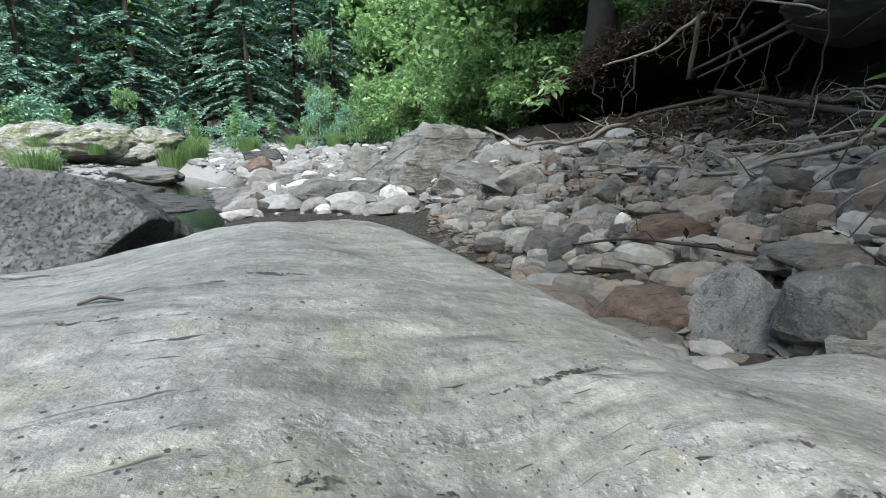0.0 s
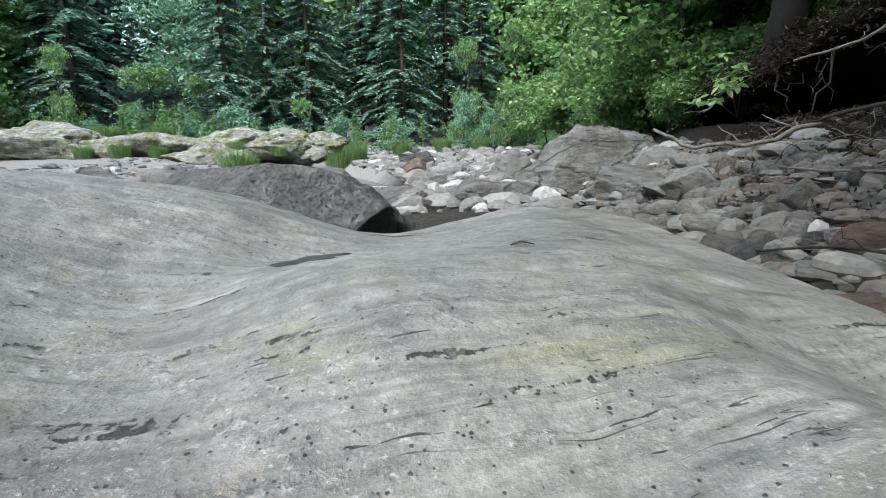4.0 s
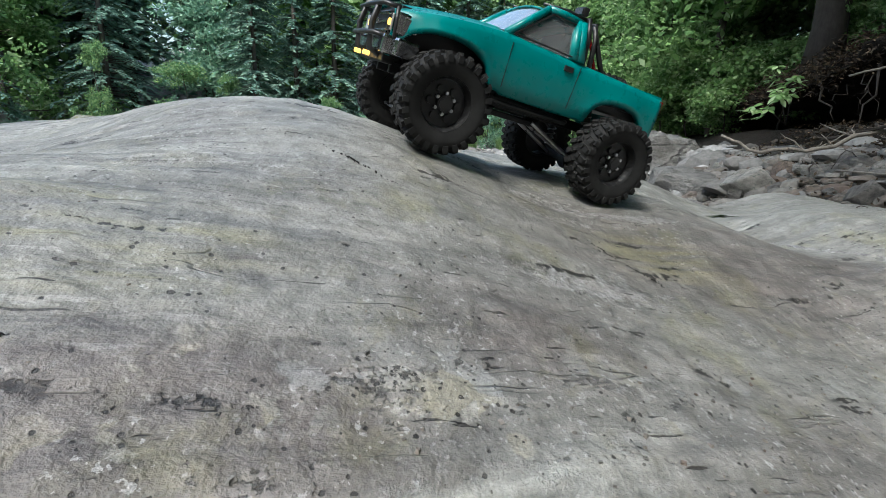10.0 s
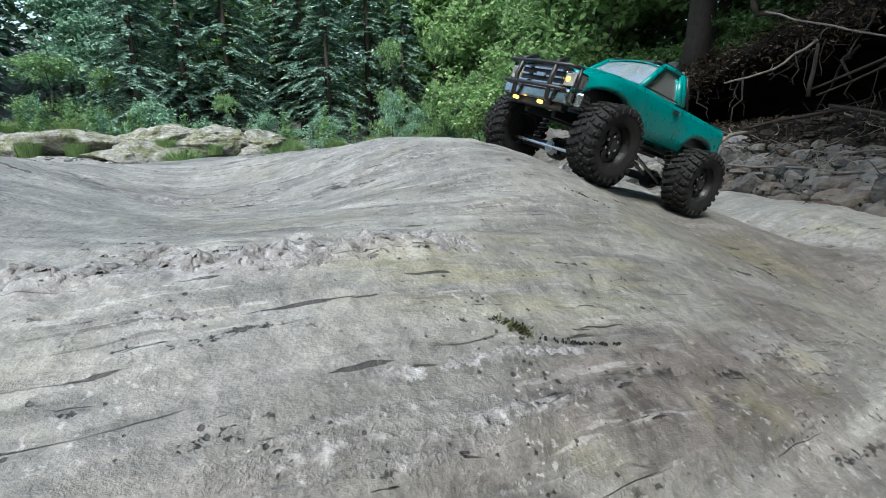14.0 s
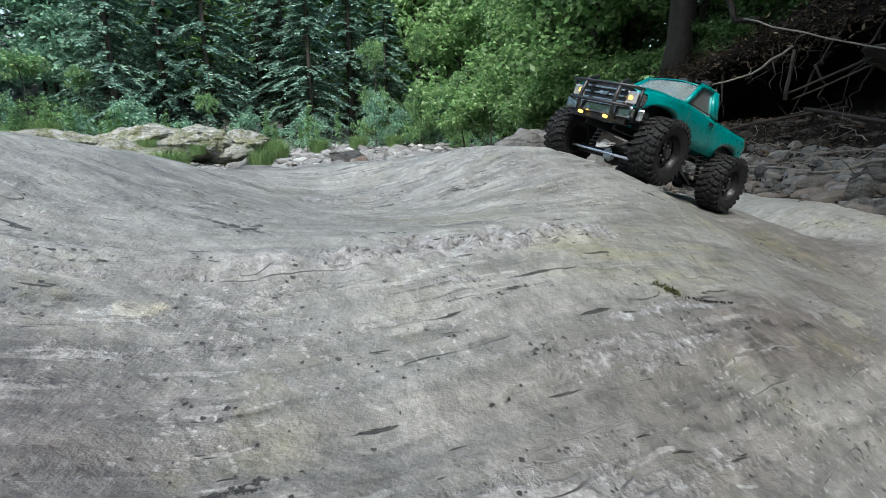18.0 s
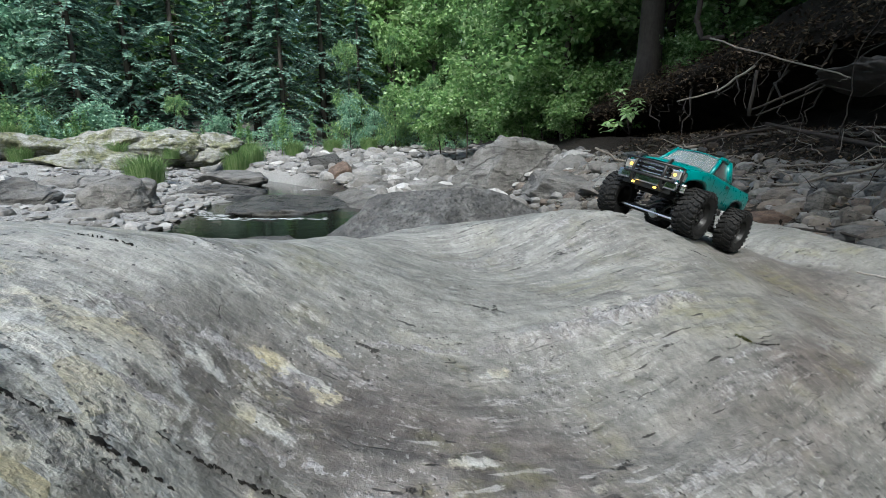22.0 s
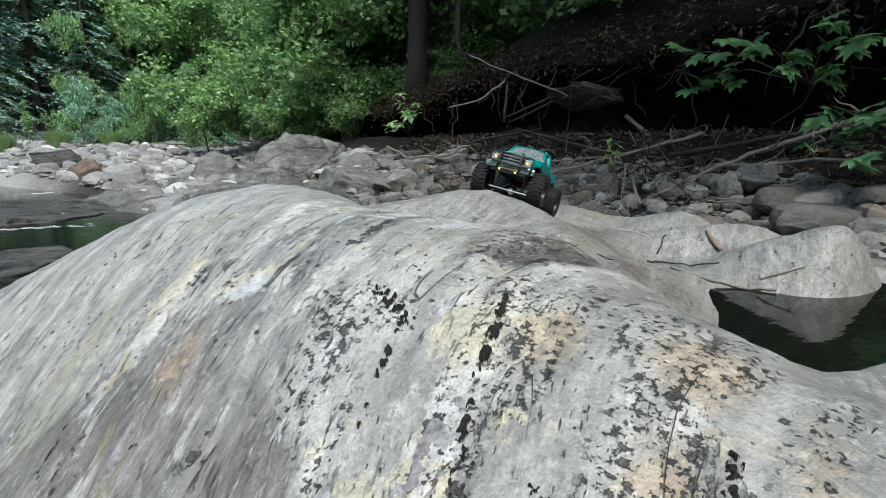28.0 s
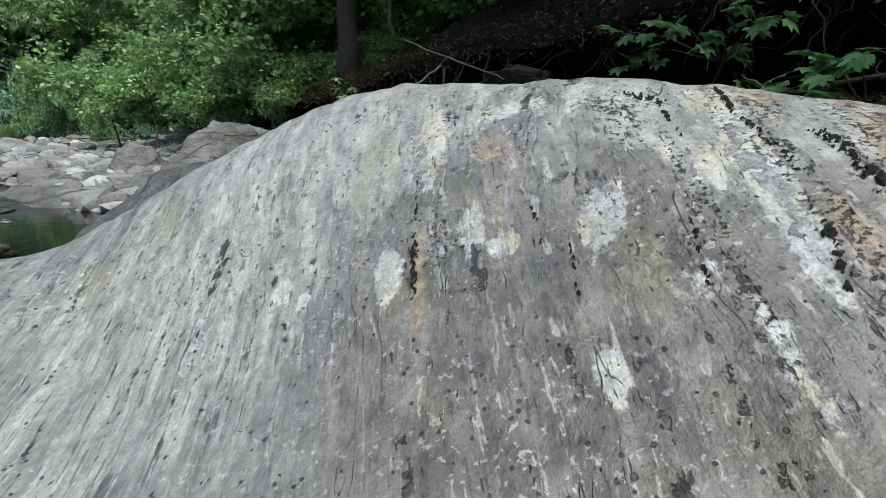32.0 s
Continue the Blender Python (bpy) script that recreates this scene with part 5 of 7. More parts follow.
low_growth = broad_tree(2.4, 1.4, 4200, 0.13, 53, M_LEAF, M_BARK, 0.03, 0.02, "low bright green leafy growth at the foot of the bank trees")
tagged(low_growth, category="shrub", group="shrubs under the bank trees")
settle(low_growth, 2.6, 13.2, 0, 0.9, -0.2)
for x, y, turn, sc, z in ((3.3, 13.4, 60, 1.0, 0.0), (4.0, 12.3, 130, 0.9, 0.2), (2.3, 15.6, 200, 1.0, -0.1), (3.1, 14.6, 260, 1.1, 0.0), (4.5, 11.6, 320, 0.8, 0.3), (1.6, 17.5, 20, 1.1, -0.1), (3.6, 16.6, 90, 1.2, 0.2), (3.7, 11.9, 40, 0.6, 0.1), (0.8, 19.5, 150, 1.1, -0.1), (8.0, 11.2, 30, 1.0, 2.0), (7.4, 10.6, 70, 0.9, 1.9), (6.6, 11.2, 200, 0.9, 1.7), (8.8, 11.0, 250, 1.1, 2.4), (5.4, 11.2, 320, 0.7, 1.1)):
    copy_at(low_growth, x, y, turn, sc, z)
# added tall trees, with crowns out of view that shade the bank
shade_maple = broad_tree(11, 5.6, 17000, 0.46, 52, M_LEAF_DARK, M_BARK, 0.15, 0.52, "tall maple added above the bank, its high crown shading it")
tagged(shade_maple, group="trees on the bank")
settle(shade_maple, 7.0, 8.6, 0, 1.0, 2.4)
for x, y, turn, sc in ((7.0, 5.4, 70, 1.05), (7.0, 2.6, 150, 1.05), (6.6, 0.2, 220, 1.0), (6.6, -2.6, 300, 1.0), (8.0, 6.8, 20, 1.1), (7.8, 3.8, 100, 1.1), (7.8, 0.8, 190, 1.1), (6.4, 10.8, 260, 1.0)):
    copy_at(shade_maple, x, y, turn, sc, 1.9 if x < 7 else 2.8)
for i in range(34):
    s0 = -4 + 18 * (i + rr.random()) / 34
    bx, by = bank_point(s0, rr.uniform(1.9, 3.9))
    copy_at(low_growth, bx, by, rr.uniform(0, 360), rr.uniform(0.3, 0.6), 1.95 * (0.55 + 0.45 * min(1, max(0, (11 - s0) / 5))))
litter_c = []
rl = np.random.default_rng(12)
for _ in range(23000):
    s0, k = rl.uniform(-4, 11), rl.random()
    o0, z0 = (0.35 + 0.5 * k, 1.45 + 0.5 * k) if rl.random() < 0.6 else (0.8 + 2.6 * k, 1.9 + 1.3 * k)
    bx, by = bank_point(s0, o0 + rl.normal() * 0.12)
    litter_c.append((bx, by, z0 * (0.55 + 0.45 * min(1, max(0, (11 - s0) / 5))) + rl.normal() * 0.12))
litter = new("dead_foliage", quads_mesh("dead_foliage", leaf_quads(np.array(litter_c), 0.085, rl, 0.4, 0.30), M_DRYLEAF))
tagged(litter, "brown dead leaves and needles hanging on the lip of the bank", "leaves", kind="stuff")
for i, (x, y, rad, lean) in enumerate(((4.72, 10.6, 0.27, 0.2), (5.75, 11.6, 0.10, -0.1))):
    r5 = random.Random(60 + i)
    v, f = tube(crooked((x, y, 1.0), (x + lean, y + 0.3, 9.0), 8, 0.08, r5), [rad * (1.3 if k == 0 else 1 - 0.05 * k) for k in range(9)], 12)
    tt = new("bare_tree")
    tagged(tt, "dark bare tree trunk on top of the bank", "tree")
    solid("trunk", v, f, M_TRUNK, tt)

# ---- the model truck ----
M_TEAL = Mat("teal_body_paint", rough=0.32, color=(0.0, 0.215, 0.20), spec=0.5)
_n = M_TEAL.noise(M_TEAL.coord("Object"), 9, 5)
M_TEAL.color(M_TEAL.ramp(_n, [(0.3, (0.0, 0.155, 0.150)), (0.7, (0.003, 0.200, 0.192))]))
_d = M_TEAL.noise(M_TEAL.coord("Object"), 60, 6)
M_TEAL.rough(M_TEAL.ramp(_d, [(0.35, (0.24,) * 3), (0.75, (0.45,) * 3)]))
M_TEAL = M_TEAL.m
M_RUBBER = plain("dusty_black_rubber", (0.012, 0.012, 0.0115), 0.8, spec=0.3, vary=0.6, scale=60)
M_BLACK = plain("black_plastic", (0.014, 0.014, 0.014), 0.4, vary=0.3)
M_CHASSIS = plain("dark_metal_chassis", (0.03, 0.03, 0.032), 0.45, 0.6, vary=0.4)
M_CHROME = plain("chrome_trim", (0.50, 0.51, 0.52), 0.2, 1.0, vary=0.15)
M_STEEL = plain("bright_steel", (0.55, 0.55, 0.55), 0.3, 1.0, vary=0.2)
M_GLASS = Mat("windscreen", rough=0.12, color=(0.62, 0.68, 0.70))
M_GLASS.b.inputs["Transmission Weight"].default_value = 0.5
M_GLASS.b.inputs["Metallic"].default_value = 0.6
M_GLASS.b.inputs["IOR"].default_value = 1.45
M_GLASS = M_GLASS.m
M_SIDEGLASS = Mat("side_glass", rough=0.06, color=(0.72, 0.77, 0.78))
M_SIDEGLASS.b.inputs["Transmission Weight"].default_value = 0.88
M_SIDEGLASS.b.inputs["IOR"].default_value = 1.2
M_SIDEGLASS = M_SIDEGLASS.m
M_LENS = plain("clear_headlight", (0.42, 0.42, 0.40), 0.15, 0.3, vary=0.1)
M_DARKLENS = plain("smoked_lens", (0.03, 0.03, 0.03), 0.15, vary=0.1)
M_RED = plain("red_lens", (0.45, 0.012, 0.012), 0.25, vary=0.15)
M_AMBER = Mat("lit_amber_lamp", rough=0.3, color=(0.8, 0.4, 0.05))
M_AMBER.b.inputs["Emission Color"].default_value = (1.0, 0.62, 0.12, 1)
M_AMBER.b.inputs["Emission Strength"].default_value = 1.0
M_AMBER = M_AMBER.m
M_SEATS = plain("grey_interior", (0.05, 0.048, 0.045), 0.7, vary=0.3)

FX, RX = 0.160, -0.160   # axles
WR, WW = 0.070, 0.058    # tyre radius and width
TRK = 0.122              # half track


def arch(x, zb):
    """The lower edge of the body along x, with the wheel arches cut out."""
    z = zb
    for cx, rad, h in ((FX + 0.004, 0.074, 0.047), (RX, 0.060, 0.040)):
        d = abs(x - cx) / rad
        if d < 1:
            z = max(z, zb + h * math.sqrt(1 - d ** 2.4))
    return z


def body_half(x):
    if x > 0.19:
        return 0.098 - 0.020 * ((x - 0.19) / 0.055) ** 2
    return 0.098 + 0.003 * math.exp(-((x - FX) / 0.06) ** 2) + 0.003 * math.exp(-((x - RX) / 0.06) ** 2)


def body_top(x):
    if x > 0.075:
        return 0.226 - 0.020 * ((x - 0.075) / 0.165) ** 1.6
    return 0.226 - 0.010 * (0.075 - x) / 0.32


def loft(name, rings, mat, parent, label="", closed=False, thick=0.0, smooth=True):
    V, F = [], []
    n = len(rings[0])
    for ring in rings:
        V += ring
    for i in range(len(rings) - 1):
        for k in range(n if closed else n - 1):
            k2 = (k + 1) % n
            F.append((i * n + k, i * n + k2, (i + 1) * n + k2, (i + 1) * n + k))
    bm = bmesh.new()
    vs = [bm.verts.new(v) for v in V]
    for f in F:
        bm.faces.new([vs[i] for i in f])
    bmesh.ops.recalc_face_normals(bm, faces=bm.faces[:])
    if thick:
        bmesh.ops.solidify(bm, geom=bm.faces[:], thickness=thick)
    return part(name, bm, mat, parent, label, smooth)


def bars(points, r, sides=8):
    v, f = tube(points, r, sides)
    bm = bmesh.new()
    vs = [bm.verts.new(p) for p in v]
    for g in f:
        bm.faces.new([vs[i] for i in g])
    bmesh.ops.recalc_face_normals(bm, faces=bm.faces[:])
    return bm


def add_bm(*bms):
    out = bmesh.new()
    for b in bms:
        me = bpy.data.meshes.new("tmp")
        b.to_mesh(me)
        b.free()
        out.from_mesh(me)
        bpy.data.meshes.remove(me)
    return out


def ring_bm(profile, n=48, axis_y=0.0):
    """A body of revolution about y: profile of (radius, y)."""
    bm = bmesh.new()
    rows = []
    for k in range(n):
        a = 2 * math.pi * k / n
        rows.append([bm.verts.new((p[0] * math.cos(a), p[1] + axis_y, p[0] * math.sin(a))) for p in profile])
    m = len(profile)
    for k in range(n):
        for j in range(m - 1):
            bm.faces.new((rows[k][j], rows[k][j + 1], rows[(k + 1) % n][j + 1], rows[(k + 1) % n][j]))
    return bm


def tyre_bm():
    w = WW / 2
    carcass = ring_bm([(0.037, -w * 0.80), (0.050, -w * 0.99), (0.060, -w * 0.98), (0.065, -w * 0.80), (0.066, 0), (0.065, w * 0.80), (0.060, w * 0.98), (0.050, w * 0.99), (0.037, w * 0.80)], 72)
    lugs = bmesh.new()
    n = 26
    for k in range(n):
        for row, (y, ly, lx, dy) in enumerate(((-0.0195, 0.0165, 0.0092, 0.0), (0.0195, 0.0165, 0.0092, 0.5), (-0.0055, 0.0105, 0.0085, 0.30), (0.0065, 0.0105, 0.0085, 0.80))):
            a = 2 * math.pi * (k + dy) / n
            b = bmesh.new()
            bmesh.ops.create_cube(b, size=1)
            for v in b.verts:
                t = 0.82 if v.co.z > 0 else 1.0
                v.co = Vector((v.co.x * lx * t, v.co.y * ly * t, v.co.z * 0.0075))
            m = Matrix.Rotation(-a + math.pi / 2, 4, 'Y') @ Matrix.Translation((0, y, 0.0660)) @ Matrix.Rotation(radians(18 if y < 0 else -18), 4, 'Z')
            b.transform(m)
            me = bpy.data.meshes.new("tmp")
            b.to_mesh(me)
            b.free()
            lugs.from_mesh(me)
            bpy.data.meshes.remove(me)
        for side in (-1, 1):
            a = 2 * math.pi * (k + (0.0 if side < 0 else 0.5)) / n
            b = bmesh.new()
            bmesh.ops.create_cube(b, size=1)
            for v in b.verts:
                v.co = Vector((v.co.x * 0.0075, v.co.y * 0.0045, v.co.z * 0.009))
            b.transform(Matrix.Rotation(-a + math.pi / 2, 4, 'Y') @ Matrix.Translation((0, side * w * 0.97, 0.0610)))
            me = bpy.data.meshes.new("tmp")
            b.to_mesh(me)
            b.free()
            lugs.from_mesh(me)
            bpy.data.meshes.remove(me)
    return carcass, lugs


def build_truck():
    truck = new("model_truck")
    tagged(truck, "teal model pickup truck with big black tyres standing on the rock", "toy truck")
    xs = sorted(set([round(-0.245 + 0.49 * i / 70, 4) for i in range(71)]))
    zb = 0.142
    # side panels from the sill to the belt line
    for sgn, lab in ((1, ""), (-1, "")):
        rings = []
        for x in xs:
            h, lo, top = body_half(x), arch(x, zb - 0.004 * (1 if x < 0.07 else 0)), body_top(x)
            mid = lo + (top - lo) * 0.5
            fl = 0.0
            for cx, rad in ((FX, 0.088), (RX, 0.078)):
                d = abs(x - cx) / rad
                if d < 1:
                    fl = max(fl, 0.006 * (1 - d * d))
            rings.append([(x, sgn * (h - 0.004), lo - 0.0), (x, sgn * (h + fl), lo + 0.004), (x, sgn * (h + fl * 0.7), lo + (mid - lo) * 0.6), (x, sgn * (h + 0.001), mid), (x, sgn * h, top - 0.012), (x, sgn * (h - 0.004), top - 0.003), (x, sgn * (h - 0.010), top)])
        loft("side_panel", rings, M_TEAL, truck, thick=0.0015)
    # bonnet
    rings = []
    for i in range(13):
        x = 0.075 + 0.165 * i / 12
        h = body_half(x) - 0.010
        t = body_top(x)
        rings.append([(x, h * k, t + 0.006 * (1 - k * k) + (0.003 if abs(k) < 0.62 else 0)) for k in (-1, -0.85, -0.65, -0.6, -0.3, 0, 0.3, 0.6, 0.65, 0.85, 1)])
    loft("bonnet", rings, M_TEAL, truck, thick=0.0015)
    # cab: pillars and roof, with real openings
    zr = 0.283
    A0, A1 = Vector((0.078, 0.086, 0.225)), Vector((0.012, 0.070, zr - 0.003))
    B0, B1 = Vector((-0.058, 0.090, 0.222)), Vector((-0.052, 0.071, zr - 0.004))
    for s in (1, -1):

        def S(v):
            return (v.x, v.y * s, v.z)
        part("windscreen_pillar", bars([S(A0), S(A1)], 0.0062, 6), M_TEAL, truck, smooth=True)
        part("rear_pillar", add_bm(bars([S(B0), S(B1)], 0.0095, 6), bars([S(B0 + Vector((0.012, 0, 0))), S(B1 + Vector((0.006, 0, 0)))], 0.008, 6)), M_TEAL, truck, smooth=True)
        part("roof_rail", bars([S(A1), S(A1.lerp(B1, 0.5) + Vector((0, 0, 0.002))), S(B1)], 0.0062, 6), M_TEAL, truck, smooth=True)
        bm = bmesh.new()
        q = [A0 + Vector((-0.006, 0.0, 0)), A1 + Vector((-0.004, 0, 0)), B1, B0]
        bm.faces.new([bm.verts.new(S(v)) for v in q])
        g = part("side_window", bm, M_SIDEGLASS, truck, "clear side window")
        g.visible_shadow = False
        part("window_trim", add_bm(bars([S(A0 + Vector((-0.012, 0.003, 0.003))), S(A1 + Vector((-0.008, 0.004, -0.005))), S(B1 + Vector((0.011, 0.004, -0.005))), S(B0 + Vector((0.014, 0.003, 0.004))), S(A0 + Vector((-0.012, 0.003, 0.003)))], 0.0015, 5)), M_BLACK, truck)
    rings = []
    for x, k in ((0.020, 0.93), (0.010, 1.0), (-0.018, 1.02), (-0.045, 1.0), (-0.058, 0.97)):
        rings.append([(x, 0.071 * k * y, zr - 0.004 + 0.007 * (1 - y * y)) for y in (-1, -0.8, -0.4, 0, 0.4, 0.8, 1)])
    loft("roof", rings, M_TEAL, truck, thick=0.003)
    rings = []
    for t in (0, 0.33, 0.66, 1):
        p = A0.lerp(A1, t)
        rings.append([(p.x + 0.010 * (1 - y * y), p.y * y, p.z) for y in (-0.95, -0.5, 0, 0.5, 0.95)])
    g = loft("windscreen", rings, M_GLASS, truck, "pale reflecting windscreen")
    g.visible_shadow = False
    part("rear_wall", add_bm(box_bm(0.004, 0.176, 0.085, (-0.060, 0, 0.180)), box_bm(0.004, 0.150, 0.014, (-0.058, 0, 0.276))), M_TEAL, truck)
    bm = bmesh.new()
    bm.faces.new([bm.verts.new(v) for v in ((-0.058, -0.082, 0.222), (-0.058, 0.082, 0.222), (-0.056, 0.068, 0.272), (-0.056, -0.068, 0.272))])
    g = part("rear_window", bm, M_GLASS, truck)
    g.visible_shadow = False
    part("dashboard", box_bm(0.03, 0.165, 0.014, (0.070, 0, 0.222), 0.004), M_BLACK, truck)
    part("interior_tray", box_bm(0.115, 0.165, 0.006, (0.0, 0, 0.196)), M_SEATS, truck)
    for s in (1, -1):
        part("seat", add_bm(box_bm(0.040, 0.055, 0.016, (-0.010, s * 0.040, 0.208), 0.004), box_bm(0.014, 0.055, 0.052, (-0.036, s * 0.040, 0.236), 0.005, (0, -10, 0))), M_SEATS, truck)
    part("steering_wheel", bars([(0.045, 0.040 + 0.016 * math.cos(a), 0.232 + 0.016 * math.sin(a)) for a in [i * math.pi / 8 for i in range(17)]], 0.0016, 5), M_BLACK, truck)
    # door lines and handle
    for s in (1, -1):
        part("door_seam", bars([(0.066, s * 0.0989, 0.150), (0.068, s * 0.0989, 0.215)], 0.0007, 4), M_BLACK, truck)
        part("door_seam", bars([(-0.058, s * 0.0989, 0.150), (-0.060, s * 0.0989, 0.215)], 0.0007, 4), M_BLACK, truck)
        part("door_handle", box_bm(0.017, 0.004, 0.008, (-0.038, s * 0.0995, 0.207), 0.001), M_BLACK, truck, "black recessed door handle")
        part("tail_light", box_bm(0.008, 0.008, 0.030, (-0.2445, s * 0.092, 0.196), 0.001), M_RED, truck, "red tail light")
    # bed
    part("bed_floor", box_bm(0.180, 0.176, 0.004, (-0.153, 0, 0.178)), M_BLACK, truck)
    part("bed_rim", add_bm(*[box_bm(0.182, 0.011, 0.006, (-0.153, s * 0.0885, 0.2145), 0.002) for s in (1, -1)]), M_TEAL, truck)
    part("bed_lining", add_bm(*[box_bm(0.178, 0.003, 0.036, (-0.153, s * 0.083, 0.196)) for s in (1, -1)]), M_BLACK, truck)
    part("tailgate", box_bm(0.006, 0.186, 0.070, (-0.244, 0, 0.180), 0.002), M_TEAL, truck)
    part("rear_bumper", add_bm(bars([(-0.252, -0.085, 0.148), (-0.262, -0.05, 0.146), (-0.262, 0.05, 0.146), (-0.252, 0.085, 0.148)], 0.004, 8), box_bm(0.012, 0.012, 0.010, (-0.258, 0.05, 0.146), 0.002), box_bm(0.012, 0.012, 0.010, (-0.258, -0.05, 0.146), 0.002)), M_CHASSIS, truck)
    # roll bar with lamps, and a spare tyre in the bed
    roll = []
    for x, zt in ((-0.072, 0.290), (-0.086, 0.286)):
        roll.append(bars([(x - 0.010, -0.074, 0.182), (x, -0.072, 0.262), (x + 0.002, -0.062, zt), (x + 0.002, 0.062, zt), (x, 0.072, 0.262), (x - 0.010, 0.074, 0.182)], 0.0042, 8))
    part("roll_bar", add_bm(*roll), M_BLACK, truck, "black tubular roll bar", True)
    for s in (1, -1):
        part("roll_bar_stay", bars([(-0.078, s * 0.066, 0.284), (-0.150, s * 0.066, 0.186)], 0.0042, 8), M_BLACK, truck, smooth=True)
        part("jack_stay", bars([(-0.090, s * 0.046, 0.270), (-0.140, s * 0.046, 0.200)], 0.0030, 6), M_RED, truck, "red metal stay")
        lamp = part("roof_lamp", box_bm(0.012, 0.026, 0.014, (-0.070, s * 0.030, 0.304), 0.003), M_BLACK, truck, "small black roof lamp")
        part("lens", box_bm(0.002, 0.022, 0.010, (-0.0635, s * 0.030, 0.304)), M_DARKLENS, lamp)
        part("roof_rack_bar", bars([(0.015, s * 0.052, 0.2875), (-0.030, s * 0.054, 0.292), (-0.068, s * 0.056, 0.290)], 0.0028, 6), M_BLACK, truck, smooth=True)
    # grille, lamps, bumper and brush guard
    part("grille", box_bm(0.006, 0.112, 0.034, (0.243, 0, 0.186), 0.002), M_BLACK, truck)
    for z in (0.174, 0.186, 0.198):
        part("grille_bar", box_bm(0.005, 0.116, 0.0042, (0.247, 0, z), 0.001), M_CHROME, truck, "chrome grille bar")
    part("badge", box_bm(0.003, 0.024, 0.008, (0.2505, 0, 0.187), 0.0015), M_CHROME, truck)
    for s in (1, -1):
        hl = part("headlight", box_bm(0.020, 0.038, 0.030, (0.233, s * 0.072, 0.186), 0.004), M_CHROME, truck, "chrome framed headlight")
        part("lens", box_bm(0.003, 0.030, 0.022, (0.2445, s * 0.070, 0.186), 0.001, (0, 0, s * -10)), M_LENS, hl)
        part("bulb", cyl_bm(0.0048, 0.004, (0.2465, s * 0.068, 0.186), 'X', 14), M_AMBER, hl, "lit warm bulb")
        part("side_marker", box_bm(0.022, 0.006, 0.018, (0.222, s * 0.0885, 0.186), 0.002), M_CHROME, truck)
        part("fog_lamp", cyl_bm(0.0034, 0.010, (0.262, s * 0.034, 0.138), 'X', 12), M_AMBER, truck, "small lit amber lamp under the bumper")
    part("front_bumper", add_bm(box_bm(0.024, 0.176, 0.026, (0.243, 0, 0.156), 0.005), *[box_bm(0.036, 0.014, 0.024, (0.222, s * 0.094, 0.156), 0.004, (0, 0, s * 16)) for s in (1, -1)]), M_CHROME, truck, "chrome front bumper")
    part("air_dam", box_bm(0.018, 0.150, 0.014, (0.238, 0, 0.138), 0.003), M_BLACK, truck)
    guard = []
    for s in (1, -1):
        guard.append(bars([(0.236, s * 0.046, 0.136), (0.262, s * 0.046, 0.146), (0.266, s * 0.046, 0.180), (0.260, s * 0.044, 0.210), (0.236, s * 0.040, 0.222)], 0.0048, 8))
    for z, x, w in ((0.206, 0.262, 0.080), (0.166, 0.266, 0.072)):
        guard.append(bars([(x - 0.022, -w - 0.008, z), (x, -w, z), (x + 0.003, 0, z), (x, w, z), (x - 0.022, w + 0.008, z)], 0.0034, 8))
    guard.append(bars([(0.240, -0.088, 0.166), (0.244, -0.088, 0.206)], 0.003, 6))
    guard.append(bars([(0.240, 0.088, 0.166), (0.244, 0.088, 0.206)], 0.003, 6))
    part("brush_guard", add_bm(*guard), M_BLACK, truck, "black tubular brush guard", True)
    # the dark wheel wells under the bonnet and the bed
    part("inner_fender", add_bm(box_bm(0.150, 0.150, 0.006, (0.160, 0, 0.208)), box_bm(0.150, 0.120, 0.050, (0.160, 0, 0.182), 0.004), box_bm(0.004, 0.180, 0.060, (0.082, 0, 0.182))), M_BLACK, truck)
    part("bed_well", box_bm(0.120, 0.160, 0.034, (RX, 0, 0.180), 0.004), M_BLACK, truck)
    # chassis
    for s in (1, -1):
        part("frame_rail", box_bm(0.45, 0.010, 0.016, (0, s * 0.038, 0.128), 0.002), M_CHASSIS, truck)
        part("rock_slider", bars([(0.085, s * 0.070, 0.130), (0.075, s * 0.085, 0.128), (-0.075, s * 0.085, 0.128), (-0.085, s * 0.070, 0.130)], 0.004, 8), M_BLACK, truck, smooth=True)
    part("skid_plate", box_bm(0.110, 0.070, 0.010, (0.0, 0, 0.110), 0.003), M_CHASSIS, truck)
    part("gearbox", box_bm(0.060, 0.050, 0.036, (0.0, 0, 0.134), 0.004), M_CHASSIS, truck)
    part("drive_motor", cyl_bm(0.018, 0.055, (0.060, 0, 0.145), 'X', 20), M_CHASSIS, truck)
    part("battery_tray", box_bm(0.110, 0.050, 0.030, (-0.070, 0.0, 0.150), 0.003), M_BLACK, truck)
    for x, sx in ((FX, 1), (RX, -1)):
        axle = part("axle", add_bm(cyl_bm(0.0095, 0.17, (x, 0, WR), 'Y', 14), cyl_bm(0.021, 0.030, (x, 0.018, WR), 'Y', 20, bevel=0.004)), M_CHASSIS, truck)
        part("differential_cover", cyl_bm(0.016, 0.012, (x + sx * 0.020, 0.018, WR), 'X', 16, 0.012), M_STEEL, axle)
        part("drive_shaft", bars([(x - sx * 0.020, 0.014, WR + 0.006), (sx * 0.030, 0.0, 0.118)], 0.0042, 8), M_STEEL, truck)
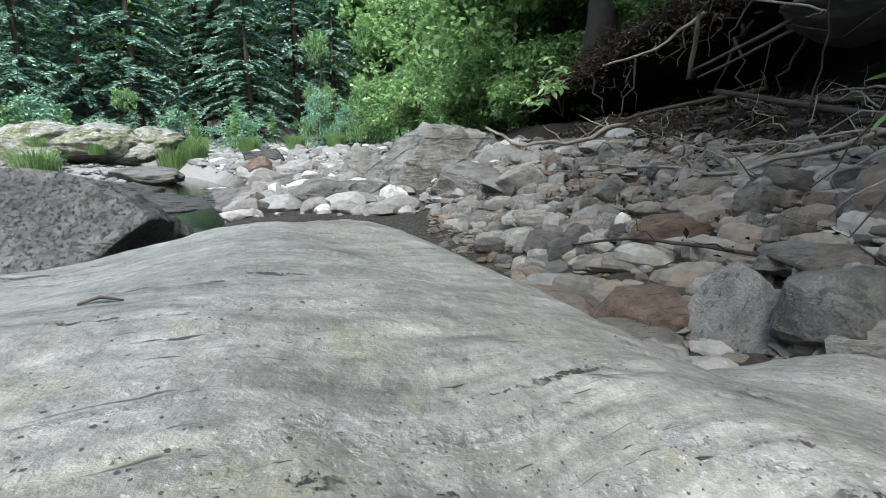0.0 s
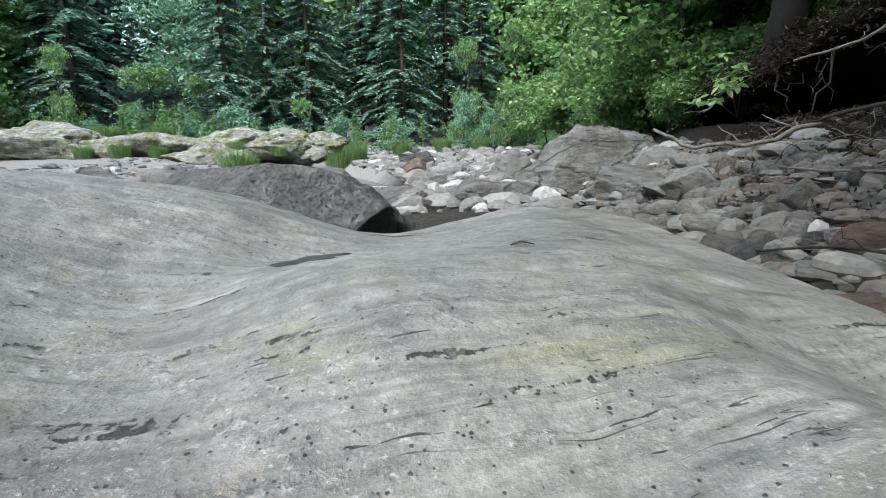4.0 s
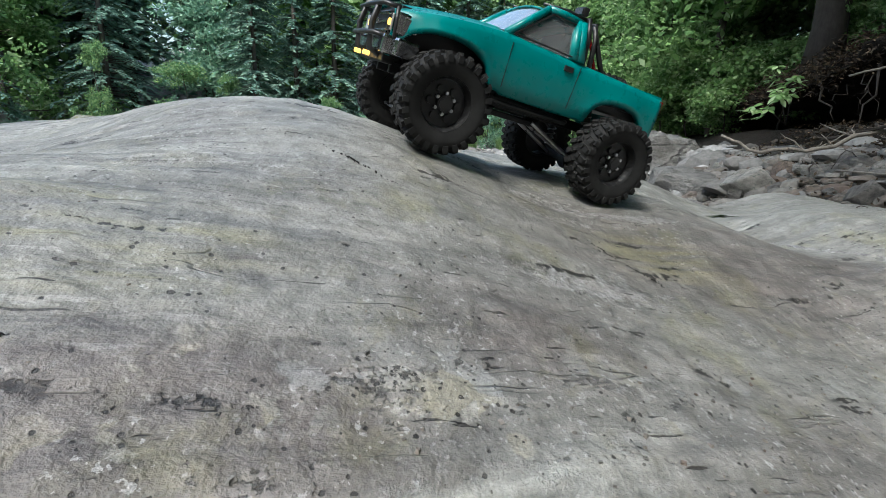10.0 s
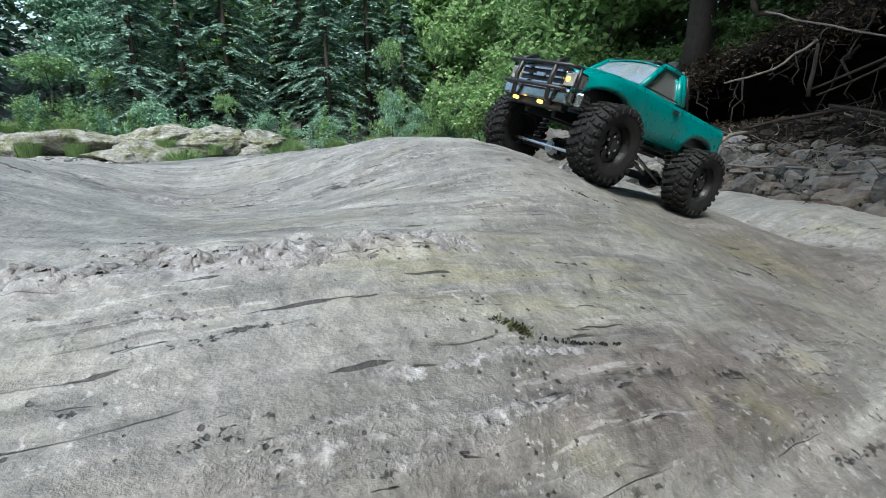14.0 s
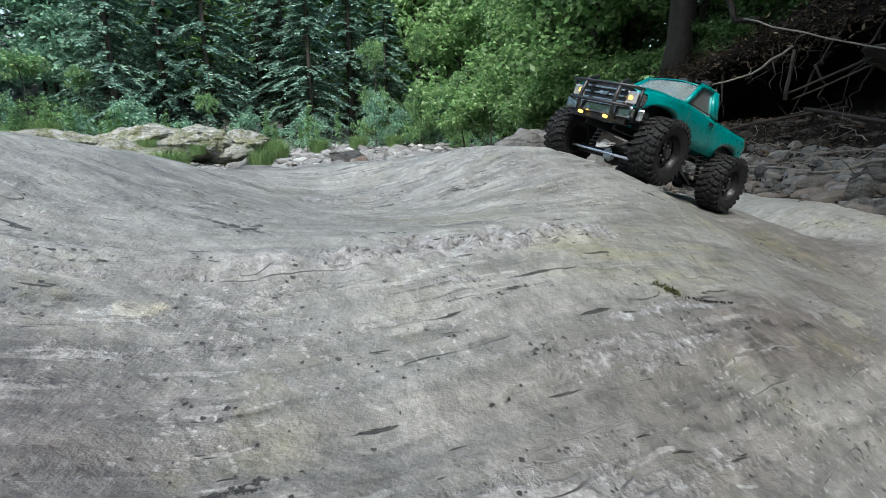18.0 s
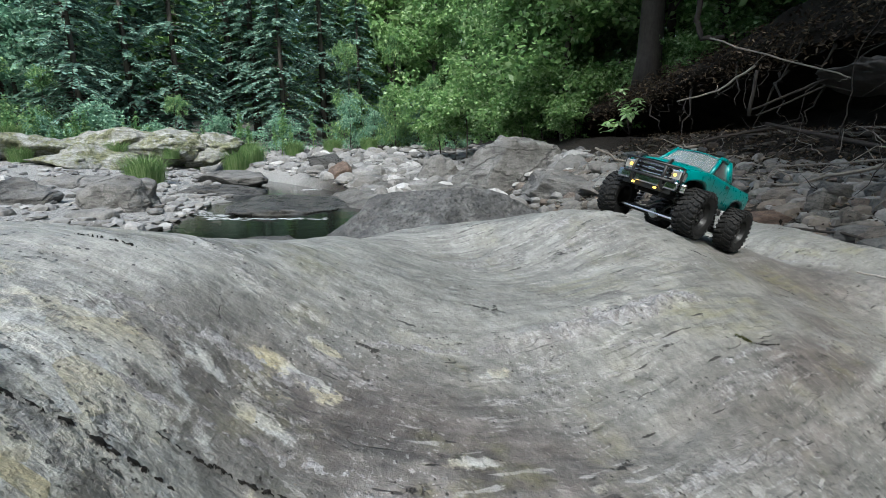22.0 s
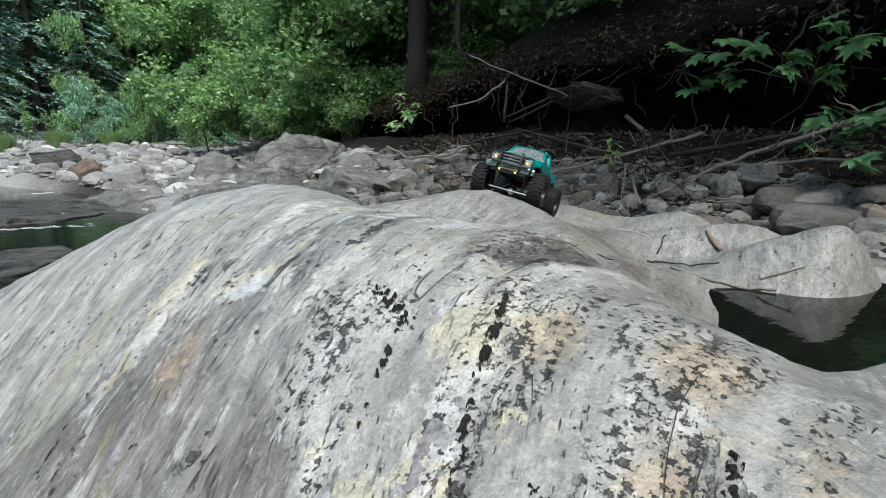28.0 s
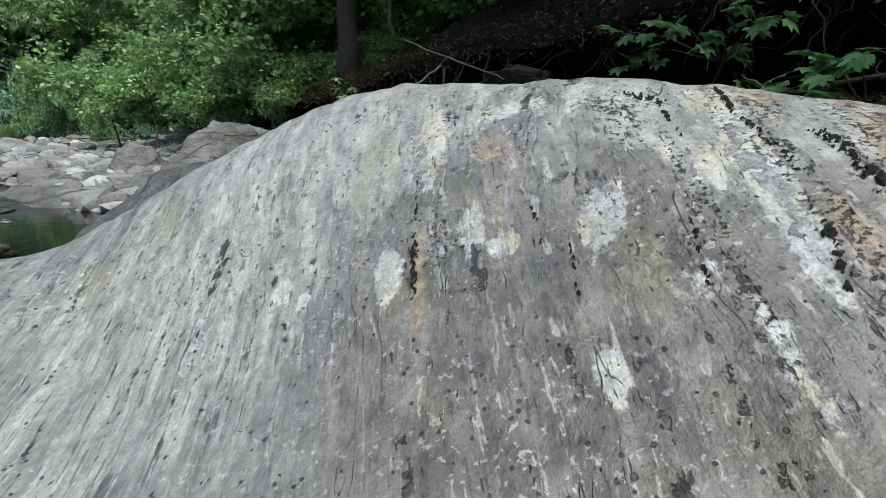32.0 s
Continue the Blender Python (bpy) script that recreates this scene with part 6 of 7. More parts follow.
        for s in (1, -1):
            part("link_arm", bars([(x, s * 0.050, WR - 0.006), (sx * 0.045, s * 0.034, 0.112)], 0.0034, 8), M_STEEL, truck, "bright steel suspension link")
            shock = part("shock_absorber", bars([(x - sx * 0.006, s * 0.060, WR + 0.008), (x - sx * 0.022, s * 0.048, 0.168)], 0.0058, 10), M_BLACK, truck)
            coil = [(x - sx * (0.006 + 0.016 * t) + 0.0088 * math.cos(t * 50), s * (0.060 - 0.012 * t) + 0.0088 * math.sin(t * 50), WR + 0.012 + 0.075 * t) for t in [i / 70 for i in range(71)]]
            part("coil_spring", bars(coil, 0.0012, 4), M_STEEL, shock)
            wheel = new("wheel")
            wheel.parent = truck
            wheel.location = (x, s * TRK, WR)
            if s < 0:
                wheel.rotation_euler = (0, 0, math.pi)
            carcass, lugs = tyre_bm()
            part("tyre", carcass, M_RUBBER, wheel, "knobbly black rubber tyre", True)
            tagged(part("tread", lugs, M_RUBBER, wheel), kind="stuff")
            rim = add_bm(ring_bm([(0.038, 0.024), (0.037, 0.018), (0.034, 0.010), (0.033, -0.022), (0.037, -0.024)], 32), cyl_bm(0.033, 0.004, (0, 0.006, 0), 'Y', 28), cyl_bm(0.011, 0.016, (0, 0.012, 0), 'Y', 16, bevel=0.002))
            for k in range(6):
                a = k * math.pi / 3
                rim = add_bm(rim, cyl_bm(0.0055, 0.006, (0.021 * math.cos(a), 0.0095, 0.021 * math.sin(a)), 'Y', 10))
            part("rim", rim, M_BLACK, wheel, "black dished wheel rim")
            nuts = add_bm(*[cyl_bm(0.0026, 0.005, (0.0145 * math.cos(k * math.pi / 3 + 0.5), 0.013, 0.0145 * math.sin(k * math.pi / 3 + 0.5)), 'Y', 8) for k in range(6)])
            part("wheel_nuts", nuts, M_STEEL, wheel)
    part("steering_link", bars([(FX + 0.026, -0.085, WR), (FX + 0.026, 0.085, WR)], 0.0032, 8), M_STEEL, truck, "bright steel steering link")
    spare = part("spare_tyre", add_bm(*tyre_bm()), M_RUBBER, truck, "small spare tyre lying in the bed")
    spare.matrix_basis = pose(-0.165, 0, 0.206, 90, 0, 0) @ Matrix.Scale(0.80, 4)
    return truck


truck = build_truck()
truck.matrix_basis = pose(0.448, 1.219, -0.120, -12.1, -12.9, 217.0)
# each wheel hangs on its spring until it meets the rock
truck_pose = truck.matrix_basis.copy()
for w in [c for c in truck.children if c.name.startswith("wheel")]:
    best = 9.0
    for k in range(-10, 11):
        for j in (-0.025, 0.0, 0.025):
            a = radians(k * 9)
            p = truck_pose @ (w.location + Vector((WR * math.sin(a), j, -WR * math.cos(a))))
            best = min(best, p.z - float(rock_z(np.array(p.x), np.array(p.y))))
    w.location.z -= min(0.035, max(-0.035, best + 0.002))

# ---- pool between the ledges ----
pv = [(1.05 + 0.75 * math.cos(a) * (1 + 0.1 * math.sin(3 * a)), 0.10 + 0.62 * math.sin(a), -0.405) for a in [2 * math.pi * k / 48 for k in range(48)]]
pool = solid("pool_water", pv, [tuple(range(48))], M_WATER)
tagged(pool, "dark still pool in a hollow of the rock", "water", kind="structure")

pw = [(1.00 + 0.130 * math.cos(a) * (1 + 0.2 * math.sin(2 * a)), 1.93 + 0.115 * math.sin(a) * (1 + 0.15 * math.cos(3 * a))) for a in [2 * math.pi * k / 40 for k in range(40)]]
pz = float(np.percentile(rock_z(np.array([p[0] for p in pw]), np.array([p[1] for p in pw])), 12))
puddle = solid("puddle_water", [(px, py, pz - 0.001) for px, py in pw], [tuple(range(40))], M_WATER)
tagged(puddle, "small shallow puddle in a dish of the rock", "puddle", kind="structure")

# ---- white water where the stream breaks over its ledges ----
M_FOAM = plain("white_water", (0.42, 0.44, 0.44), 0.5, vary=0.25, scale=40)
rf = np.random.default_rng(33)
FV, FF = [], []
for (ax, ay), (bx, by), spread, n in (((-3.6, 7.7), (-1.7, 7.6), 0.05, 90), ((-3.9, 8.3), (-3.3, 7.6), 0.10, 60), ((-3.3, 12.6), (-2.2, 12.9), 0.08, 50), ((-3.4, 4.9), (-1.4, 5.0), 0.03, 50), ((-4.6, 9.3), (-4.1, 8.4), 0.12, 50)):
    for _ in range(n):
        t = rf.random()
        px, py = ax + (bx - ax) * t + rf.normal() * spread, ay + (by - ay) * t + rf.normal() * spread
        r0, o = 0.006 + 0.018 * rf.random() ** 2, len(FV)
        for k in range(7):
            a = 2 * math.pi * k / 7
            FV.append((px + r0 * 4.0 * math.cos(a) * rf.uniform(0.6, 1.2), py + r0 * math.sin(a) * rf.uniform(0.6, 1.2), WATER_Z + 0.002))
        FV.append((px, py, WATER_Z + 0.004 + 0.1 * r0))
        FF += [(o + k, o + (k + 1) % 7, o + 7) for k in range(7)]
tagged(solid("white_water", FV, FF, M_FOAM), "white broken water along the wet ledges", "water", kind="stuff")

# ---- stones of the bank ----
STONES = [rock_shape(100 + i, 3, 1.0, 0.16) if i in (0, 4, 6, 10) else slab_shape(100 + i) for i in range(12)]
STONE_MESH = [mesh_data("stone", V * np.array([0.5, 0.5, 0.5]), F, M_STONE, False) for V, F in STONES]


def stone(at, size, seed, turn, tilt=0, lean=0, label="", mesh=None, mat=None):
    me = STONE_MESH[seed % 12]
    if mat:
        me = me.copy()
        me.materials.clear()
        me.materials.append(mat)
    ob = new("stone", me)
    ob.matrix_world = pose(*at, tilt, lean, turn) @ Matrix.Diagonal((*size, 1))
    return tagged(ob, label or "flat angular grey stone on the gravel bank", "stone", group="stones on the gravel bank")


def on_ground(x, y, up=0.0):
    return (x, y, float(ground_z(x, y)) + up)


M_WHITE = plain("white_quartz", (0.40, 0.40, 0.39), 0.6, vary=0.2)
for x, y, size, up, seed, turn, tilt, lean, lab, mat in (
        (3.35, 5.80, (0.42, 0.36, 0.36), 0.10, 0, 10, 4, 0, "dark blocky stone on the gravel bank", None),
        (3.70, 4.34, (0.36, 0.34, 0.20), 0.06, 1, 30, 6, -8, "pale squared stone slab on the gravel", None),
        (3.72, 4.86, (0.66, 0.40, 0.16), 0.05, 2, -10, 5, 0, "long pale grey stone slab", None),
        (3.22, 4.45, (0.58, 0.34, 0.24), 0.06, 3, -8, 8, 4, "red-brown stone slab on the gravel", M_BROWN),
        (2.72, 3.62, (0.52, 0.40, 0.40), 0.06, 4, 20, 0, 0, "rounded brown stone beside the ledge", M_BROWN),
        (2.98, 3.42, (0.18, 0.50, 0.46), 0.06, 5, 24, 10, 25, "tilted grey stone plate on the gravel", M_BOULDER),
        (3.26, 3.15, (0.62, 0.56, 0.52), 0.08, 6, -15, 0, 0, "large rough grey stone beside the ledge", M_BOULDER),
        (3.42, 3.58, (0.50, 0.36, 0.14), 0.06, 7, -30, 6, -6, "broad flat grey stone on the gravel", M_BOULDER),
        (3.12, 3.62, (0.30, 0.24, 0.14), 0.06, 8, 40, 6, -6, "", None),
        (3.17, 5.06, (0.14, 0.08, 0.16), 0.06, 4, 10, 0, 24, "small white pointed stone", M_WHITE),
        (2.66, 5.30, (0.42, 0.36, 0.26), 0.05, 10, 0, 0, 0, "", None),
        (2.76, 5.98, (0.62, 0.34, 0.20), 0.05, 11, -12, 0, 8, "dark flat stone on the gravel", None),
        (2.86, 7.40, (0.78, 0.60, 0.50), 0.08, 0, 30, 0, 14, "large tilted grey stone on the gravel", None),
        (3.30, 7.60, (0.46, 0.40, 0.26), 0.06, 3, 80, 0, 6, "", None),
        (2.89, 5.15, (0.40, 0.26, 0.18), 0.05, 1, 50, 0, 10, "", None),
        (3.62, 3.90, (0.32, 0.26, 0.16), 0.05, 2, 10, 0, 0, "", None),
        (3.82, 4.00, (0.26, 0.22, 0.16), 0.05, 4, 70, 0, 0, "pale greenish stone on the gravel", None),
        (3.84, 5.87, (0.36, 0.28, 0.16), 0.05, 5, 0, 6, 0, "", None),
        (2.55, 1.75, (1.25, 0.60, 0.22), 0.10, 7, -34, 0, 0, "long flat stone slab at the foot of the ledge", None),
        (3.05, 1.15, (0.95, 0.55, 0.20), 0.14, 2, -10, 0, 0, "flat grey stone slab by the pool", None),
        (3.40, 1.55, (0.46, 0.36, 0.26), 0.10, 10, 20, 0, 0, "rounded grey stone near the plants", None),
        (3.55, 0.95, (0.60, 0.40, 0.26), 0.10, 6, -20, 0, 0, "", None),
        (3.35, 0.35, (0.50, 0.40, 0.28), 0.12, 8, 60, 0, 0, "", None),
        (3.0, 0.2, (0.7, 0.5, 0.25), 0.10, 0, 100, 0, 0, "", None),
        (3.7, 2.1, (0.42, 0.32, 0.26), 0.08, 11, 10, 0, 0, "blue-grey stone under the branches", None)):
    stone(on_ground(x, y, up), size, seed, turn, tilt, lean, lab, None, mat)

rs = random.Random(17)
count = 0
while count < 265:
    y = rs.uniform(-1.0, 9.5)
    x = rs.uniform(max(1.9, float(foot_x(y)) - 2.6), float(foot_x(y)) - 0.35)
    if 0.9 < y < 2.2 and x < 2.6:
        continue
    s = 0.10 + 0.30 * rs.random() ** 1.8
    stone(on_ground(x, y, s * 0.10), (s * rs.uniform(0.9, 1.6), s * rs.uniform(0.7, 1.1), s * rs.uniform(0.30, 0.65)), rs.randrange(12), rs.uniform(0, 360), rs.uniform(-14, 14), rs.uniform(-14, 14))
    count += 1


def stone_field(name, places, label, mat, low=2, plates=5, tall=1.0):
    """Many small stones in one mesh. places: rows of x, y, size."""
    base = [rock_shape(200 + i, low, 1.0, 0.14) for i in range(8 - plates)] + [slab_shape(200 + i) for i in range(plates)]
    V, F, off = [], [], 0
    for x, y, s in places:
        v, f = base[rs.randrange(8)]
        a = rs.uniform(0, 2 * math.pi)
        c, sn = math.cos(a), math.sin(a)
        k = np.array([s * rs.uniform(0.8, 1.5), s * rs.uniform(0.7, 1.0), s * rs.uniform(0.28, 0.6) * tall]) * 0.5
        w = v * k
        w = np.stack([c * w[:, 0] - sn * w[:, 1] + x, sn * w[:, 0] + c * w[:, 1] + y, w[:, 2] + float(ground_z(x, y)) + s * 0.08], 1)
        V.append(w)
        F += [tuple(i + off for i in g) for g in f]
        off += len(w)
    ob = solid(name, np.concatenate(V), F, mat, smooth=False)
    return tagged(ob, label, "stones", kind="stuff")


near = []
for _ in range(5000):
    y = rs.uniform(-1.5, 10)
    near.append((rs.uniform(max(1.7, float(foot_x(y)) - 2.9), float(foot_x(y)) - 0.15), y, 0.03 + 0.11 * rs.random() ** 2))
stone_field("gravel", near, "grey and brown gravel between the stones", M_GRAVEL, 2, 1)
rubble = []
for _ in range(1500):
    y = rs.uniform(-1.0, 9.8)
    rubble.append((rs.uniform(max(1.9, float(foot_x(y)) - 2.5), float(foot_x(y)) - 0.10), y, 0.10 + 0.26 * rs.random() ** 1.6))
stone_field("rubble", rubble, "broken grey stones packed over the bank", M_STONES, 2, 7)
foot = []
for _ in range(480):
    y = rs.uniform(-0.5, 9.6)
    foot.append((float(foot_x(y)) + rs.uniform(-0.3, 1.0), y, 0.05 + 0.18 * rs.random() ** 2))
stone_field("foot_stones", foot, "stones at the foot of the bank, coloured dark for shade", M_SHADE_STONES, 2, 5)
bar = []
while len(bar) < 2600:
    y = rs.uniform(7.5, 29)
    lo, hi = float(np.interp(y, EDGE_Y, EDGE_R)) - 0.1, float(foot_x(y))
    x = rs.uniform(lo, hi)
    bar.append((x, y, 0.10 + 0.55 * rs.random() ** 2.6))
stone_field("gravel_bar_stones", bar, "pale rounded cobbles of the gravel bar", M_COBBLES, 2, 1, 1.25)
shore = []
while len(shore) < 2200:
    y = rs.uniform(4, 20)
    hi = float(np.interp(y, EDGE_Y, EDGE_L))
    shore.append((hi + 0.4 - 7.5 * rs.random() ** 1.5, y, 0.06 + 0.34 * rs.random() ** 2.6))
stone_field("shore_stones", shore, "grey pebbles on the far shore", M_COBBLES, 1, 1)

# ---- branches, roots and driftwood ----


def branch(name, pts, radii, mat, label, category="branch", n=4, wobble=0.02, seed=0, twigs=0, group=""):
    r = random.Random(seed)
    line = []
    for a, b in zip(pts[:-1], pts[1:]):
        seg = crooked(a, b, n, wobble, r)
        line += seg[:-1]
    line.append(Vector(pts[-1]))
    m = len(line)
    rad = [radii[0] + (radii[1] - radii[0]) * i / (m - 1) for i in range(m)]
    all_ = [tube(line, rad, 8)]
    for _ in range(twigs):
        k = r.randrange(m // 3, m)
        e = line[k] + Vector((r.uniform(-1, 1), r.uniform(-1, 1), r.uniform(-0.4, 0.9))) * r.uniform(0.12, 0.4)
        all_.append(tube(crooked(line[k], e, 4, 0.02, r), [rad[k] * 0.5, rad[k] * 0.45, rad[k] * 0.35, rad[k] * 0.25, rad[k] * 0.12], 5))
    v, f = tubes(all_)
    ob = solid(name, v, f, mat)
    return tagged(ob, label, category, group)


def og(x, y, up):
    return Vector((x, y, float(ground_z(x, y)) + up))


branch("fallen_branch", [og(3.55, 6.9, 0.10), og(3.8, 5.6, 0.12), og(3.85, 5.0, 0.10), og(4.1, 4.6, 0.16), og(4.5, 3.9, 0.20), og(4.7, 3.1, 0.25)], (0.009, 0.024), M_WOOD, "bleached crooked branch lying on the gravel bank", seed=1, twigs=5)
branch("fallen_branch", [og(4.2, 5.7, 0.10), og(4.45, 4.7, 0.16), og(4.6, 3.6, 0.18)], (0.008, 0.013), M_WOOD, "pale straight branch on the gravel bank", seed=2)
branch("fallen_branch", [og(2.7, 5.0, 0.12), og(2.98, 4.4, 0.12), og(3.2, 3.75, 0.14), og(3.35, 3.0, 0.14)], (0.008, 0.014), M_ROOT, "long thin stick across the stones", seed=3, twigs=4)
branch("fallen_branch", [og(3.65, 2.9, 0.12), og(4.0, 2.45, 0.15), og(4.3, 2.0, 0.18), og(4.5, 1.3, 0.3)], (0.016, 0.028), M_WOOD, "pale branch under the bank", seed=4, twigs=5)
branch("fallen_branch", [og(4.0, 3.5, 0.12), og(3.6, 3.0, 0.06)], (0.02, 0.016), M_WOOD, "short bleached stick on the gravel bank", seed=5)
branch("fallen_branch", [og(4.3, 3.2, 0.2), og(4.4, 2.0, 0.2), og(4.4, 0.6, 0.3), og(4.3, -0.8, 0.3)], (0.03, 0.02), M_ROOT, "long grey branch along the foot of the bank", seed=6, twigs=8)
branch("fallen_branch", [og(4.1, 2.6, 0.12), og(4.0, 1.6, 0.16), og(3.9, 0.8, 0.12)], (0.012, 0.018), M_WOOD, "thin bleached branch under the bank", seed=7, twigs=6)
for i in range(16):
    r7 = random.Random(300 + i)
    y = r7.uniform(2.2, 4.0)
    x = float(foot_x(y)) - r7.uniform(-0.1, 0.8)
    a = og(x, y, 0.05)
    branch("twig", [a, a + Vector((r7.uniform(-0.4, 0.4), r7.uniform(-0.4, 0.4), r7.uniform(0.02, 0.4)))], (0.008, 0.003), M_ROOT, "thin dry twig in a brush heap", "twig", seed=310 + i, twigs=4, group="brush heap")
for i in range(90):
    r7 = random.Random(700 + i)
    y = r7.uniform(1.6, 8.0)
    x = float(foot_x(y)) - r7.uniform(-0.5, 1.0)
    a = og(x, y, 0.08)
    ln = r7.uniform(0.25, 0.8)
    th = r7.uniform(0, 2 * math.pi)
    bend = a + Vector((math.cos(th) * ln * 0.5, math.sin(th) * ln * 0.5, r7.uniform(0.02, 0.16)))
    tip = og(x + math.cos(th + 0.3) * ln, y + math.sin(th + 0.3) * ln, r7.uniform(0.05, 0.30))
    branch("twig", [a, bend, tip], (r7.uniform(0.005, 0.012), 0.003), r7.choice((M_WOOD, M_ROOT, M_WOOD)), "thin bare twig among the stones under the bank", "twig", n=3, wobble=0.025, seed=800 + i, twigs=r7.randrange(0, 4), group="twigs under the bank")
fallen = np.array([(float(foot_x(y)) - o, y, float(ground_z(float(foot_x(y)) - o, y)) + 0.05 + 0.03 * k) for y, o, k in zip(rl.uniform(0.2, 9.6, 5600), np.where(rl.random(5600) < 0.7, rl.uniform(-1.2, 0.5, 5600), rl.uniform(-0.5, 1.6, 5600)), rl.random(5600))])
fl = new("leaf_litter", quads_mesh("leaf_litter", leaf_quads(fallen, 0.055, rl, -0.1, 0.5), M_DRYLEAF))
tagged(fl, "brown dead leaves scattered over the stones", "leaves", kind="stuff")
# fallen poles and logs under the overhang
branch("fallen_pole", [(4.25, 6.35, 0.60), (4.60, 6.07, 0.80), (4.95, 5.78, 1.0)], (0.015, 0.022), M_ROOT, "grey squared pole leaning under the overhang", "log", wobble=0.008, seed=8)
branch("fallen_pole", [(4.25, 6.25, 0.52), (4.55, 6.07, 0.68), (4.85, 5.88, 0.86)], (0.012, 0.017), M_ROOT, "thin grey pole leaning under the overhang", "log", wobble=0.008, seed=9)
branch("broken_stump", [(4.24, 6.38, 0.52), (4.30, 6.42, 1.12)], (0.028, 0.020), M_ROOT, "upright broken grey root", "root", wobble=0.008, seed=10)
branch("fallen_log", [(4.55, 6.45, 0.42), (4.85, 5.6, 0.22), (5.1, 4.7, 0.06), (5.2, 4.2, 0.0)], (0.024, 0.034), M_ROOT, "dark fallen log with a pale broken end", "log", wobble=0.015, seed=11)
branch("fallen_log", [(5.6, 5.0, 0.62), (5.5, 4.4, 0.28), (5.45, 4.0, 0.05)], (0.034, 0.034), M_WOOD, "short pale log leaning against the bank", "log", wobble=0.01, seed=12)
branch("driftwood", [(2.35, 7.0, 0.10), (2.75, 6.85, -0.10), (3.3, 6.8, -0.05), (3.9, 6.8, 0.15)], (0.016, 0.026), M_WOOD, "gnarled bleached driftwood by the bank", "driftwood", wobble=0.04, seed=13, twigs=9)
branch("fallen_log", [(3.4, 7.0, 0.05), (4.1, 6.6, 0.26), (4.9, 6.2, 0.42)], (0.018, 0.026), M_ROOT, "dark log under the overhang", "log", wobble=0.02, seed=14, twigs=5)
branch("hanging_branch", [(4.6, 8.5, 2.9), (4.55, 8.5, 2.2), (4.62, 8.4, 1.9), (4.9, 8.2, 1.88)], (0.05, 0.04), M_ROOT, "crooked tree stem bending down over the bank", "branch", wobble=0.02, seed=15)
branch("hanging_branch", [(4.3, 7.6, 1.75), (4.55, 6.6, 1.35), (4.75, 5.6, 0.98), (4.8, 5.45, 0.90)], (0.013, 0.008), M_WOOD, "long bare branch hanging over the undercut", "branch", seed=16, twigs=5)
branch("hanging_branch", [(4.9, 5.2, 1.75), (4.75, 5.35, 1.2), (4.8, 5.45, 0.6), (4.78, 5.5, 0.1)], (0.006, 0.009), M_ROOT, "thin root hanging from the overhang", "root", seed=17, twigs=5)
branch("hanging_branch", [(3.7, 7.3, 0.78), (4.2, 7.1, 0.92), (4.6, 6.9, 1.25)], (0.012, 0.02), M_WOOD, "bare curved branch at the bank", "branch", seed=18, twigs=4)
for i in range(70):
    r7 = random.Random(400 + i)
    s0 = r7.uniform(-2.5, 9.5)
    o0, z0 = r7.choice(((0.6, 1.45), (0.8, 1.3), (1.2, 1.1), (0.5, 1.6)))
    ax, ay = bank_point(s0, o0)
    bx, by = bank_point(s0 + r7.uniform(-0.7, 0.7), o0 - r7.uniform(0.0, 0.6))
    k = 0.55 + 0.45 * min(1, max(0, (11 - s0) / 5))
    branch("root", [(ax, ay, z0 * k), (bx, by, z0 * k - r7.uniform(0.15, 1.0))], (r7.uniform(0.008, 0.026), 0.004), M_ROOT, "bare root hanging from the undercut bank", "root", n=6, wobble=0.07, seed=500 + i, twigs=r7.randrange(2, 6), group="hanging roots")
# the overhanging sod
sv, sf = rock_shape(77, 5, 1.0, 0.6)
sod = solid("sod_slab", sv * np.array([0.48, 0.62, 0.12]), sf, plain("grey_clay", (0.055, 0.050, 0.045), 0.9, vary=0.4, scale=14, bump=0.02))
sod.matrix_world = pose(5.18, 5.42, 0.90, 6, 24, 20)
tagged(sod, "slab of dark turf hanging from the overhang", "earth")

# ---- sticks, leaf and litter on the ledge ----


def rz(x, y, up=0.006):
    return Vector((x, y, float(rock_z(np.array(x), np.array(y))) + up))


# a jointed pale stem with a dying leaf at its lower end
line = [rz(1.286 + 0.019 * k / 8, 1.375 - 0.255 * k / 8, 0.004) for k in range(9)]
pts, rads = [], []
for k, (p, q) in enumerate(zip(line[:-1], line[1:])):
    for t, rad in ((0.0, 0.0050), (0.12, 0.0041), (0.88, 0.0041)):
        pts.append(p.lerp(q, t))
        rads.append(rad * (0.8 + 0.05 * k))
v, f = tube(pts, rads, 8)
tagged(solid("stick", v, f, plain("pale_dry_stem", (0.36, 0.33, 0.29), 0.8, vary=0.3, scale=120)), "pale jointed stem lying in the rock hollow", "stick")
branch("stick", [rz(1.50, 1.15), rz(1.37, 1.10), rz(1.25, 1.04)], (0.0030, 0.0045), M_ROOT, "short dark forked twig on the rock", "stick", wobble=0.006, seed=21, twigs=1)
branch("stick", [rz(1.10, 0.98), rz(1.22, 0.98), rz(1.26, 0.86), rz(1.24, 0.71)], (0.0045, 0.003), M_ROOT, "dark curved twig on the rock", "stick", wobble=0.006, seed=22)
branch("stick", [rz(1.14, 0.88), rz(1.08, 0.67), rz(1.14, 0.55), rz(1.22, 0.45)], (0.0040, 0.0055), M_WOOD, "long pale stick at the edge of the pool", "stick", wobble=0.004, seed=24)
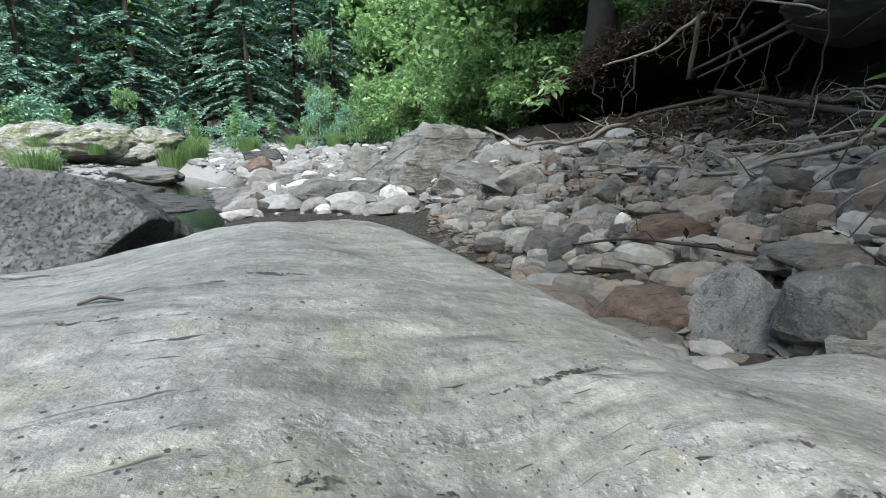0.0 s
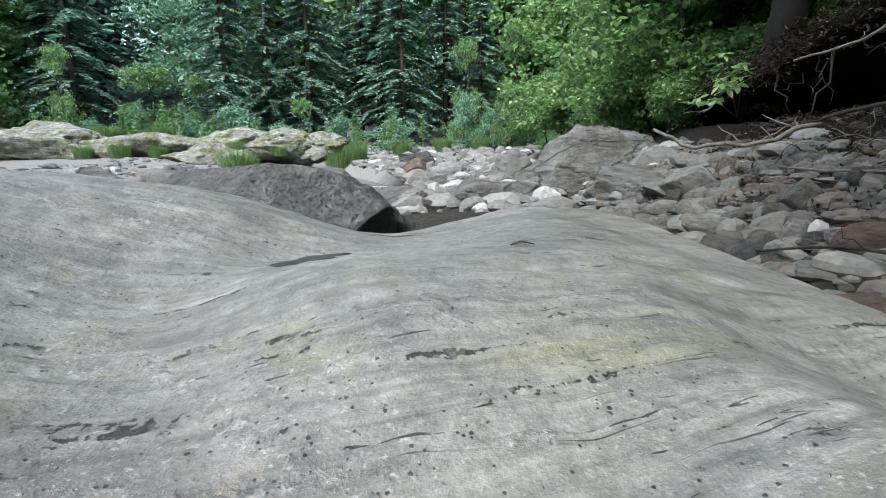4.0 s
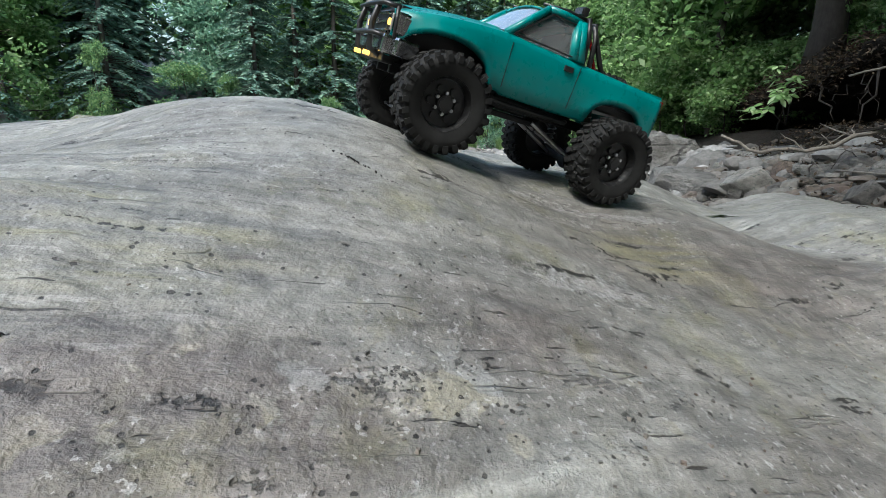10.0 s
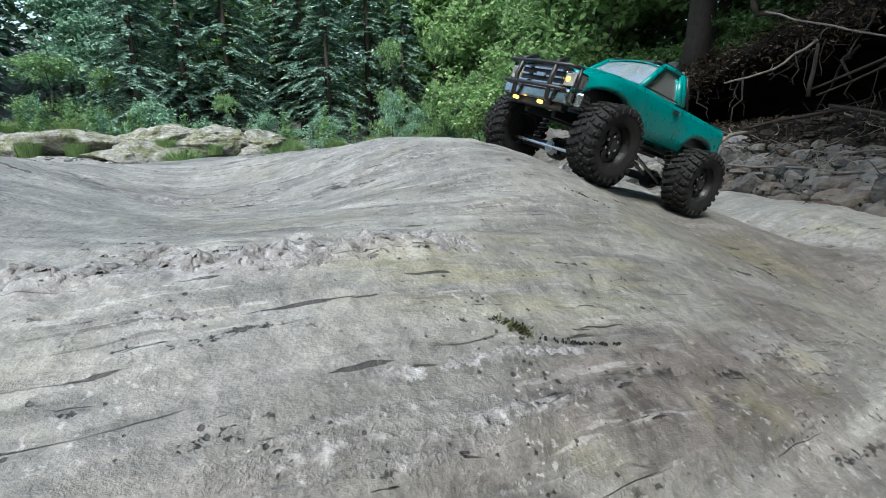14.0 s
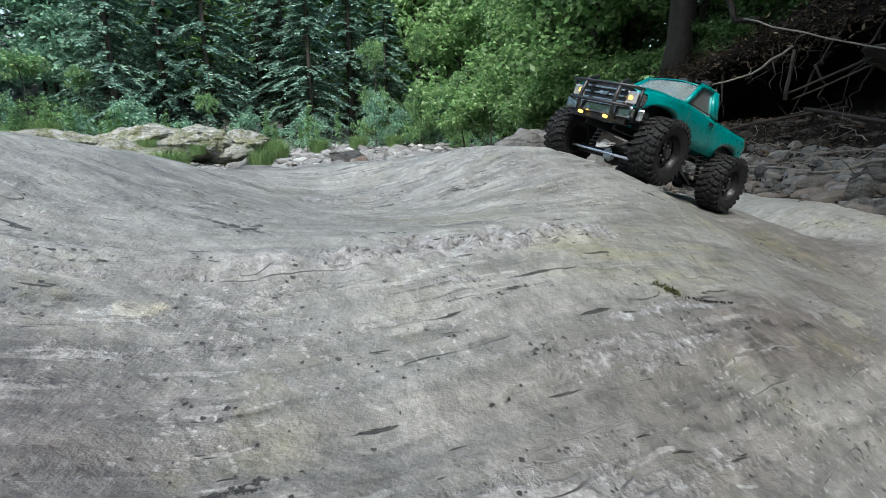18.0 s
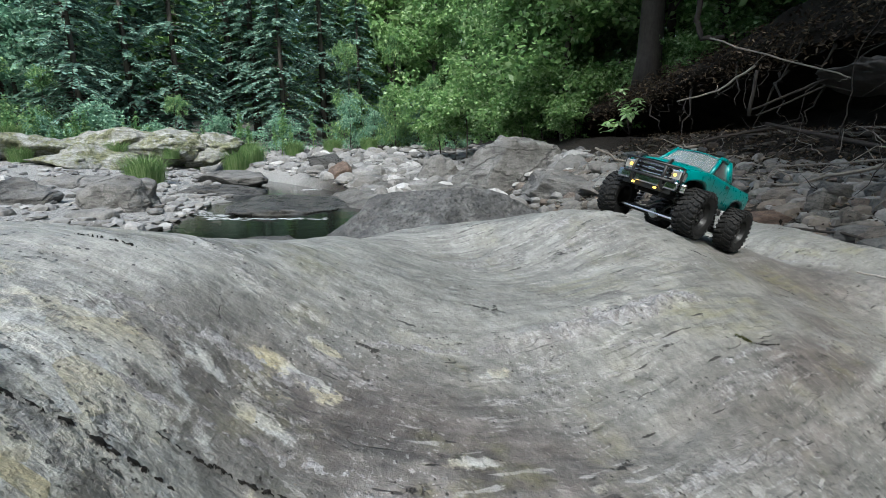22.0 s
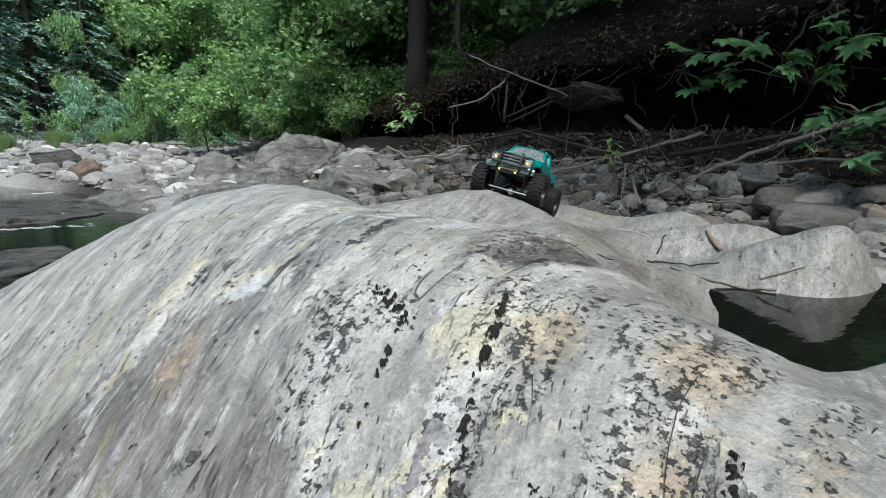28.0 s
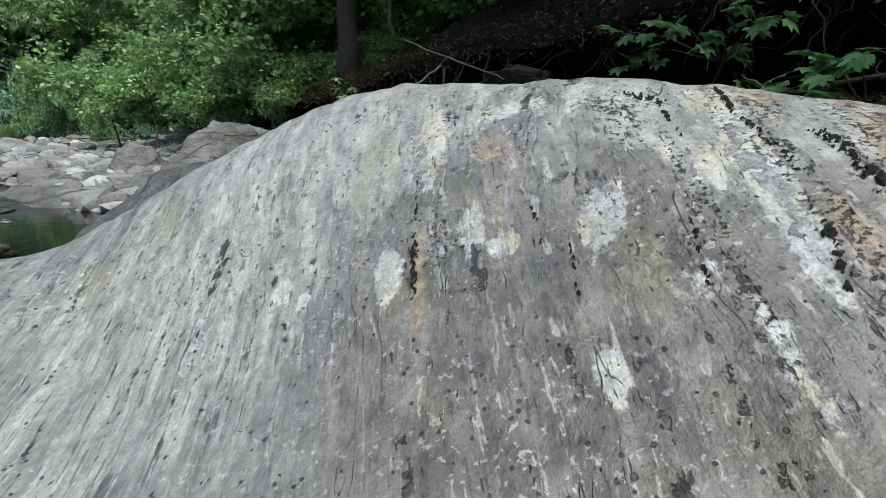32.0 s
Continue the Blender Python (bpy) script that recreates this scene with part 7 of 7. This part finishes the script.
branch("stick", [rz(1.22, 0.52), rz(1.32, 0.42), rz(1.44, 0.35)], (0.0045, 0.003), M_WOOD, "pale twig over the pool", "stick", wobble=0.004, seed=25)
cv, cf = tube([rz(1.55, 0.98, 0.008), rz(1.515, 0.915, 0.012), rz(1.48, 0.85, 0.010)], [0.006, 0.014, 0.011], 5)
chip = tagged(solid("wood_chip", cv, cf, plain("split_wood", (0.20, 0.145, 0.10), 0.8, vary=0.45)), "split brown piece of wood on the rock", "wood")
cm, cf = tube([rz(1.07, 0.40, 0.02), rz(1.13, 0.43, 0.03), rz(1.19, 0.42, 0.02)], [0.02, 0.034, 0.012], 7)
tagged(solid("moss_clump", cm, cf, plain("yellow_moss", (0.13, 0.13, 0.03), 0.9, vary=0.6, scale=120, bump=0.01)), "yellow-green clump of moss at the edge of the pool", "moss")
M_FALLEN = Mat("fading_leaf", rough=0.55)
M_FALLEN.color(M_FALLEN.ramp(M_FALLEN.noise(M_FALLEN.coord("Object"), 90, 3), [(0.35, (0.12, 0.07, 0.035)), (0.5, (0.13, 0.13, 0.045)), (0.65, (0.17, 0.20, 0.08))]))
leaf = new("fallen_leaf")
tagged(leaf, "yellow-green and brown fallen leaf beside the stem", "leaf")
for tip, up in (((1.320, 1.208), 0.009), ((1.314, 1.182), 0.004)):
    base, end = rz(1.303, 1.192, 0.002), rz(*tip, up)
    mid = base.lerp(end, 0.45)
    side = Vector((-(end - base).y, (end - base).x, 0)) * 0.36
    lv = [base, base.lerp(mid, 0.5) + side * 0.7 + Vector((0, 0, 0.002)), mid + side + Vector((0, 0, 0.004)), mid.lerp(end, 0.6) + side * 0.5 + Vector((0, 0, 0.002)), end, mid.lerp(end, 0.6) - side * 0.5 + Vector((0, 0, 0.003)), mid - side + Vector((0, 0, 0.005)), base.lerp(mid, 0.5) - side * 0.7 + Vector((0, 0, 0.003)), mid]
    solid("blade", lv, [(0, 1, 8), (1, 2, 8), (2, 3, 8), (3, 4, 8), (4, 5, 8), (5, 6, 8), (6, 7, 8), (7, 0, 8)], M_FALLEN.m, leaf)
tv, tf = tube([rz(1.39, 1.93, 0.002), rz(1.405, 1.942, 0.005), rz(1.425, 1.945, 0.003)], [0.0015, 0.0018, 0.001], 5)
tagged(solid("twig", tv, tf, M_BARK), "tiny dark curved twig on the rock", "twig")
mv = leaf_quads(np.array([rz(0.21 + 0.008 * rs.gauss(0, 1), 0.475 + 0.003 * rs.gauss(0, 1), 0.0)[:] for _ in range(160)]), 0.005, np.random.default_rng(5), -0.6, 0.3)
tuft = new("moss_tuft", quads_mesh("moss_tuft", mv, leaf_material("dark_moss", [(0.0, (0.02, 0.025, 0.008)), (0.6, (0.05, 0.055, 0.015)), (1.0, (0.10, 0.10, 0.03))], 0.1)))
tagged(tuft, "tuft of dark moss in a crevice of the rock", "moss")

# loose grit in the hollows of the ledge
rg = np.random.default_rng(91)
n_grit = 1100
gx = np.where(rg.random(n_grit) < 0.7, 0.45 + 0.75 * rg.random(n_grit), -0.75 + 2.4 * rg.random(n_grit))
gy = np.where(gx > 0.45, 0.42 + 0.75 * (gx - 0.45) / 0.75 + rg.normal(size=n_grit) * 0.13, 0.1 + 0.55 * gx + 0.5 * rg.random(n_grit))
gs = (0.0005 + 0.0013 * rg.random(n_grit) ** 3) * np.where(gx > 0.45, 1.0, 0.55)
gzz = rock_z(gx, gy)
cube = np.array([(-1, -1, -1), (1, -1, -0.8), (1, 1, -1), (-1, 1, -0.8), (-0.7, -0.8, 0.8), (0.8, -0.6, 1), (0.6, 0.8, 0.7), (-0.8, 0.6, 1)])
GV = np.concatenate([(cube + rg.normal(size=(8, 3)) * 0.25) * np.array([1.3, 0.9, 0.7]) * gs[i] @ np.array([[math.cos(i), math.sin(i), 0], [-math.sin(i), math.cos(i), 0], [0, 0, 1]]) + np.array([gx[i], gy[i], gzz[i] + 0.4 * gs[i]]) for i in range(n_grit)])
GF = [tuple(8 * i + k for k in f) for i in range(n_grit) for f in ((0, 3, 2, 1), (4, 5, 6, 7), (0, 1, 5, 4), (1, 2, 6, 5), (2, 3, 7, 6), (3, 0, 4, 7))]
tagged(solid("grit", GV, GF, M_STONES, smooth=False), "loose grey grit scattered in the hollows of the rock", "grit", kind="stuff")

# ---- plants ----


def blades(n, spread, height, seed):
    r = np.random.default_rng(seed)
    q = []
    for _ in range(n):
        a, d = r.uniform(0, 2 * math.pi), spread * r.random() ** 0.7
        p = np.array([math.cos(a) * d, math.sin(a) * d, 0])
        h = height * r.uniform(0.5, 1.1)
        out = np.array([math.cos(a), math.sin(a), 0]) * h * r.uniform(0.1, 0.6)
        w = np.array([-math.sin(a), math.cos(a), 0]) * h * 0.012
        mid = p + out * 0.35 + np.array([0, 0, h * 0.65])
        tip = p + out + np.array([0, 0, h * r.uniform(0.75, 1.0)])
        q.append([p - w, p + w, mid + w * 0.8, mid - w * 0.8])
        q.append([mid - w * 0.8, mid + w * 0.8, tip + w * 0.1, tip - w * 0.1])
    return q


tuft_mesh = quads_mesh("grass_tuft", blades(900, 0.50, 0.85, 61), M_GRASS)
for x, y, s in ((-7.35, 13.2, 0.95), (-6.6, 18.0, 1.0), (-6.2, 18.6, 0.8), (-9.9, 16.6, 0.6), (-12.2, 15.6, 0.6), (-13.6, 15.4, 0.7), (-15.0, 15.2, 0.6), (-8.4, 17.0, 0.5), (-11.0, 18.8, 0.9), (-9.0, 19.4, 0.9), (-7.0, 20.4, 0.9), (-12.4, 19.0, 0.9), (-14.4, 18.2, 0.9), (-16.5, 17.6, 0.9), (-5.4, 21.5, 0.8), (-18.5, 16.4, 0.9), (-10.0, 20.2, 1.1), (-8.2, 20.6, 1.0), (-4.0, 23.2, 0.8), (-2.4, 24.0, 0.8)):
    ob = new("grass_tuft", tuft_mesh)
    zz = float(ground_z(x, y)) + (0.35 if y > 16 and x < -8 and y < 19 else 0.0)
    ob.matrix_world = pose(x, y, zz, 0, 0, rs.uniform(0, 360)) @ Matrix.Scale(s, 4)
    tagged(ob, "tuft of bright green grass among the rocks", "grass", group="grass tufts")


def leaflet(length, width):
    """A pointed leaf blade with a folded midrib, along +x."""
    pts = []
    for t, w in ((0.0, 0.0), (0.2, 0.55), (0.45, 1.0), (0.7, 0.75), (0.88, 0.35), (1.0, 0.0)):
        pts.append((t * length, w * width * 0.5, -0.10 * length * t * t))
    V = [(p[0], 0, p[2]) for p in pts]
    L = [(p[0], p[1], p[2] + 0.05 * width) for p in pts[1:-1]]
    R = [(p[0], -p[1], p[2] + 0.05 * width) for p in pts[1:-1]]
    verts = V + L + R
    F = [(0, 1, 6), (0, 10, 1), (4, 5, 9), (4, 13, 5)]
    for i in range(1, 4):
        F.append((i, i + 1, 6 + i, 5 + i))
        F.append((i, 9 + i, 10 + i, i + 1))
    return np.array(verts), F


def compound_leaf(n, length):
    V, F, off = [], [], 0
    for k in range(n):
        a = radians(-75 + 150 * k / (n - 1)) if n > 1 else 0
        v, f = leaflet(length * (1 - 0.25 * abs(math.sin(a))), length * 0.42)
        c, s = math.cos(a), math.sin(a)
        V.append(np.stack([c * v[:, 0] - s * v[:, 1], s * v[:, 0] + c * v[:, 1], v[:, 2]], 1))
        F += [tuple(i + off for i in g) for g in f]
        off += len(v)
    return np.concatenate(V), F


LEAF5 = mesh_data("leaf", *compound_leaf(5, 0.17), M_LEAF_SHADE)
LEAF3 = mesh_data("leaf", *compound_leaf(3, 0.11), M_LEAF)
LEAF1 = mesh_data("leaf", *compound_leaf(1, 0.14), M_GRASS)


def leafy_plant(name, root, tips, leaf_mesh, per, seed, label, scale=1.0, group=""):
    r = random.Random(seed)
    ob = new(name)
    tagged(ob, label, "plant", group)
    root = Vector(root)
    ob.location = root
    for tip in tips:
        tip = Vector(tip)
        mid = (root + tip) / 2 + Vector((0, 0, 0.12))
        line = [root - root, (root.lerp(mid, 0.5)) - root, mid - root, mid.lerp(tip, 0.5) - root + Vector((0, 0, 0.03)), tip - root]
        v, f = tube(line, [0.009, 0.008, 0.006, 0.005, 0.003], 6)
        solid("stem", v, f, M_ROOT, ob)
        for k in range(per):
            t = 0.35 + 0.65 * (k + 1) / per
            p = line[2].lerp(line[4], (t - 0.35) / 0.65) + Vector((r.gauss(0, 0.04), r.gauss(0, 0.04), r.gauss(0, 0.04)))
            lf = new("leaf", leaf_mesh)
            lf.parent = ob
            lf.matrix_basis = pose(*p, r.uniform(-30, 30), r.uniform(-10, 50), r.uniform(120, 300)) @ Matrix.Scale(scale * r.uniform(0.7, 1.15), 4)
    return ob


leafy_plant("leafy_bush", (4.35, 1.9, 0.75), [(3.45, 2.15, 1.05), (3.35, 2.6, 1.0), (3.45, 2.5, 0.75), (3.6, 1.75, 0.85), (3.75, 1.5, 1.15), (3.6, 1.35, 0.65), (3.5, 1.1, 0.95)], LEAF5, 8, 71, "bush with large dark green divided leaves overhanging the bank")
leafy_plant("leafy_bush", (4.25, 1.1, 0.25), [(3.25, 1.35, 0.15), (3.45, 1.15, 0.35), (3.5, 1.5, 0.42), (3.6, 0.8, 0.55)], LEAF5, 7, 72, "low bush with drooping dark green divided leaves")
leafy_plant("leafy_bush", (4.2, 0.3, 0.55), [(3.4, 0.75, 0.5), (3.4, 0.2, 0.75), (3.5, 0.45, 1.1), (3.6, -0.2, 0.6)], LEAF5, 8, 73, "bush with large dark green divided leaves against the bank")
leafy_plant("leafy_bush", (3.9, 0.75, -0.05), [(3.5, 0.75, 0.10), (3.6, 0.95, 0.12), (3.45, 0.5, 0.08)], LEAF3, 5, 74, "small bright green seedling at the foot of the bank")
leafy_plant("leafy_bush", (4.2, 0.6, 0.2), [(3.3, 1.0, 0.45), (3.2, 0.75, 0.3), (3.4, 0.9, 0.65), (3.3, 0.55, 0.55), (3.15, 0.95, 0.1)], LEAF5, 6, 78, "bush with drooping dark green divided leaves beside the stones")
leafy_plant("sapling", (3.95, 3.75, -0.12), [(3.93, 3.74, 0.24), (3.90, 3.70, 0.16), (3.98, 3.78, 0.14)], LEAF1, 5, 75, "single small sapling with long pale leaves")
leafy_plant("leafy_bush", (5.2, 0.5, 1.9), [(4.2, 0.9, 1.55), (4.1, 0.2, 1.75), (4.3, 1.6, 1.7), (4.2, -0.5, 1.6)], LEAF5, 8, 76, "leafy shrub hanging over the top of the bank")
leafy_plant("leafy_bush", (3.7, 8.9, 0.3), [(3.0, 8.3, 0.45), (3.2, 8.0, 0.7), (3.5, 8.2, 0.9), (3.3, 8.6, 1.1)], LEAF3, 9, 77, "bright green leafy shoots beside the outcrop", 1.5)
flower = quads_mesh("flower_spike", leaf_quads(np.random.default_rng(8).normal(size=(260, 3)) * np.array([0.05, 0.05, 0.22]) + np.array([0, 0, 0.75]), 0.09, np.random.default_rng(9)), M_LEAF_PALE)
for i in range(26):
    x = rs.uniform(-18, -3.5)
    y = float(np.interp(x, [-18, -10, -3.5], [17.5, 19.4, 22.6])) + rs.uniform(-0.6, 1.6)
    ob = new("tall_weed")
    ob.matrix_world = pose(x, y, float(ground_z(x, y)) + 0.15, rs.uniform(-6, 6), rs.uniform(-6, 6), rs.uniform(0, 360)) @ Matrix.Scale(rs.uniform(0.7, 1.5), 4)
    tagged(ob, "tall pale green weed at the stream side", "weed", group="tall weeds")
    head = new("flower_spike", flower)
    head.parent = ob
    tagged(head, kind="stuff")
    sv, sf = tube([(0, 0, -0.2), (0.01, 0, 0.4), (0, 0.01, 1.2)], [0.014, 0.011, 0.004], 5)
    solid("stem", sv, sf, M_GRASS, ob)
